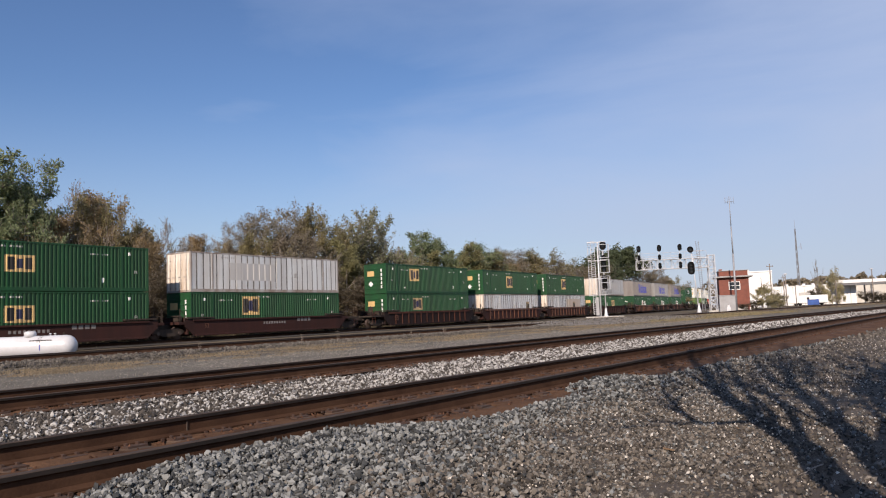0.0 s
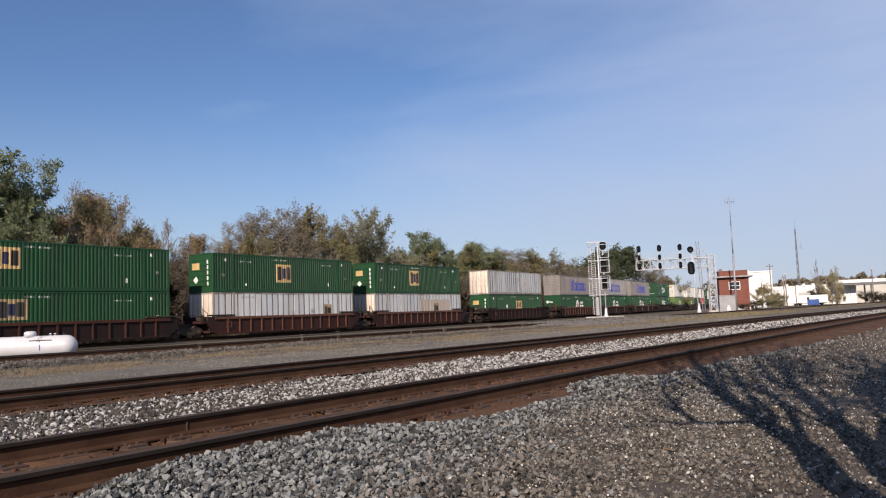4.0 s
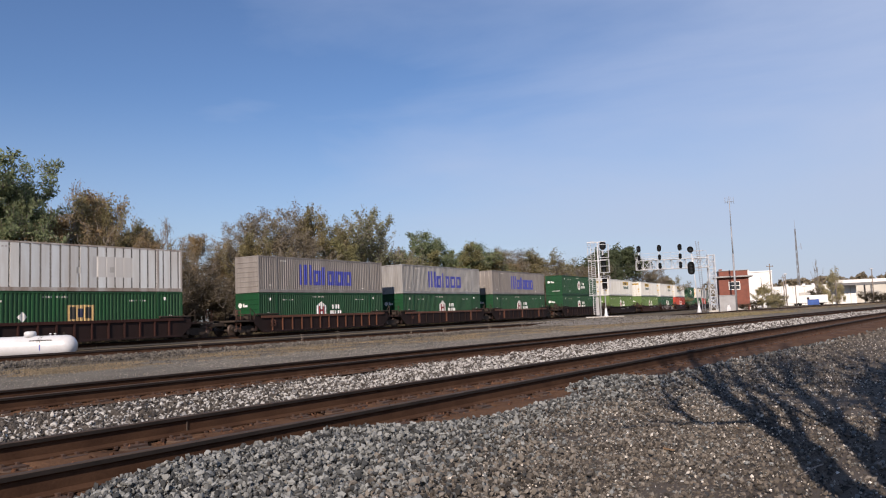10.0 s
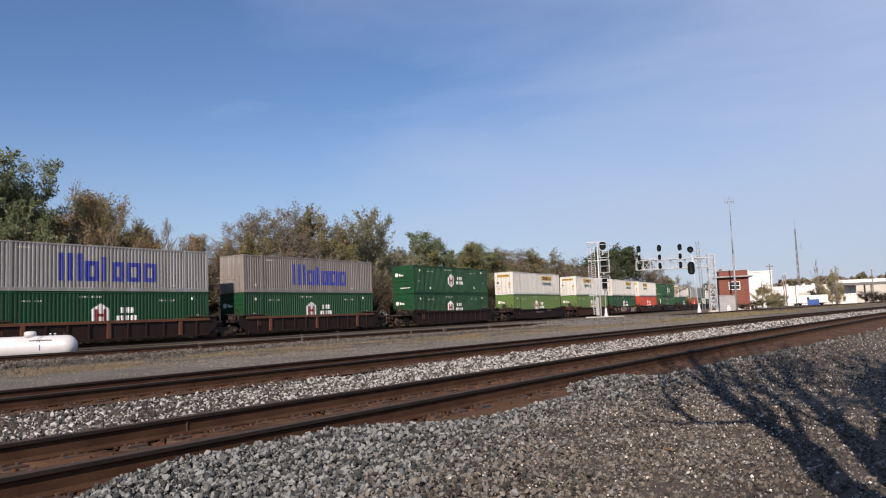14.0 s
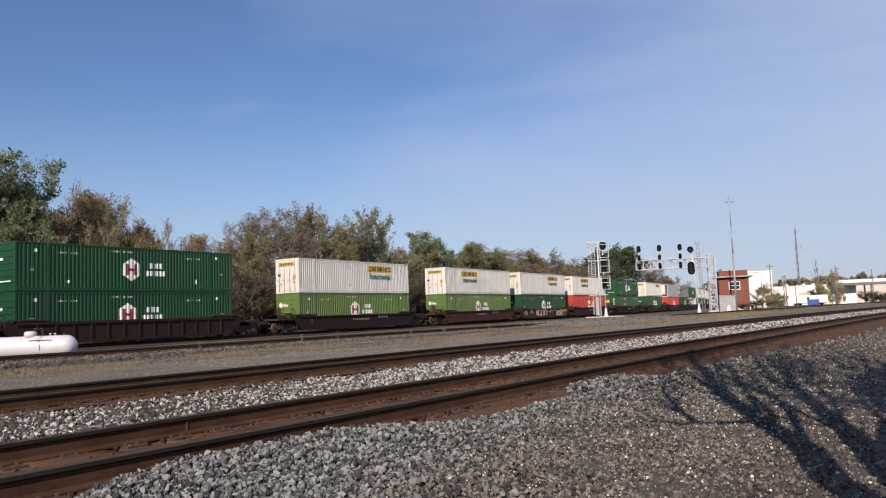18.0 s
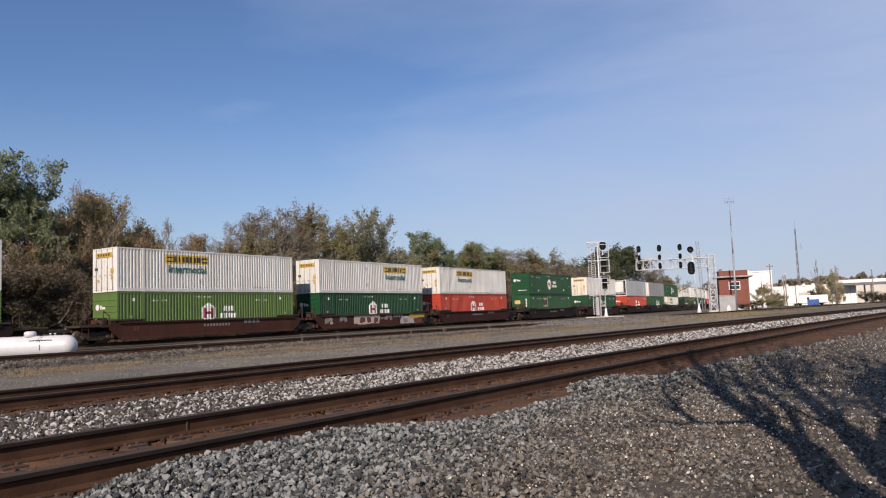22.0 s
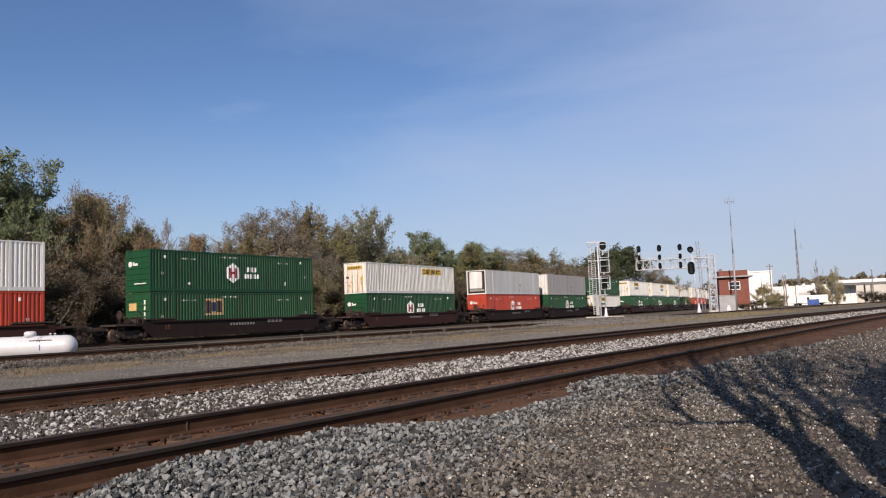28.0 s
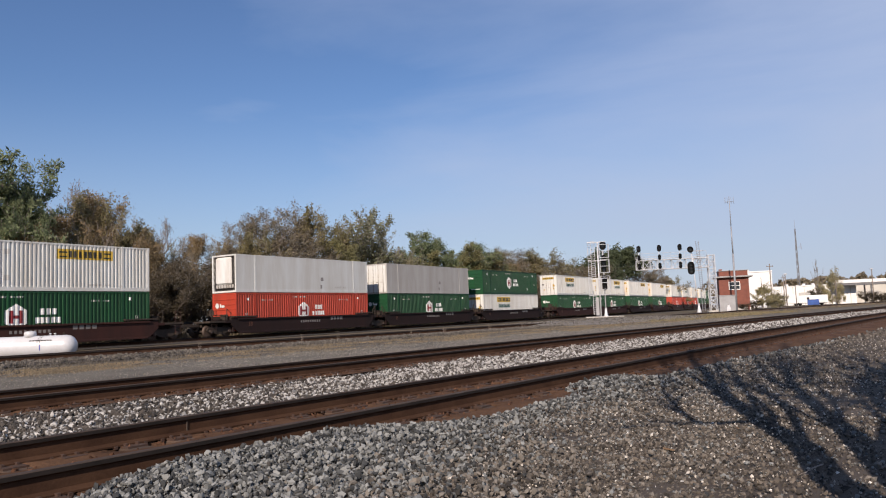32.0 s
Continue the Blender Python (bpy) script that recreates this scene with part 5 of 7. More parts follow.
# spray paint on one car's side: start, width, foot, height, slant, paint
sprayed = TRAIN[12][1]
for x, w, z, hh, k, m in ((-7.6, 0.5, 0.6, 0.5, 0.1, M_TAUPE), (-6.9, 0.4, 0.55, 0.55, -0.1, M_TAN), (-5.6, 0.45, 0.75, 0.45, 0.15, M_TAUPE), (-4.9, 0.4, 0.7, 0.5, -0.15, M_TAUPE),
                          (-3.6, 0.8, 0.5, 0.75, 0.1, M_TAN), (-3.1, 3.3, 0.42, 0.85, 0.2, M_TAN), (-2.7, 0.7, 0.55, 0.5, 0.1, M_CHORD), (-1.6, 0.6, 0.55, 0.5, -0.1, M_CHORD),
                          (-0.6, 0.6, 0.5, 0.5, 0.1, M_CHORD), (1.2, 0.4, 0.75, 0.45, 0.2, M_TAUPE), (2.0, 0.45, 0.7, 0.5, -0.2, M_TAUPE), (3.7, 2.6, 0.25, 0.75, 0.3, M_GREYW),
                          (4.3, 0.7, 0.4, 0.4, -0.1, M_TAUPE), (5.3, 2.7, 0.8, 0.45, 0.15, M_YELLOW), (6.2, 1.5, 0.3, 0.45, -0.2, M_CHORD)):
    bm = bmesh.new()
    y = -1.424 - 0.002 * (x + 8) / 2 - (0.006 if w < 1 else 0)
    ring = [(x, z), (x + w * 0.3, z - 0.04), (x + w * 0.7, z + 0.05), (x + w, z + 0.02), (x + w + k * 0.6, z + hh * 0.5), (x + w + k, z + hh),
            (x + w * 0.6 + k, z + hh * 0.9), (x + w * 0.35 + k, z + hh * 1.06), (x + k, z + hh * 0.95), (x + k * 0.2 - 0.06, z + hh * 0.5)]
    bm.faces.new([bm.verts.new((u, y, v)) for u, v in ring])
    part("spray_paint", bm, m, sprayed, "faded sprayed shape")


def gone(t):
    """How far the train has rolled by t seconds."""
    return 10.117 * t - 0.00683 * ((t - 16) ** 2 - 256)


# ---- trees ----
def tree_meshes(seed, leaf, limbs=10, low=0.16, leaves=12, size=0.09, scatter=0.2, up=0.06, depth=3, tall=0.8, thick=1.0, wander=0.25, slim=0.5):
    """Wood and leaves of a branching tree 12 m tall and 8 m broad, as two meshes."""
    r = random.Random(seed)
    g = np.random.default_rng(seed)
    H = 12.0
    segs, twigs = [], []

    def grow(p, d, length, rad, level):
        n = 3
        for i in range(n):
            d = (d + Vector((r.gauss(0, wander), r.gauss(0, wander), r.gauss(up * 0.5, 0.1)))).normalized()
            q = p + d * (length / n)
            segs.append((*p, *q, rad * (1 - 0.25 * i), rad * (1 - 0.25 * (i + 1)), level))
            if level < 2:
                twigs.append((*p, *q))
            p = q
            if level:
                for _ in range(2 if r.random() < 0.42 else 1):
                    a = r.uniform(0, 6.28)
                    out = Vector((math.cos(a), math.sin(a), r.uniform(-0.3, 0.7)))
                    grow(p, (d + out * r.uniform(0.5, 1.0)).normalized(), length * r.uniform(0.42, 0.72), rad * 0.5, level - 1)

    q, d = Vector((0, 0, -0.4)), Vector((0, 0, 1))
    pts = [q]
    for i in range(6):
        d = (d + Vector((r.gauss(0, 0.08), r.gauss(0, 0.08), 0.1))).normalized()
        q = q + d * (H * tall / 6)
        pts.append(q)
    for i in range(6):
        segs.append((*pts[i], *pts[i + 1], 0.2 * (1 - 0.15 * i), 0.2 * (1 - 0.15 * (i + 1)), 4))
    for k in range(limbs):
        u = low + (0.99 - low) * k / (limbs - 1)
        i = min(5, int(u * 6))
        p = pts[i].lerp(pts[i + 1], u * 6 - i)
        a = k * 2.4 + r.uniform(-0.5, 0.5)
        reach = H * (0.36 - 0.2 * abs(u - 0.42) - 0.1 * u) * r.uniform(0.6, 1.5)
        grow(p, Vector((math.cos(a), math.sin(a), 0.2 + 0.8 * u)).normalized(), reach, 0.075, depth if reach > 1.6 else depth - 1)
    S, T = np.array(segs), np.array(twigs)
    # bring the crown to 12 m high and 8 m broad
    kz = H / np.quantile(T[:, 5], 0.99)
    kr = 4.0 / np.quantile(np.hypot(T[:, 3], T[:, 4]), 0.95)
    fit = np.array((kr, kr, kz))
    a, b = S[:, :3] * fit, S[:, 3:6] * fit
    d = b - a
    d /= np.linalg.norm(d, axis=1)[:, None] + 1e-9
    e1 = np.cross(d, np.where(np.abs(d[:, 2:3]) < 0.8, (0, 0, 1.0), (1.0, 0, 0)))
    e1 /= np.linalg.norm(e1, axis=1)[:, None]
    e2 = np.cross(d, e1)
    n = 4
    rings = []
    for p, rad in ((a, S[:, 6]), (b, S[:, 7])):
        rad = np.maximum(rad * thick, 0.013)[:, None]
        rings += [p + rad * (math.cos(2 * math.pi * k / n) * e1 + math.sin(2 * math.pi * k / n) * e2) for k in range(n)]
    v = np.stack(rings, 1).reshape(-1, 3)
    f = np.array([(k, (k + 1) % n, n + (k + 1) % n, n + k) for k in range(n)])
    f = (f[None] + (np.arange(len(S)) * 2 * n)[:, None, None]).reshape(-1, 4)
    wood = bare_mesh("trunk", v, f, M_BARK)
    m = len(T) * leaves
    t = np.repeat(T, leaves, 0)
    c = (t[:, :3] + (t[:, 3:] - t[:, :3]) * g.uniform(0.0, 1.15, (m, 1))) * fit + np.clip(g.normal(0, scatter, (m, 3)), -2 * scatter, 2 * scatter)
    c[:, 2] = np.maximum(c[:, 2], 0.2)
    s = size * g.uniform(0.5, 1.45, m)[:, None]
    u = g.normal(size=(m, 3)) - (0, 0, 0.5)
    u /= np.linalg.norm(u, axis=1)[:, None]
    w = np.cross(u, g.normal(size=(m, 3)))
    w /= np.linalg.norm(w, axis=1)[:, None]
    u, w = u * s, w * s * slim
    v = np.stack([c - u, c + w, c + u, c - w], 1).reshape(-1, 3)
    return wood, bare_mesh("crown", v, np.arange(4 * m).reshape(-1, 4), leaf)


KINDS = {
    "green": (tree_meshes(1, M_LEAF_GREEN, 12, 0.1, 5, 0.15, 0.2, 0.02, slim=0.32), "tall leafy tree with dull green leaves", "tree"),
    "rust": (tree_meshes(2, M_LEAF_RUST, 11, 0.1, 6, 0.1, 0.24, thick=1.2), "autumn tree with rust-brown leaves", "tree"),
    "olive": (tree_meshes(3, M_LEAF_OLIVE, 11, 0.12, 7, 0.1, 0.22, thick=1.3), "broad tree with olive autumn leaves", "tree"),
    "dry": (tree_meshes(4, M_LEAF_DRY, 14, 0.12, 8, 0.075, 0.22, 0.12, thick=1.35), "round-crowned tree with dry grey-brown leaves", "tree"),
    "airy": (tree_meshes(5, M_LEAF_AIRY, 11, 0.2, 3, 0.12, 0.18, 0.08, thick=1.5), "open-crowned tree with sparse pale green leaves", "tree"),
    "bare": (tree_meshes(6, M_LEAF_DRY, 9, 0.2, 1, 0.06, 0.15, 0.4, thick=1.2), "nearly bare grey tree with thin twigs", "tree"),
    "pine": (tree_meshes(7, M_LEAF_PINE, 14, 0.08, 6, 0.15, 0.24, 0.0, tall=0.95), "dense dark evergreen tree by the line", "tree"),
    "gold": (tree_meshes(8, M_LEAF_GOLD, 11, 0.08, 7, 0.115, 0.24), "bushy tree with yellow-green leaves", "tree"),
}


def tree(kind, x, y, height, wide=6.0, turn=0.0, z=-0.3):
    (wood, leaves), label, category = KINDS[kind]
    t = thing("tree", label, category, "trees behind the train")
    k = height / 12.0
    t.matrix_basis = Matrix.LocRotScale((x, y, z), Euler((0, 0, turn)), (wide / 8, wide / 8, k))
    part("trunk", wood, None, t)
    part("crown", leaves, None, t)
    return t


# places of the tree row: x, y, height, kind, breadth
ROW = [
    (-36.5, 58, 14.6, "green", 8.1), (-34.0, 60, 14.6, "green", 6.5), (-32.2, 59, 12.6, "green", 3.6), (-38.5, 56, 14.6, "green", 8.2),
    (-36.0, 54, 8.5, "green", 6.0), (-32.6, 56, 8.0, "rust", 5.0),
    (-32.4, 66, 13.8, "bare", 5.2), (-30.8, 68, 13.2, "rust", 5.2), (-30.1, 62, 10.3, "rust", 4.4), (-31.6, 60, 9.4, "rust", 4.0),
    (-30.6, 66, 12.2, "olive", 4.5), (-27.9, 71, 10.4, "olive", 4.6), (-30.3, 69, 12.4, "olive", 3.9), (-28.8, 71, 9.7, "rust", 3.8), (-29.4, 70, 9.8, "olive", 3.7),
    (-29.3, 74, 10.2, "rust", 3.9), (-28.6, 78, 11.8, "bare", 5.4), (-26.1, 68, 8.5, "rust", 3.6), (-26.1, 76, 8.5, "dry", 3.1), (-24.8, 80, 10.4, "rust", 4.2),
    (-23.6, 82, 9.7, "dry", 3.6), (-22.9, 86, 12.4, "dry", 4.8), (-19.6, 86, 13.5, "dry", 7.8), (-18.0, 90, 13.5, "dry", 5.8), (-19.6, 80, 10.1, "olive", 4.7),
    (-15.4, 92, 14.1, "olive", 6.5), (-15.7, 86, 10.6, "dry", 5.1), (-11.5, 96, 15.0, "airy", 6.5), (-10.1, 100, 14.4, "airy", 6.2),
    (-13.4, 97, 12.9, "olive", 5.4), (-5.6, 107, 10.6, "airy", 4.6),
    (-12.0, 92, 10.3, "gold", 4.9), (-7.5, 104, 11.8, "bare", 4.6), (-8.8, 100, 9.8, "olive", 5.0), (-6.0, 112, 11.2, "bare", 4.6),
    (-4.0, 124, 14.0, "green", 5.5), (-1.0, 126, 14.6, "green", 6.3), (-3.8, 118, 10.7, "gold", 6.6), (2.2, 126, 12.1, "gold", 6.7),
    (5.6, 136, 13.8, "green", 7.6), (9.7, 138, 12.1, "olive", 7.3), (3.9, 128, 10.5, "gold", 7.5), (14.0, 146, 12.7, "dry", 7.7), (18.3, 150, 12.7, "olive", 8.4),
    (11.9, 140, 9.8, "rust", 7.8), (22.4, 156, 11.3, "dry", 7.8), (27.4, 162, 10.1, "bare", 7.1), (31.1, 166, 10.0, "dry", 6.8), (37.3, 172, 13.9, "pine", 6.6),
    (40.7, 176, 15.0, "pine", 7.4), (35.6, 170, 11.8, "pine", 6.4), (25.2, 160, 10.8, "olive", 6.8), (29.4, 165, 10.4, "dry", 7.2), (33.4, 169, 10.2, "dry", 6.6),
    (47.1, 186, 12.5, "dry", 7.1), (55.0, 200, 10.8, "dry", 7.1), (61.6, 210, 9.0, "olive", 5.6),

]
rr = random.Random(11)
SWAYING = []
for x, y, hgt, kind, wide in ROW:
    one = tree(kind, x, y, hgt * 0.99, wide * (1.3 if kind == "green" and x < -30 else (1.55 if y < 110 else 1.8)), rr.uniform(0, 6.28))
    if y < 105:
        SWAYING.append((one, kind == "green"))

# scrub that fills the bank behind the train
SHRUBS = [(tree_meshes(21, M_LEAF_SCRUB, 12, 0.02, 6, 0.12, 0.3, 0.4, 3, 0.6), "tangled brown scrub beside the railway"),
          (tree_meshes(22, M_LEAF_OLIVE, 12, 0.02, 6, 0.12, 0.3, 0.4, 3, 0.6), "dense olive-green scrub beside the railway"),
          (tree_meshes(23, M_LEAF_SCRUB, 12, 0.02, 6, 0.12, 0.3, 0.4, 3, 0.6), "rusty brown autumn scrub beside the railway"),
          (tree_meshes(24, M_LEAF_GREEN, 12, 0.02, 6, 0.12, 0.3, 0.4, 3, 0.6), "dull green leafy scrub beside the railway"),
          (tree_meshes(25, M_LEAF_THIN, 10, 0.05, 4, 0.16, 0.3, 0.3, 3, 0.7), "thin pale yellow-green bush in the yard")]


def shrub(k, x, y, height, wide, turn=0.0, group="scrub behind the train"):
    (wood, leaves), label = SHRUBS[k]
    t = thing("shrub", label, "shrub", group)
    t.matrix_basis = Matrix.LocRotScale((x, y, -0.3), Euler((0, 0, turn)), (wide / 8, wide / 8, height / 12))
    part("stem", wood, None, t)
    part("foliage", leaves, None, t)


s = -60.0
while s < 215:
    x, y, h = train_at(s, rr.uniform(6.5, 9.0))
    shrub(rr.choice((0, 0, 0, 1, 2)), x, y, rr.uniform(4.6, 6.2), rr.uniform(5.0, 6.5), rr.uniform(0, 6.28))
    s += rr.uniform(3.0, 4.4) * (1 if s < 60 else 1.4)
s = -60.0
while s < 200:
    x, y, h = train_at(s, rr.uniform(10.0, 14.0))
    shrub(rr.choice((0, 0, 2, 1)), x, y, rr.uniform(5.0, 7.0), rr.uniform(5.5, 7.5), rr.uniform(0, 6.28))
    s += rr.uniform(6.0, 9.0) * (1 if s < 60 else 1.4)
# bushes round the tower and the yard beyond
for x, y, hgt, k, wide in ((62.6, 152, 4.8, 4, 4.6), (66.0, 156, 3.1, 4, 4.6), (60.0, 150, 1.8, 0, 3.0), (56.5, 146, 1.2, 0, 3.0), (64.2, 149, 2.0, 4, 4.0), (75.5, 175, 3.2, 0, 3.4),
                           (107.2, 214, 9.6, 4, 5.0), (104.8, 214, 6.3, 4, 4.2), (110.0, 215, 6.0, 4, 3.6), (122.0, 222, 3.4, 0, 6.0), (128.5, 226, 2.8, 0, 6.0),
                           (106.9, 190, 2.2, 0, 4.0), (112.0, 192, 2.8, 4, 3.0), (101.0, 211, 4.4, 0, 4.0)):
    shrub(k, x, y, hgt, wide, rr.uniform(0, 6.28), "bushes in the yard")
tree("bare", 102.5, 212, 12.2, 3.0, 1.0)


def woods(name, a0, a1, depth, base, rise, n, material, label):
    """Distant tree tops joined in one sheet of leaf clumps."""
    g = np.random.default_rng(77)
    a = g.uniform(a0, a1, n)
    top = base + rise * np.array([0.5 + noise.noise((v * 60, 1, 2)) + 0.5 * noise.noise((v * 190, 4, 2)) for v in a])
    z = top * g.random(n) ** 0.5
    d = depth + g.uniform(-14, 14, n)
    c = np.stack([a * d, d, z], 1)
    s = g.uniform(0.35, 0.85, n)[:, None]
    u, w = g.normal(size=(n, 3)) * s, g.normal(size=(n, 3)) * s * 0.6
    v = np.stack([c - u, c + w, c + u, c - w], 1).reshape(-1, 3)
    tagged(np_mesh(name, v, np.arange(4 * n).reshape(-1, 4), material), label, "woods", kind="stuff")


woods("far_woods", 0.435, 0.66, 420, 10.5, 4.0, 34000, M_LEAF_DRY, "distant line of autumn woods on the horizon")
woods("far_woods", -1.2, 0.45, 460, 9.0, 5.0, 26000, M_LEAF_DRY, "far brown woods behind the tree row")
woods("far_woods", 0.62, 1.6, 420, 13.0, 6.0, 9000, M_LEAF_DRY, "distant brown woods along the horizon")


# bare trees beside the eye, whose shadows lie on the shoulder
SUN_X, SUN_Z = sun_dir.x / sun_dir.y, sun_dir.z / sun_dir.y


def bare_tree(label, x, y, seed, stems, limbs, twigs=4, side=2):
    """Stems and limbs are outlines (x, z) seen along y; the limbs fan out towards and away from the sun."""
    r = random.Random(seed)
    t = thing("bare_tree", label, "tree", "bare trees by the shoulder", m=pose(x, y, -0.35))
    wood, crown = bmesh.new(), bmesh.new()

    def twig(p, d, length, rad, level):
        for i in range(3):
            d = (d + Vector((r.gauss(0, 0.2), r.gauss(0, 0.2), r.gauss(0.05, 0.12)))).normalized()
            q = p + d * length / 3
            add_tube(crown, p, q, rad * (1 - 0.25 * i), rad * (1 - 0.25 * (i + 1)), 4, False)
            p = q
            if level:
                out = Vector((r.uniform(-1, 1), r.uniform(-1, 1), r.uniform(-0.3, 0.8)))
                twig(p, (d + out * 0.7).normalized(), length * r.uniform(0.45, 0.75), rad * 0.62, level - 1)

    def run(bm, line, r0, r1, fan, sides):
        k = len(line) - 1
        pts = []
        for i, (u, w) in enumerate(line):
            dy = fan * (i / k) ** 1.3
            pts.append(Vector((u - x + dy * SUN_X, dy, w + 0.35 + dy * SUN_Z)))
        for i, (a, b) in enumerate(zip(pts, pts[1:])):
            add_tube(bm, a, b, r0 + (r1 - r0) * i / k, r0 + (r1 - r0) * (i + 1) / k, sides, False)
        return pts

    for line, r0, r1 in stems:
        pts = run(wood, line, r0, r1, 0.0, 12)
        for a, b in zip(pts[-4:], pts[-3:]):
            for _ in range(twigs):
                out = Vector((r.uniform(-1, 1), r.uniform(-1, 1), r.uniform(0, 0.9)))
                twig(a.lerp(b, r.random()), ((b - a).normalized() * 0.8 + out * 0.9).normalized(), r.uniform(0.8, 1.9), 0.024, 2)
        for _ in range(side):
            k = r.randrange(len(pts) // 2, len(pts) - 1)
            out = Vector((r.uniform(-1, 1), r.uniform(-1, 0.6), r.uniform(0.1, 0.9)))
            twig(pts[k].lerp(pts[k + 1], r.random()), out.normalized(), r.uniform(1.3, 2.6), 0.034, 2)
    for line, r0 in limbs:
        pts = run(crown, line, r0 * 1.75, 0.022, r.uniform(-0.9, 0.9), 7)
        for i, (a, b) in enumerate(zip(pts, pts[1:])):
            for _ in range(1 if i < 2 else twigs // 2):
                out = Vector((r.uniform(-1, 1), r.uniform(-1, 1), r.uniform(-0.2, 0.8)))
                twig(a.lerp(b, r.uniform(0.2, 1.0)), ((b - a).normalized() * 0.9 + out * 0.8).normalized(), r.uniform(0.5, 1.6), 0.022, 2 if i > 2 else 1)
    part("trunk", wood, M_BARK, t)
    part("crown", crown, M_BARK, t)


bare_tree("leafless tree with two stems beside the shoulder", 1.9, 2.0, 3, [
    (((1.9, -0.4), (1.82, 0.6), (1.74, 1.3), (1.66, 1.62), (1.7, 2.39), (1.66, 2.78), (1.58, 3.24), (1.5, 3.98), (1.42, 4.92), (1.43, 5.91), (1.41, 6.9), (1.38, 8.43), (1.4, 9.6)), 0.165, 0.07),
    (((1.94, -0.4), (2.0, 0.8), (2.09, 1.85), (2.23, 2.93), (2.3, 3.52), (2.37, 4.23), (2.44, 4.89), (2.63, 5.88), (2.93, 7.24), (3.51, 9.85)), 0.15, 0.04)], [
    (((1.57, 3.27), (1.3, 3.22), (1.04, 3.19), (0.93, 3.32), (0.86, 3.7), (0.78, 4.2), (0.71, 4.77), (0.68, 5.55), (0.65, 6.49)), 0.028),
    (((1.37, 4.92), (1.29, 5.5), (1.14, 6.1), (0.96, 6.67), (0.8, 7.49)), 0.04),
    (((1.6, 3.1), (1.66, 3.79), (1.75, 4.62), (1.81, 5.53), (1.9, 6.76), (2.04, 8.0)), 0.03),
    (((1.39, 3.98), (1.51, 4.67), (1.58, 5.59), (1.7, 6.82), (1.91, 8.9)), 0.034),
    (((1.56, 2.72), (1.74, 3.36), (1.78, 4.0), (1.76, 4.83), (1.78, 5.7)), 0.03),
    (((1.72, 2.3), (1.84, 2.9), (1.93, 3.5), (1.98, 4.2), (2.05, 5.2), (2.1, 6.4)), 0.03),
    (((2.2, 2.8), (2.1, 3.3), (2.03, 3.9), (1.95, 4.6), (1.9, 5.4)), 0.028),
    (((2.25, 3.0), (2.45, 3.5), (2.62, 4.1), (2.75, 4.9), (2.85, 6.0)), 0.03),
    (((2.1, 1.9), (2.4, 2.5), (2.7, 3.1), (2.9, 3.9), (3.1, 4.8)), 0.03),
    (((2.43, 4.8), (2.33, 5.15), (2.38, 6.01), (2.5, 7.12), (2.75, 8.82), (2.94, 10.41)), 0.036),
    (((2.37, 4.23), (2.18, 4.45), (1.95, 4.7), (1.85, 5.26), (1.86, 6.16), (1.87, 7.0)), 0.032),
    (((2.52, 5.3), (2.64, 5.17), (2.97, 5.85), (3.3, 6.87), (3.63, 8.26)), 0.024),
    (((2.77, 6.5), (2.71, 7.06), (2.97, 8.74), (3.32, 10.57)), 0.024),
    (((2.65, 5.94), (3.07, 7.19), (3.56, 9.13), (4.09, 11.28)), 0.026)])
bare_tree("slender leafless tree beside the shoulder", 2.6, 2.0, 8, [
    (((2.6, -0.4), (2.75, 1.5), (2.92, 3.0), (3.02, 3.7), (3.22, 4.42), (3.39, 5.04)), 0.13, 0.075)], [
    (((3.39, 5.04), (3.49, 5.59), (3.49, 6.22), (3.35, 6.7), (3.39, 7.53), (3.78, 9.44), (4.09, 10.9)), 0.03),
    (((3.22, 4.42), (3.63, 5.44), (4.14, 6.45), (4.57, 7.6), (5.0, 8.93)), 0.045),
    (((3.1, 4.0), (3.86, 5.38), (4.25, 6.57), (4.13, 6.84), (3.76, 6.42), (3.94, 7.34), (4.35, 8.81)), 0.045),
    (((3.86, 5.38), (4.72, 7.08), (4.46, 7.35), (4.49, 8.15), (4.87, 10.01), (5.03, 11.6)), 0.04)], 5, 4)


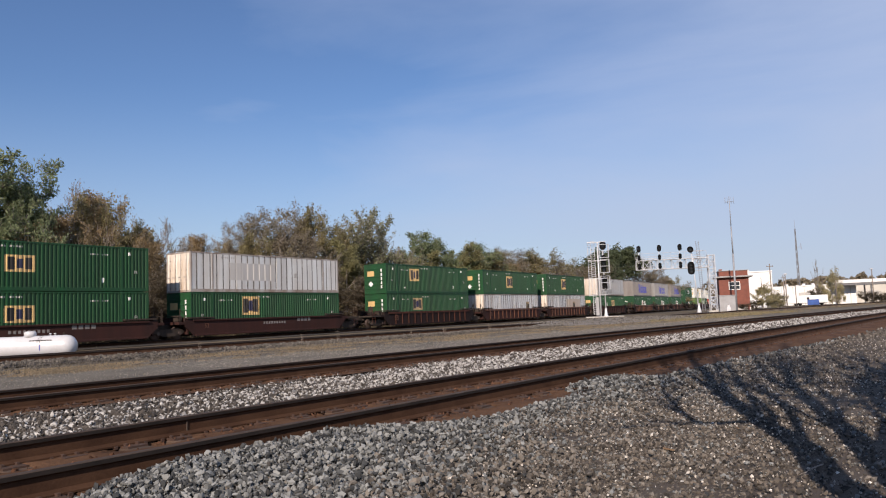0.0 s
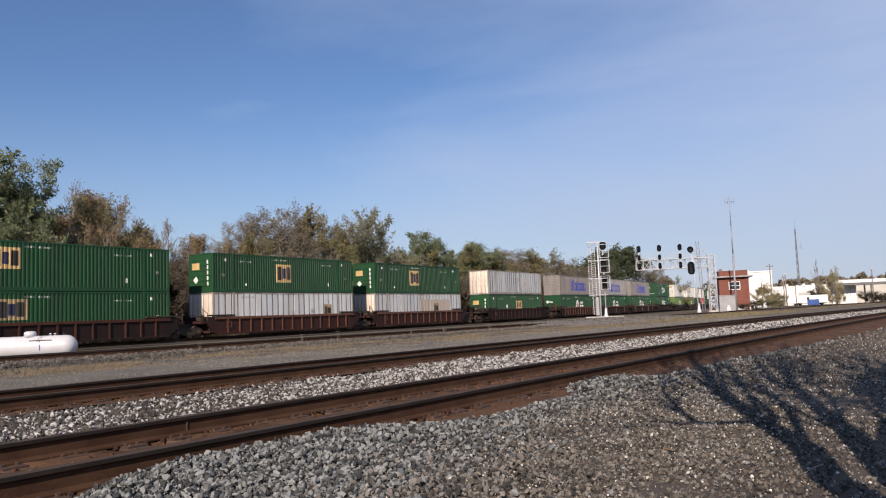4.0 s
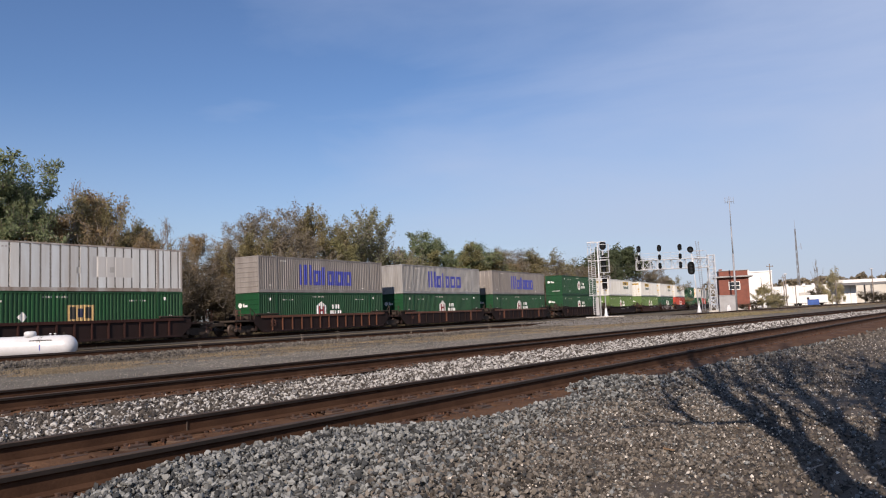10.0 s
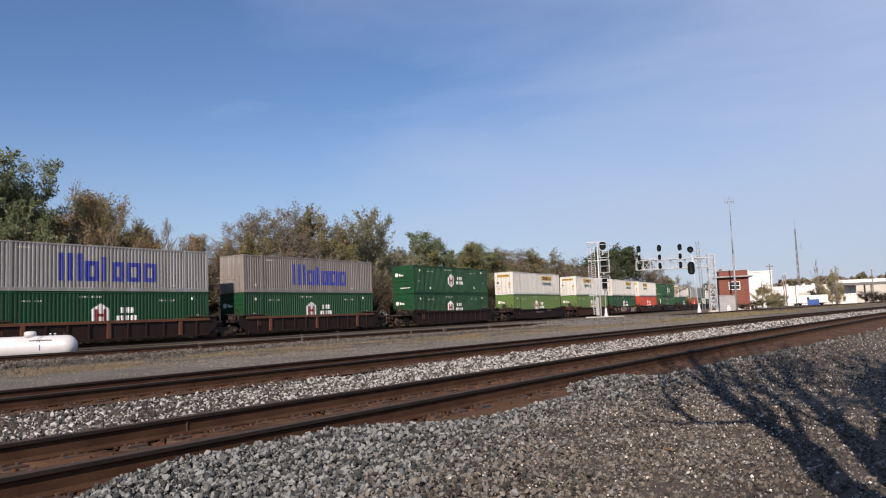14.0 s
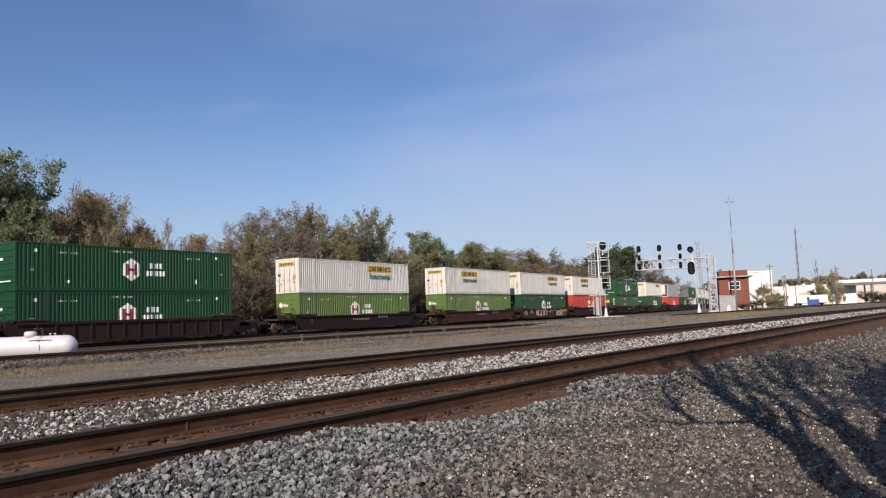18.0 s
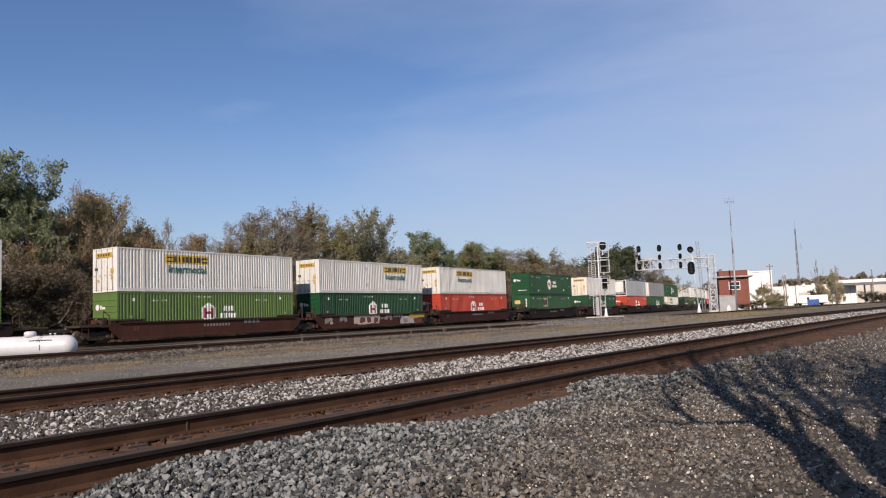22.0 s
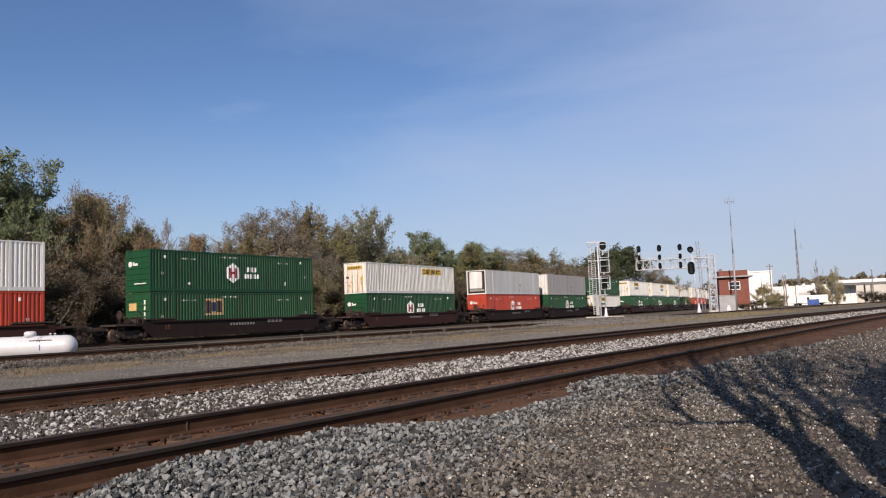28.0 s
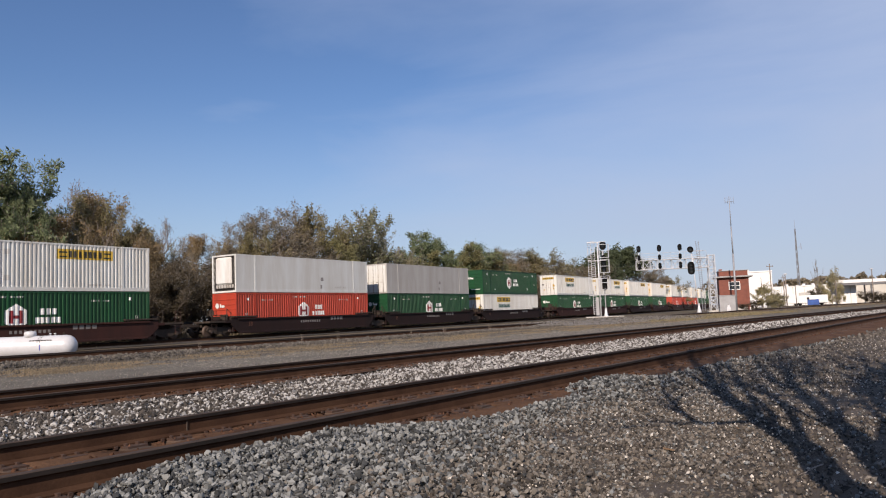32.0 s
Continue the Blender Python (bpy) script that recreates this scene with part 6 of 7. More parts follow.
# ---- propane tank ----
def propane_tank():
    m = pose(-18.8, 34.0, 0.2, 0, 0, 3)
    t = thing("propane_tank", "white horizontal propane tank lying beside the siding", "tank", m=m)
    rad, half = 0.48, 2.07
    prof = [(0.02, -half - 0.42)] + [(rad * math.sin(a), -half - 0.42 * math.cos(a)) for a in (0.3, 0.6, 0.9, 1.2, 1.5708)]
    prof += [(rad * math.sin(a), half + 0.42 * math.cos(a)) for a in (1.5708, 1.2, 0.9, 0.6, 0.3)] + [(0.02, half + 0.42)]
    bm = bmesh.new()
    add_lathe(bm, prof, None, 32, "x")
    body = part("tank_body", bm, M_TANK, t, "white painted cylinder with rounded ends")
    bm = bmesh.new()
    add_lathe(bm, [(0.25, rad - 0.05), (0.25, rad + 0.14), (0.2, rad + 0.2), (0.08, rad + 0.22)], pose(0.48, 0, 0), 20)
    part("dome_lid", bm, M_TANK, t, "white valve dome")
    for x in (1.35, 1.55, 1.95):
        bm = bmesh.new()
        add_lathe(bm, [(0.03, rad - 0.03), (0.03, rad + 0.06), (0.055, rad + 0.065), (0.055, rad + 0.1)], pose(x, 0, 0), 10)
        part("valve", bm, M_ALU if x < 1.9 else M_STEEL, t)
    bm = bmesh.new()
    for k in (0.98, 1.08):
        pts = [(k, -rad * math.sin(a) - 0.006, rad * math.cos(a)) for a in (0.0, 0.25, 0.5, 0.8, 1.1, 1.4)]
        for p, q in zip(pts, pts[1:]):
            add_tube(bm, p, q, 0.008, n=5)
    part("hose", bm, M_STEEL, t, "thin dark hose over the side")
    bm = bmesh.new()
    for i in range(8):
        w = 0.1
        x = 0.62 + i * 0.125
        a = 0.98
        for b0 in (0.0,):
            y0, z0 = -(rad + 0.004) * math.sin(a + b0 * 2), (rad + 0.004) * math.cos(a + b0 * 2)
            add_box(bm, x, x + w, y0 - 0.004, y0 + 0.004, z0 - 0.034, z0 + 0.034)
    part("name_marking", bm, M_INK, t, "dark bars in place of a name")
    bm = bmesh.new()
    add_box(bm, 1.08, 1.12, -rad - 0.008, -rad + 0.02, -0.14, 0.1)
    part("logo_mark", bm, M_BLUE, t, "small blue mark")
    for x in (-1.5, 1.5):
        part("saddle", box(x - 0.1, x + 0.1, -0.36, 0.36, -0.5, -0.34, 0.02), M_CONC, t, "concrete saddle")
    return t


propane_tank()


# ---- signals ----
def signal_head(parent, w, h, m, lamps=1, label="black signal head with hooded lens"):
    """A round-ended target with hoods, facing local -y."""
    bm = bmesh.new()
    n = 10
    ring = [(w / 2 * math.cos(a), h / 2 - w / 2 + w / 2 * math.sin(a)) for a in [math.pi * i / n for i in range(n + 1)]]
    ring += [(w / 2 * math.cos(a), -h / 2 + w / 2 + w / 2 * math.sin(a)) for a in [math.pi + math.pi * i / n for i in range(n + 1)]]
    va = [bm.verts.new((x, -0.03, z)) for x, z in ring]
    vb = [bm.verts.new((x, 0.03, z)) for x, z in ring]
    bm.faces.new(va)
    bm.faces.new(list(reversed(vb)))
    for i in range(len(ring)):
        j = (i + 1) % len(ring)
        bm.faces.new((va[i], vb[i], vb[j], va[j]))
    bmesh.ops.recalc_face_normals(bm, faces=bm.faces[:])
    t = part("signal_head", bm, M_BLACK, parent, label)
    t.matrix_basis = m
    part("lamp_case", box(-w * 0.28, w * 0.28, 0.03, 0.38, -h * 0.38, h * 0.38, 0.03), M_BLACK, t)
    for i in range(lamps):
        z = 0 if lamps == 1 else (h / 2 - w / 2) * (1 - 2 * i / (lamps - 1))
        r = min(0.3, w * 0.3)
        bm = bmesh.new()
        add_lathe(bm, [(r * 0.8, -0.05), (r * 0.8, -0.03)], pose(0, 0, z), 12, "y")
        part("lens", bm, M_LENS, t)
        bm = bmesh.new()
        for k in range(9):
            a0, a1 = math.pi * (-0.15 + 1.3 * k / 9), math.pi * (-0.15 + 1.3 * (k + 1) / 9)
            bm.faces.new([bm.verts.new((r * math.cos(a), y, z + r * math.sin(a))) for a, y in ((a0, -0.03), (a1, -0.03), (a1, -0.5), (a0, -0.5))])
        part("hood", bm, M_BLACK, t)
    return t


def lattice(bm, w, d, z0, z1, pitch, r=0.035, m=None):
    """A four-legged braced column."""
    legs = [(-w / 2, -d / 2), (w / 2, -d / 2), (w / 2, d / 2), (-w / 2, d / 2)]
    f = (lambda p: m @ Vector(p)) if m is not None else Vector
    for x, y in legs:
        add_tube(bm, f((x, y, z0)), f((x, y, z1)), r * 1.5, n=5)
    n = max(1, round((z1 - z0) / pitch))
    for k in range(4):
        (xa, ya), (xb, yb) = legs[k], legs[(k + 1) % 4]
        for i in range(n):
            za, zb = z0 + (z1 - z0) * i / n, z0 + (z1 - z0) * (i + 1) / n
            a, b = ((xa, ya, za), (xb, yb, zb)) if (i + k) % 2 else ((xb, yb, za), (xa, ya, zb))
            add_tube(bm, f(a), f(b), r, n=4)
            add_tube(bm, f((xa, ya, zb)), f((xb, yb, zb)), r, n=4)


def ladder_bm(h0, h1, w=0.42, r=0.022):
    bm = bmesh.new()
    for x in (-w / 2, w / 2):
        add_tube(bm, (x, 0, h0), (x, 0, h1), r, n=5)
    z = h0 + 0.2
    while z < h1:
        add_tube(bm, (-w / 2, 0, z), (w / 2, 0, z), r * 0.8, n=4)
        z += 0.32
    return bm


FACE = -8   # turn of the signal gear towards the tracks


def mast_signal():
    """The silver mast with three heads, ladder and cages."""
    X, Y = 22.55, 112.0
    t = thing("signal_mast", "silver ladder mast carrying black signal heads", "signal mast", m=pose(X, Y, -0.25, 0, 0, FACE))
    part("pole", tube((0.0, 0, 0.0), (0.0, 0, 10.9), 0.13, 0.1, 12), M_ALU, t)
    bm = bmesh.new()
    add_lathe(bm, [(0.34, 0.0), (0.34, 0.08), (0.2, 0.6), (0.15, 1.3)], pose(0.72, 0, 0), 14)
    part("base_casting", bm, M_ALU, t)
    part("head_pole", tube((0.72, 0, 1.2), (0.72, 0, 10.4), 0.09, 0.09, 10), M_ALU, t)
    l = part("ladder", ladder_bm(0.3, 11.1, 0.55, 0.04), M_ALU, t)
    l.matrix_basis = pose(-0.72, 0.15, 0)
    l = part("ladder", ladder_bm(3.0, 11.0, 0.45, 0.035), M_ALU, t)
    l.matrix_basis = pose(-1.2, 0.5, 0)
    part("relay_case", box(-0.68, -0.2, -0.25, 0.25, 0.25, 2.9, 0.03), M_BUNG, t, "silver equipment case on the mast")
    for z in (3.2, 5.6, 8.2, 10.9):
        bm = bmesh.new()
        add_tube(bm, (-1.5, 0.1, z), (1.15, 0.1, z), 0.05, n=5)
        add_tube(bm, (-1.5, -0.6, z), (1.15, -0.6, z), 0.045, n=5)
        for x in (-1.5, -0.5, 0.5, 1.15):
            add_tube(bm, (x, 0.1, z), (x, -0.6, z), 0.025, n=4)
        part("bracket", bm, M_ALU, t)
    for z in (4.0, 6.4, 8.6):
        bm = bmesh.new()
        for dz in (0.0, 0.95, 1.9):
            add_tube(bm, (0.2, -0.7, z + dz), (1.5, -0.7, z + dz), 0.04, n=4)
            add_tube(bm, (1.5, -0.7, z + dz), (1.5, 0.3, z + dz), 0.04, n=4)
        for x, y in ((0.2, -0.7), (1.5, -0.7), (1.5, 0.3)):
            add_tube(bm, (x, y, z), (x, y, z + 1.9), 0.045, n=4)
        part("cage", bm, M_ALU, t, "silver guard rails")
    part("foundation", box(-2.2, 3.2, -1.2, 1.2, -0.2, 0.1, 0.03), M_CONC, t)
    for z, w, h, n in ((10.35, 0.95, 1.25, 1), (7.75, 0.72, 2.5, 3), (5.0, 0.72, 2.3, 3)):
        signal_head(t, w, h, pose(0.75, -0.2, z), n)


def cantilever_signal():
    """Lattice tower and arm reaching over the tracks, with four groups of heads."""
    X, Y = 45.2, 130.0
    base = pose(X, Y, -0.25, 0, 0, -8)
    t = thing("cantilever_signal", "silver lattice cantilever signal structure", "signal bridge", m=base)
    bm = bmesh.new()
    lattice(bm, 1.05, 1.3, 0.2, 9.55, 1.15, 0.05)
    part("tower", bm, M_ALU, t, "silver braced tower")
    bm = bmesh.new()
    arm = pose(-0.55, 0, 8.35) @ Matrix.Rotation(radians(-90), 4, "Y")
    lattice(bm, 1.6, 1.1, 0.0, 11.8, 1.2, 0.05, arm)
    part("arm", bm, M_ALU, t, "silver box truss arm")
    bm = bmesh.new()
    for z in (9.75, 10.3):
        add_tube(bm, (-12.5, -0.6, z), (-0.75, -0.6, z), 0.028, n=4)
    for i in range(11):
        x = -12.5 + i * 1.17
        add_tube(bm, (x, -0.6, 9.4), (x, -0.6, 10.3), 0.025, n=4)
    part("handrail", bm, M_ALU, t)
    part("walkway", box(-12.5, -0.7, -0.62, 0.0, 9.4, 9.45), M_ALU, t)
    part("foundation", box(-1.0, 1.0, -1.0, 1.0, -0.2, 0.22, 0.03), M_CONC, t)
    for i, x in enumerate((-11.9, -8.5, -5.1)):
        part("head_pole", tube((x, -0.5, 7.6), (x, -0.5, 11.6), 0.06, n=8), M_ALU, t)
        for z, w, h in ((11.1, 0.68, 1.15), (9.6, 0.5, 0.95), (8.1, 0.52, 1.1)):
            signal_head(t, w, h, pose(x + 0.05, -0.62, z), 1)


def post_signal():
    """The pole in front of the tower, with a large round head and a tall one."""
    X, Y = 40.9, 124.5
    base = pose(X, Y, -0.25, 0, 0, 10)
    t = thing("signal_post", "white signal pole with two large black heads", "signal mast", m=base)
    part("pole", tube((0, 0, 0), (-0.75, 0, 10.2), 0.11, 0.08, 10), M_ALU, t)
    bm = bmesh.new()
    add_lathe(bm, [(0.38, 0.0), (0.38, 0.08), (0.22, 0.7), (0.13, 1.5)], None, 14)
    part("base_casting", bm, M_ALU, t)
    l = part("ladder", ladder_bm(0.2, 11.6, 0.5, 0.04), M_POLEGREY, t)
    l.matrix_basis = pose(0.95, 0.1, 0, 0, -2.5)
    bm = bmesh.new()
    for z in (6.8, 8.6, 10.0):
        add_tube(bm, (-0.8, 0.0, z), (1.1, 0.0, z), 0.03, n=5)
        add_tube(bm, (-0.2, -0.7, z), (1.1, -0.7, z), 0.025, n=5)
        add_tube(bm, (1.1, -0.7, z), (1.1, 0, z), 0.025, n=5)
        add_tube(bm, (-0.2, -0.7, z), (-0.2, 0, z), 0.025, n=5)
    part("bracket", bm, M_ALU, t)
    signal_head(t, 1.0, 1.05, pose(-1.0, -0.25, 10.2, 0, 0, -20), 1)
    signal_head(t, 1.1, 2.1, pose(-1.05, -0.25, 7.2, 0, 0, -20), 3, "tall black signal head with three hooded lenses")


mast_signal()
cantilever_signal()
post_signal()


def bungalow():
    t = thing("equipment_bungalow", "silver metal signal equipment bungalow", "equipment box", m=pose(46.6, 127.5, -0.27, 0, 0, -18))
    part("body", box(-1.25, 1.25, -1.0, 1.0, 0.1, 2.55, 0.04), M_BUNG, t)
    part("roof", box(-1.35, 1.35, -1.1, 1.1, 2.55, 2.68, 0.03), M_BUNG, t)
    part("door", box(-0.95, -0.1, -1.03, -1.0, 0.25, 2.2, 0.01), M_BUNG, t)
    part("foundation", box(-1.3, 1.3, -1.05, 1.05, -0.1, 0.1), M_CONC, t)
    b = thing("white_cabinet", "small white utility cabinet by the bungalow", "utility box", m=pose(45.3, 123.5, -0.27, 0, 0, -18))
    part("body", box(-0.3, 0.3, -0.25, 0.25, 0.0, 0.75, 0.03), M_TANK, b)
    part("cap", box(-0.18, 0.18, -0.16, 0.16, 0.75, 1.05, 0.04), M_TANK, b)


bungalow()


# ---- tower ----
def sash(parent, x, y, z, w, h, turn=0, panes=2):
    win = part("window", box(-w / 2, w / 2, 0.0, 0.1, -h / 2, h / 2), M_GLASS, parent)
    win.matrix_basis = pose(x, y, z, 0, 0, turn)
    for a, b, c, d in ((-w / 2 - 0.12, -w / 2, -h / 2 - 0.12, h / 2 + 0.12), (w / 2, w / 2 + 0.12, -h / 2 - 0.12, h / 2 + 0.12),
                       (-w / 2, w / 2, h / 2, h / 2 + 0.12), (-w / 2, w / 2, -h / 2 - 0.14, -h / 2)):
        part("frame", box(a, b, -0.05, 0.1, c, d), M_WALLWHITE, win)
    for i in range(1, panes):
        x0 = -w / 2 + w * i / panes
        part("mullion", box(x0 - 0.05, x0 + 0.05, -0.04, 0.08, -h / 2, h / 2), M_WALLWHITE, win)
    part("meeting_rail", box(-w / 2, w / 2, -0.03, 0.07, -0.04, 0.04), M_WALLWHITE, win)


def brick_tower():
    t = thing("interlocking_tower", "two-storey red brick railway tower with grey eaves", "tower", m=pose(57.15, 152.8, -0.27, 0, 0, -16))
    w, d, h = 5.5, 5.6, 6.35
    for n, a in (("wall", (-w / 2, w / 2, -d / 2, -d / 2 + 0.3, 0, h)), ("wall", (-w / 2, w / 2, d / 2 - 0.3, d / 2, 0, h)),
                 ("wall", (-w / 2, -w / 2 + 0.3, -d / 2 + 0.3, d / 2 - 0.3, 0, h)), ("wall", (w / 2 - 0.3, w / 2, -d / 2 + 0.3, d / 2 - 0.3, 0, h))):
        part(n, box(*a), M_MORTAR, t)
    part("eave", box(-w / 2 - 0.75, w / 2 + 0.75, -d / 2 - 0.75, d / 2 + 0.75, h, h + 0.28, 0.05), M_ROOFGREY, t, "wide grey overhanging eave")
    part("parapet", box(-w / 2 + 0.1, w / 2 - 0.1, -d / 2 + 0.1, d / 2 - 0.1, h + 0.28, h + 1.3, 0.03), M_MORTAR, t, "brick parapet above the eave")
    part("coping", box(-w / 2 - 0.02, w / 2 + 0.02, -d / 2 - 0.02, d / 2 + 0.02, h + 1.3, h + 1.42, 0.02), M_ROOFGREY, t)
    part("chimney", box(-w / 2 + 0.3, -w / 2 + 0.9, -0.5, 0.1, h + 1.42, h + 1.8, 0.02), M_MORTAR, t)
    sash(t, 0.1, -d / 2 - 0.02, 4.75, 1.85, 1.35)
    sash(t, w / 2 + 0.02, 0.0, 4.75, 1.6, 1.35, 90)
    part("pilaster", box(w / 2 - 0.55, w / 2 - 0.15, -d / 2 - 0.09, -d / 2 - 0.002, 0, h), M_MORTAR, t)
    part("plinth", box(-w / 2 - 0.06, w / 2 + 0.06, -d / 2 - 0.06, d / 2 + 0.06, 0, 0.5), M_CONC, t)


brick_tower()


def antenna_mast():
    t = thing("antenna_mast", "tall thin grey radio mast beside the tower", "mast", m=pose(53.75, 142.5, -0.27))
    z = 0.0
    for r, top in ((0.2, 10.5), (0.13, 15.5), (0.08, 21.2)):
        part("section", tube((0, 0, z), (0, 0, top), r, r * 0.85, 10), M_POLEGREY, t)
        z = top
    part("crossbar", tube((-0.8, 0, 20.2), (0.8, 0, 20.2), 0.05, n=6), M_POLEGREY, t)
    for x in (-0.8, -0.35, 0.35, 0.8):
        part("dipole", tube((x, 0, 19.9), (x, 0, 21.1), 0.035, n=6), M_POLEGREY, t)


antenna_mast()


def far_mast():
    t = thing("lattice_mast", "tall dark tapered communications mast", "mast", m=pose(120.6, 262.0, -0.27))
    bm = bmesh.new()
    for i in range(10):
        z0, z1 = 2.6 * i, 2.6 * (i + 1)
        w0, w1 = 1.1 - 0.08 * i, 1.1 - 0.08 * (i + 1)
        q0 = [(w0 * 0.5 * math.cos(a), w0 * 0.5 * math.sin(a), z0) for a in (0.3, 2.39, 4.49)]
        q1 = [(w1 * 0.5 * math.cos(a), w1 * 0.5 * math.sin(a), z1) for a in (0.3, 2.39, 4.49)]
        for k in range(3):
            add_tube(bm, q0[k], q1[k], 0.08, n=4)
            add_tube(bm, q0[k], q1[(k + 1) % 3], 0.045, n=4)
            add_tube(bm, q1[k], q0[(k + 1) % 3], 0.045, n=4)
    part("lattice", bm, M_DARKROOF, t)
    part("whip", tube((0, 0, 26), (0, 0, 29), 0.05, n=5), M_POLEGREY, t)
    bm = bmesh.new()
    add_tube(bm, (0, 0, 19.5), (1.6, 0, 19.8), 0.06, n=5)
    add_tube(bm, (1.6, 0, 18.8), (1.6, 0, 21.0), 0.09, n=5)
    part("antenna", bm, M_POLEGREY, t)


far_mast()


# ---- buildings across the yard ----
def building(name, label, x, y, turn, w, d, h, wall_m, roof_m, extra=None):
    t = thing(name, label, "building", m=pose(x, y, -0.27, 0, 0, turn))
    for a in ((-w / 2, w / 2, -d / 2, -d / 2 + 0.3, 0, h), (-w / 2, w / 2, d / 2 - 0.3, d / 2, 0, h),
              (-w / 2, -w / 2 + 0.3, -d / 2 + 0.3, d / 2 - 0.3, 0, h), (w / 2 - 0.3, w / 2, -d / 2 + 0.3, d / 2 - 0.3, 0, h)):
        part("wall", box(*a), wall_m, t)
    part("roof", box(-w / 2 - 0.15, w / 2 + 0.15, -d / 2 - 0.15, d / 2 + 0.15, h, h + 0.3, 0.04), roof_m, t)
    if extra:
        extra(t, w, d, h)
    return t


def block_extra(t, w, d, h):
    part("vent", box(-w / 2 + 0.3, -w / 2 + 1.0, -d / 2 + 0.3, -d / 2 + 1.2, h + 0.3, h + 0.8, 0.05), M_ALU, t)
    for i in range(5):
        x = -w / 2 + w * (i + 0.5) / 5
        part("wall_rib", box(x - 0.05, x + 0.05, -d / 2 - 0.06, -d / 2 - 0.002, 0, h), M_WALLWHITE, t)


def shed_extra(t, w, d, h):
    for i in range(9):
        x = -w / 2 + w * (i + 0.5) / 9
        part("wall_rib", box(x - 0.08, x + 0.08, -d / 2 - 0.08, -d / 2 - 0.002, 0, h), M_WALLCREAM, t)
    for i in range(3):
        x = -w / 2 + 6 + i * 9
        part("dock_door", box(x - 1.7, x + 1.7, -d / 2 - 0.05, -d / 2 - 0.004, 0.6, 4.0), M_GREYW, t)
    for i in range(4):
        x = -w / 2 + 3 + i * 8
        part("roof_vent", box(x - 0.5, x + 0.5, -1, 0, h + 0.3, h + 1.0, 0.1), M_ALU, t)


building("white_block", "tall plain white flat-roofed block", 80.4, 197.0, -22, 6.2, 8.0, 8.9, M_WALLWHITE, M_WALLWHITE, block_extra)
building("long_shed", "long low white warehouse with pale roof edge", 116.0, 252.0, -14, 30.0, 14.0, 5.9, M_WALLWHITE, M_WALLWHITE, shed_extra)
building("cream_warehouse", "low cream warehouse beyond the yard", 152.0, 272.0, -20, 52.0, 16.0, 6.6, M_WALLCREAM, M_WALLWHITE, shed_extra)


def canopy():
    """The broad flat canopy on posts in front of the warehouse."""
    t = thing("loading_canopy", "flat white-edged canopy on dark steel posts", "canopy", m=pose(135.0, 240.0, -0.27, 0, 0, -12))
    part("fascia", box(-14, 16, -4, 4, 6.3, 7.3, 0.05), M_WALLWHITE, t)
    part("soffit", box(-13.8, 15.8, -3.8, 3.8, 5.6, 6.3), M_DARKROOF, t)
    for x in (-12.5, -3, 6.5, 15):
        for y in (-3.2, 3.2):
            part("post", box(x - 0.2, x + 0.2, y - 0.2, y + 0.2, 0, 5.7), M_DARKROOF, t)


canopy()


def box_truck():
    t = thing("box_truck", "white box trailer parked with a blue dumpster", "truck", m=pose(98.0, 208.0, -0.27, 0, 0, -24))
    part("body", box(-2.6, 4.6, -1.25, 1.25, 0.7, 2.75, 0.05), M_WALLWHITE, t)
    part("cab", box(-5.4, -2.75, -1.2, 1.2, 0.6, 3.15, 0.12), M_WALLWHITE, t)
    part("chassis", box(-4.9, 4.4, -0.5, 0.5, 0.6, 0.9), M_STEEL, t)
    for x in (-3.2, -2.2, 3.0):
        for y in (-1.0, 1.0):
            bm = bmesh.new()
            add_lathe(bm, [(0.15, -0.14), (0.48, -0.14), (0.5, 0.0), (0.48, 0.14), (0.15, 0.14)], pose(x, y, 0.5), 16, "y")
            part("wheel", bm, M_BLACK, t)
    d = thing("dumpster", "blue steel dumpster in front of the trailer", "dumpster", m=pose(97.0, 203.5, -0.27, 0, 0, -24))
    part("body", box(-1.4, 1.4, -0.9, 0.9, 0.15, 1.5, 0.06), M_BLUEP, d)
    part("lid", box(-1.45, 1.45, -0.95, 0.95, 1.5, 1.6, 0.03), M_BLUEP, d)
    part("rack", box(-1.45, -0.9, -0.9, 0.9, 1.6, 2.2, 0.05), M_STEEL, d)


box_truck()


def pole(x, y, h, r=0.14, arm=0.0, lamp=False, lean=0.0, label="grey wooden utility pole", m=None):
    t = thing("utility_pole", label, "pole", "utility poles", m=pose(x, y, -0.3, 0, lean))
    part("shaft", tube((0, 0, 0), (0, 0, h), r, r * 0.75, 8), m or M_WOOD, t)
    if arm:
        part("crossarm", box(-arm / 2, arm / 2, -0.06, 0.06, h - 0.7, h - 0.55), M_WOOD, t)
        for k in (-0.45, 0.0, 0.45):
            part("insulator", tube((k * arm, 0, h - 0.55), (k * arm, 0, h - 0.35), 0.05, n=6), M_POLEGREY, t)
    if lamp:
        part("lamp_head", box(-0.45, 0.45, -0.2, 0.2, h, h + 0.25, 0.05), M_ALU, t)


pole(75.4, 178.0, 10.2, 0.15, 1.6)
pole(82.8, 182.0, 5.2, 0.12)
pole(83.6, 190.0, 7.8, 0.14, 1.0)
pole(87.2, 197.0, 8.2, 0.16, 0, True)
pole(122.2, 220.0, 9.6, 0.16, 0, True)
pole(65.8, 160.0, 6.5, 0.09)
pole(99.0, 195.0, 6.0, 0.1)
pole(-22.35, 56.0, 4.6, 0.085, 0, False, -8.0, "pale grey leaning post in the scrub", M_CONC)


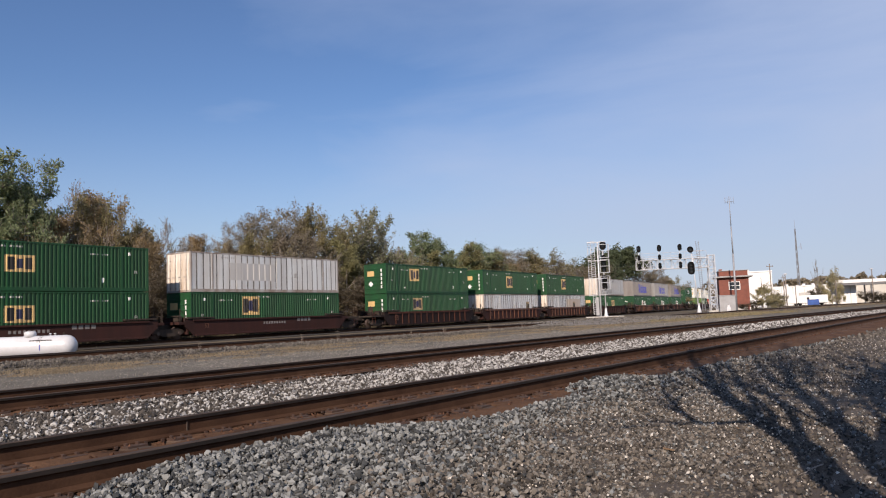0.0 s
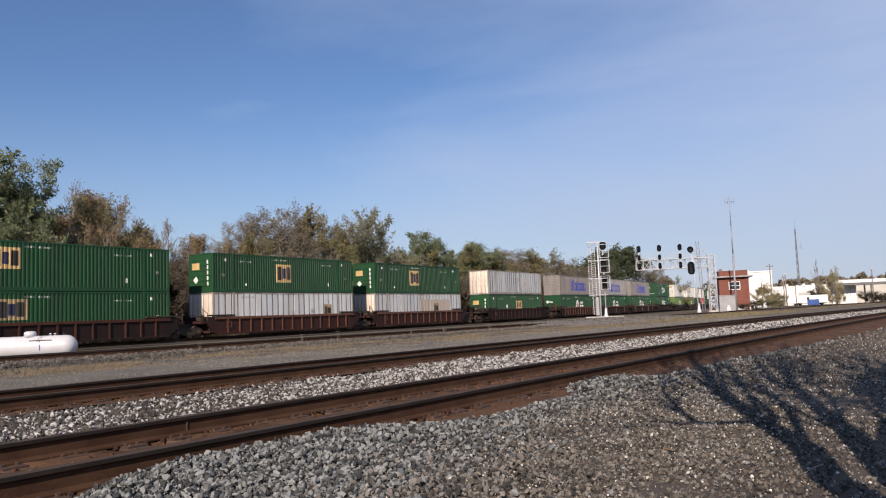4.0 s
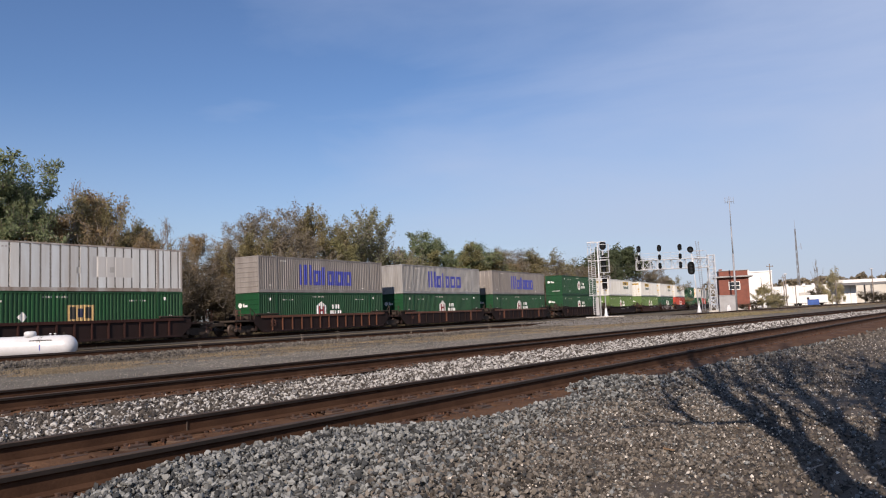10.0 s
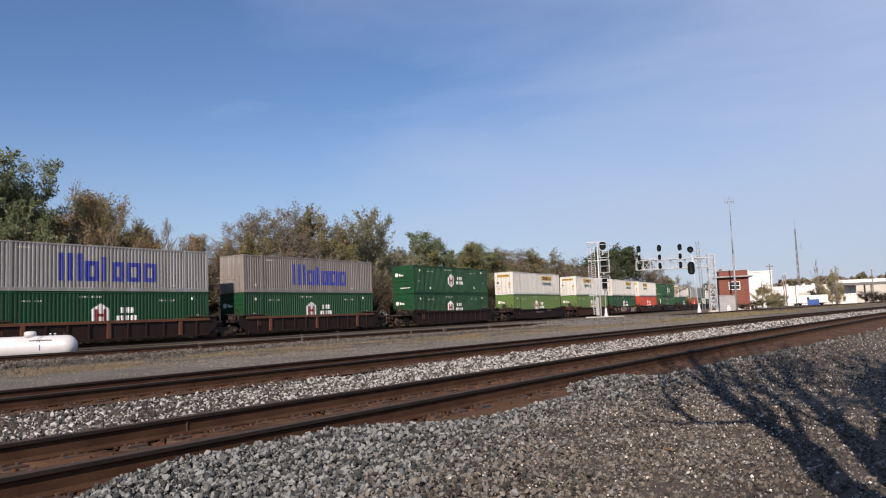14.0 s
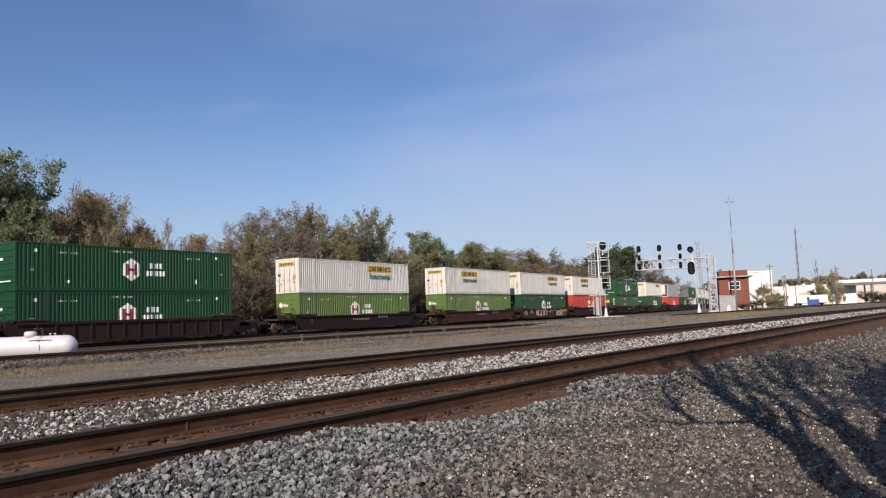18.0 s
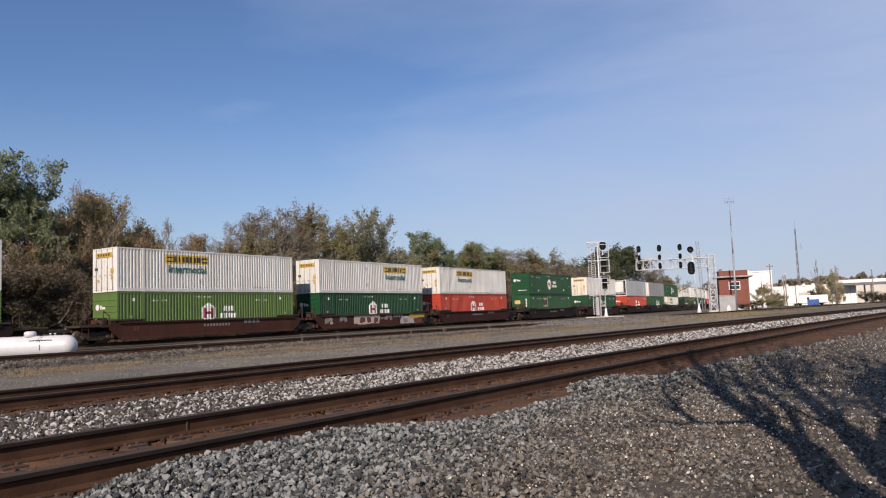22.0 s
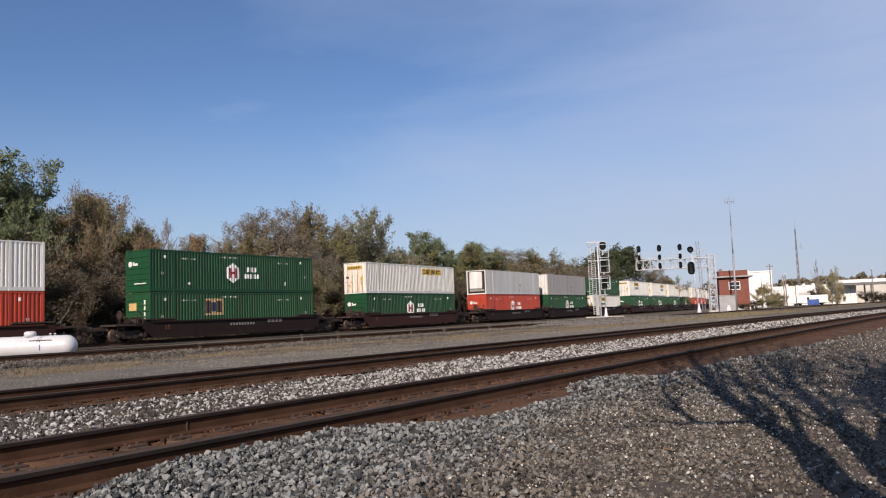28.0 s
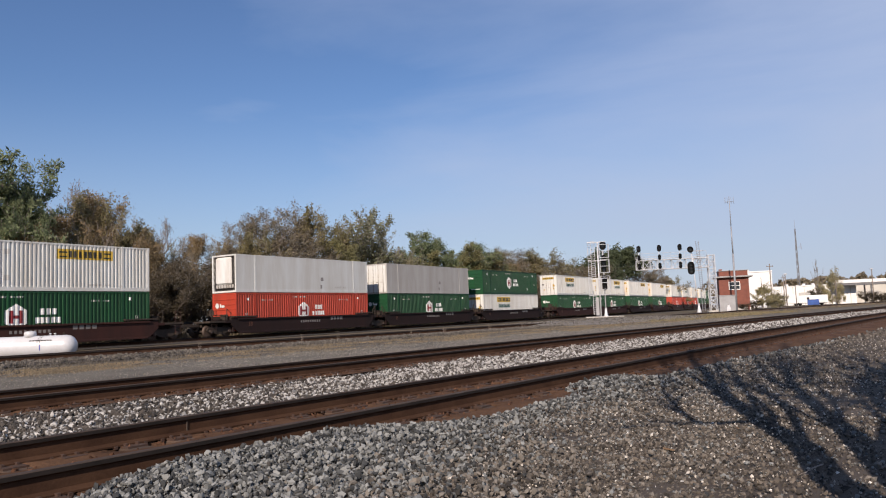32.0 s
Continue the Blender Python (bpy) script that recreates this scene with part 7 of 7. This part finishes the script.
# ---- small litter on the shoulder ----
def litter():
    g = np.random.default_rng(31)
    n = 150
    c = []
    for i in range(n):
        s_, o_ = g.uniform(2.0, 16.0), g.uniform(-5.0, 3.9)
        x, y, _ = main_path(s_, o_)
        c.append((x, y, shoulder_z(s_, o_) + 0.025))
    c = np.array(c)
    s_ = g.uniform(0.012, 0.03, n)[:, None]
    u = g.normal(size=(n, 3)) * (1, 1, 0.35) * s_
    w = g.normal(size=(n, 3)) * (1, 1, 0.35) * s_ * 0.7
    v = np.stack([c - u, c + w, c + u, c - w], 1).reshape(-1, 3)
    tagged(np_mesh("fallen_leaves", v, np.arange(4 * n).reshape(-1, 4), M_LEAF_LITTER), "curled tan and orange fallen leaves", "leaves", kind="stuff")
    for k in range(9):
        s_, o_ = g.uniform(3.0, 11.0), g.uniform(-2.5, 3.4)
        x, y, _ = main_path(s_, o_)
        t = thing("twig", "thin dry grey twig lying on the gravel", "twig", "twigs on the shoulder", m=pose(x, y, shoulder_z(s_, o_) + 0.02, 0, 0, g.uniform(0, 360)))
        bm = bmesh.new()
        a = Vector((0, 0, 0))
        for i in range(4):
            b = a + Vector((g.uniform(0.08, 0.16), g.uniform(-0.04, 0.04), g.uniform(-0.006, 0.012)))
            add_tube(bm, a, b, 0.006 - 0.001 * i, 0.005 - 0.001 * i, 5, False)
            if i == 1:
                add_tube(bm, b, b + Vector((0.09, 0.07, 0.01)), 0.003, 0.002, 4, False)
            a = b
        part("stem", bm, M_BARK, t)


litter()


def weed(x, y, h, seed):
    g = random.Random(seed)
    t = thing("weed", "dry brown weed stalk beside the siding", "weed", "weeds by the siding", m=pose(x, y, -0.24))
    for k in range(g.randint(2, 4)):
        bm = bmesh.new()
        a = Vector((g.uniform(-0.06, 0.06), g.uniform(-0.06, 0.06), 0))
        d = Vector((g.gauss(0, 0.16), g.gauss(0, 0.1), 1))
        for i in range(4):
            b = a + d * h / 4 * g.uniform(0.8, 1.1)
            add_tube(bm, a, b, 0.008 - 0.0015 * i, 0.0065 - 0.0015 * i, 5, False)
            for q in (-1, 1):
                add_tube(bm, b, b + Vector((q * g.uniform(0.05, 0.14), g.uniform(-0.05, 0.05), g.uniform(0.03, 0.12))) * 0.6, 0.004, 0.006, 4, False)
            a, d = b, d + Vector((g.gauss(0, 0.1), 0, 0))
        part("stalk", bm, M_WOOD, t)


for i, s_ in enumerate((-3.0, 6.5, 12.0, 15.5, 21.0, 23.5, 30.0, 33.5)):
    x_, y_, _h = siding_at(s_, -1.6 - 0.5 * (i % 3))
    weed(x_, y_, 0.28 + 0.08 * (i % 4), i)


# ---- what moves ----
def motions():
    times = [2.0 * i for i in range(17)]
    for front, car, low, up in TRAIN:
        rows_car, rows_low, rows_up = [], [], []
        for t in times:
            s = front - gone(t)
            x0, y0, _ = train_at(s)
            x1, y1, _ = train_at(s + LEN)
            turn = math.degrees(math.atan2(y1 - y0, x1 - x0))
            rows_car.append((t, pose((x0 + x1) / 2, (y0 + y1) / 2, CAR_Z, 0, 0, turn)))
            rows_low.append((t, pose(x0, y0, CAR_Z + WELL_FLOOR, 0, 0, turn)))
            rows_up.append((t, pose(x0, y0, CAR_Z + WELL_FLOOR + HGT + 0.035, 0, 0, turn)))
        walk(car, rows_car)
        walk(low, rows_low)
        walk(up, rows_up)
    # the tree row leans a little in the wind
    sway = random.Random(4)
    for one, leafy in SWAYING:
        place, turn, size = one.matrix_basis.decompose()
        a, b = sway.uniform(0, 6.28), sway.uniform(0, 6.28)
        rows = []
        for i in range(33):
            t = float(i)
            gust = math.exp(-((t - 20.5) / 3.6) ** 2) * (1.5 if leafy else 0.7)
            lean = radians(0.22 * math.sin(1.9 * t + a) + gust)
            nod = radians(0.2 * math.sin(1.5 * t + b))
            rows.append((t, Matrix.Translation(place) @ Euler((nod, lean, 0)).to_matrix().to_4x4() @ turn.to_matrix().to_4x4()))
        walk(one, rows)


motions()
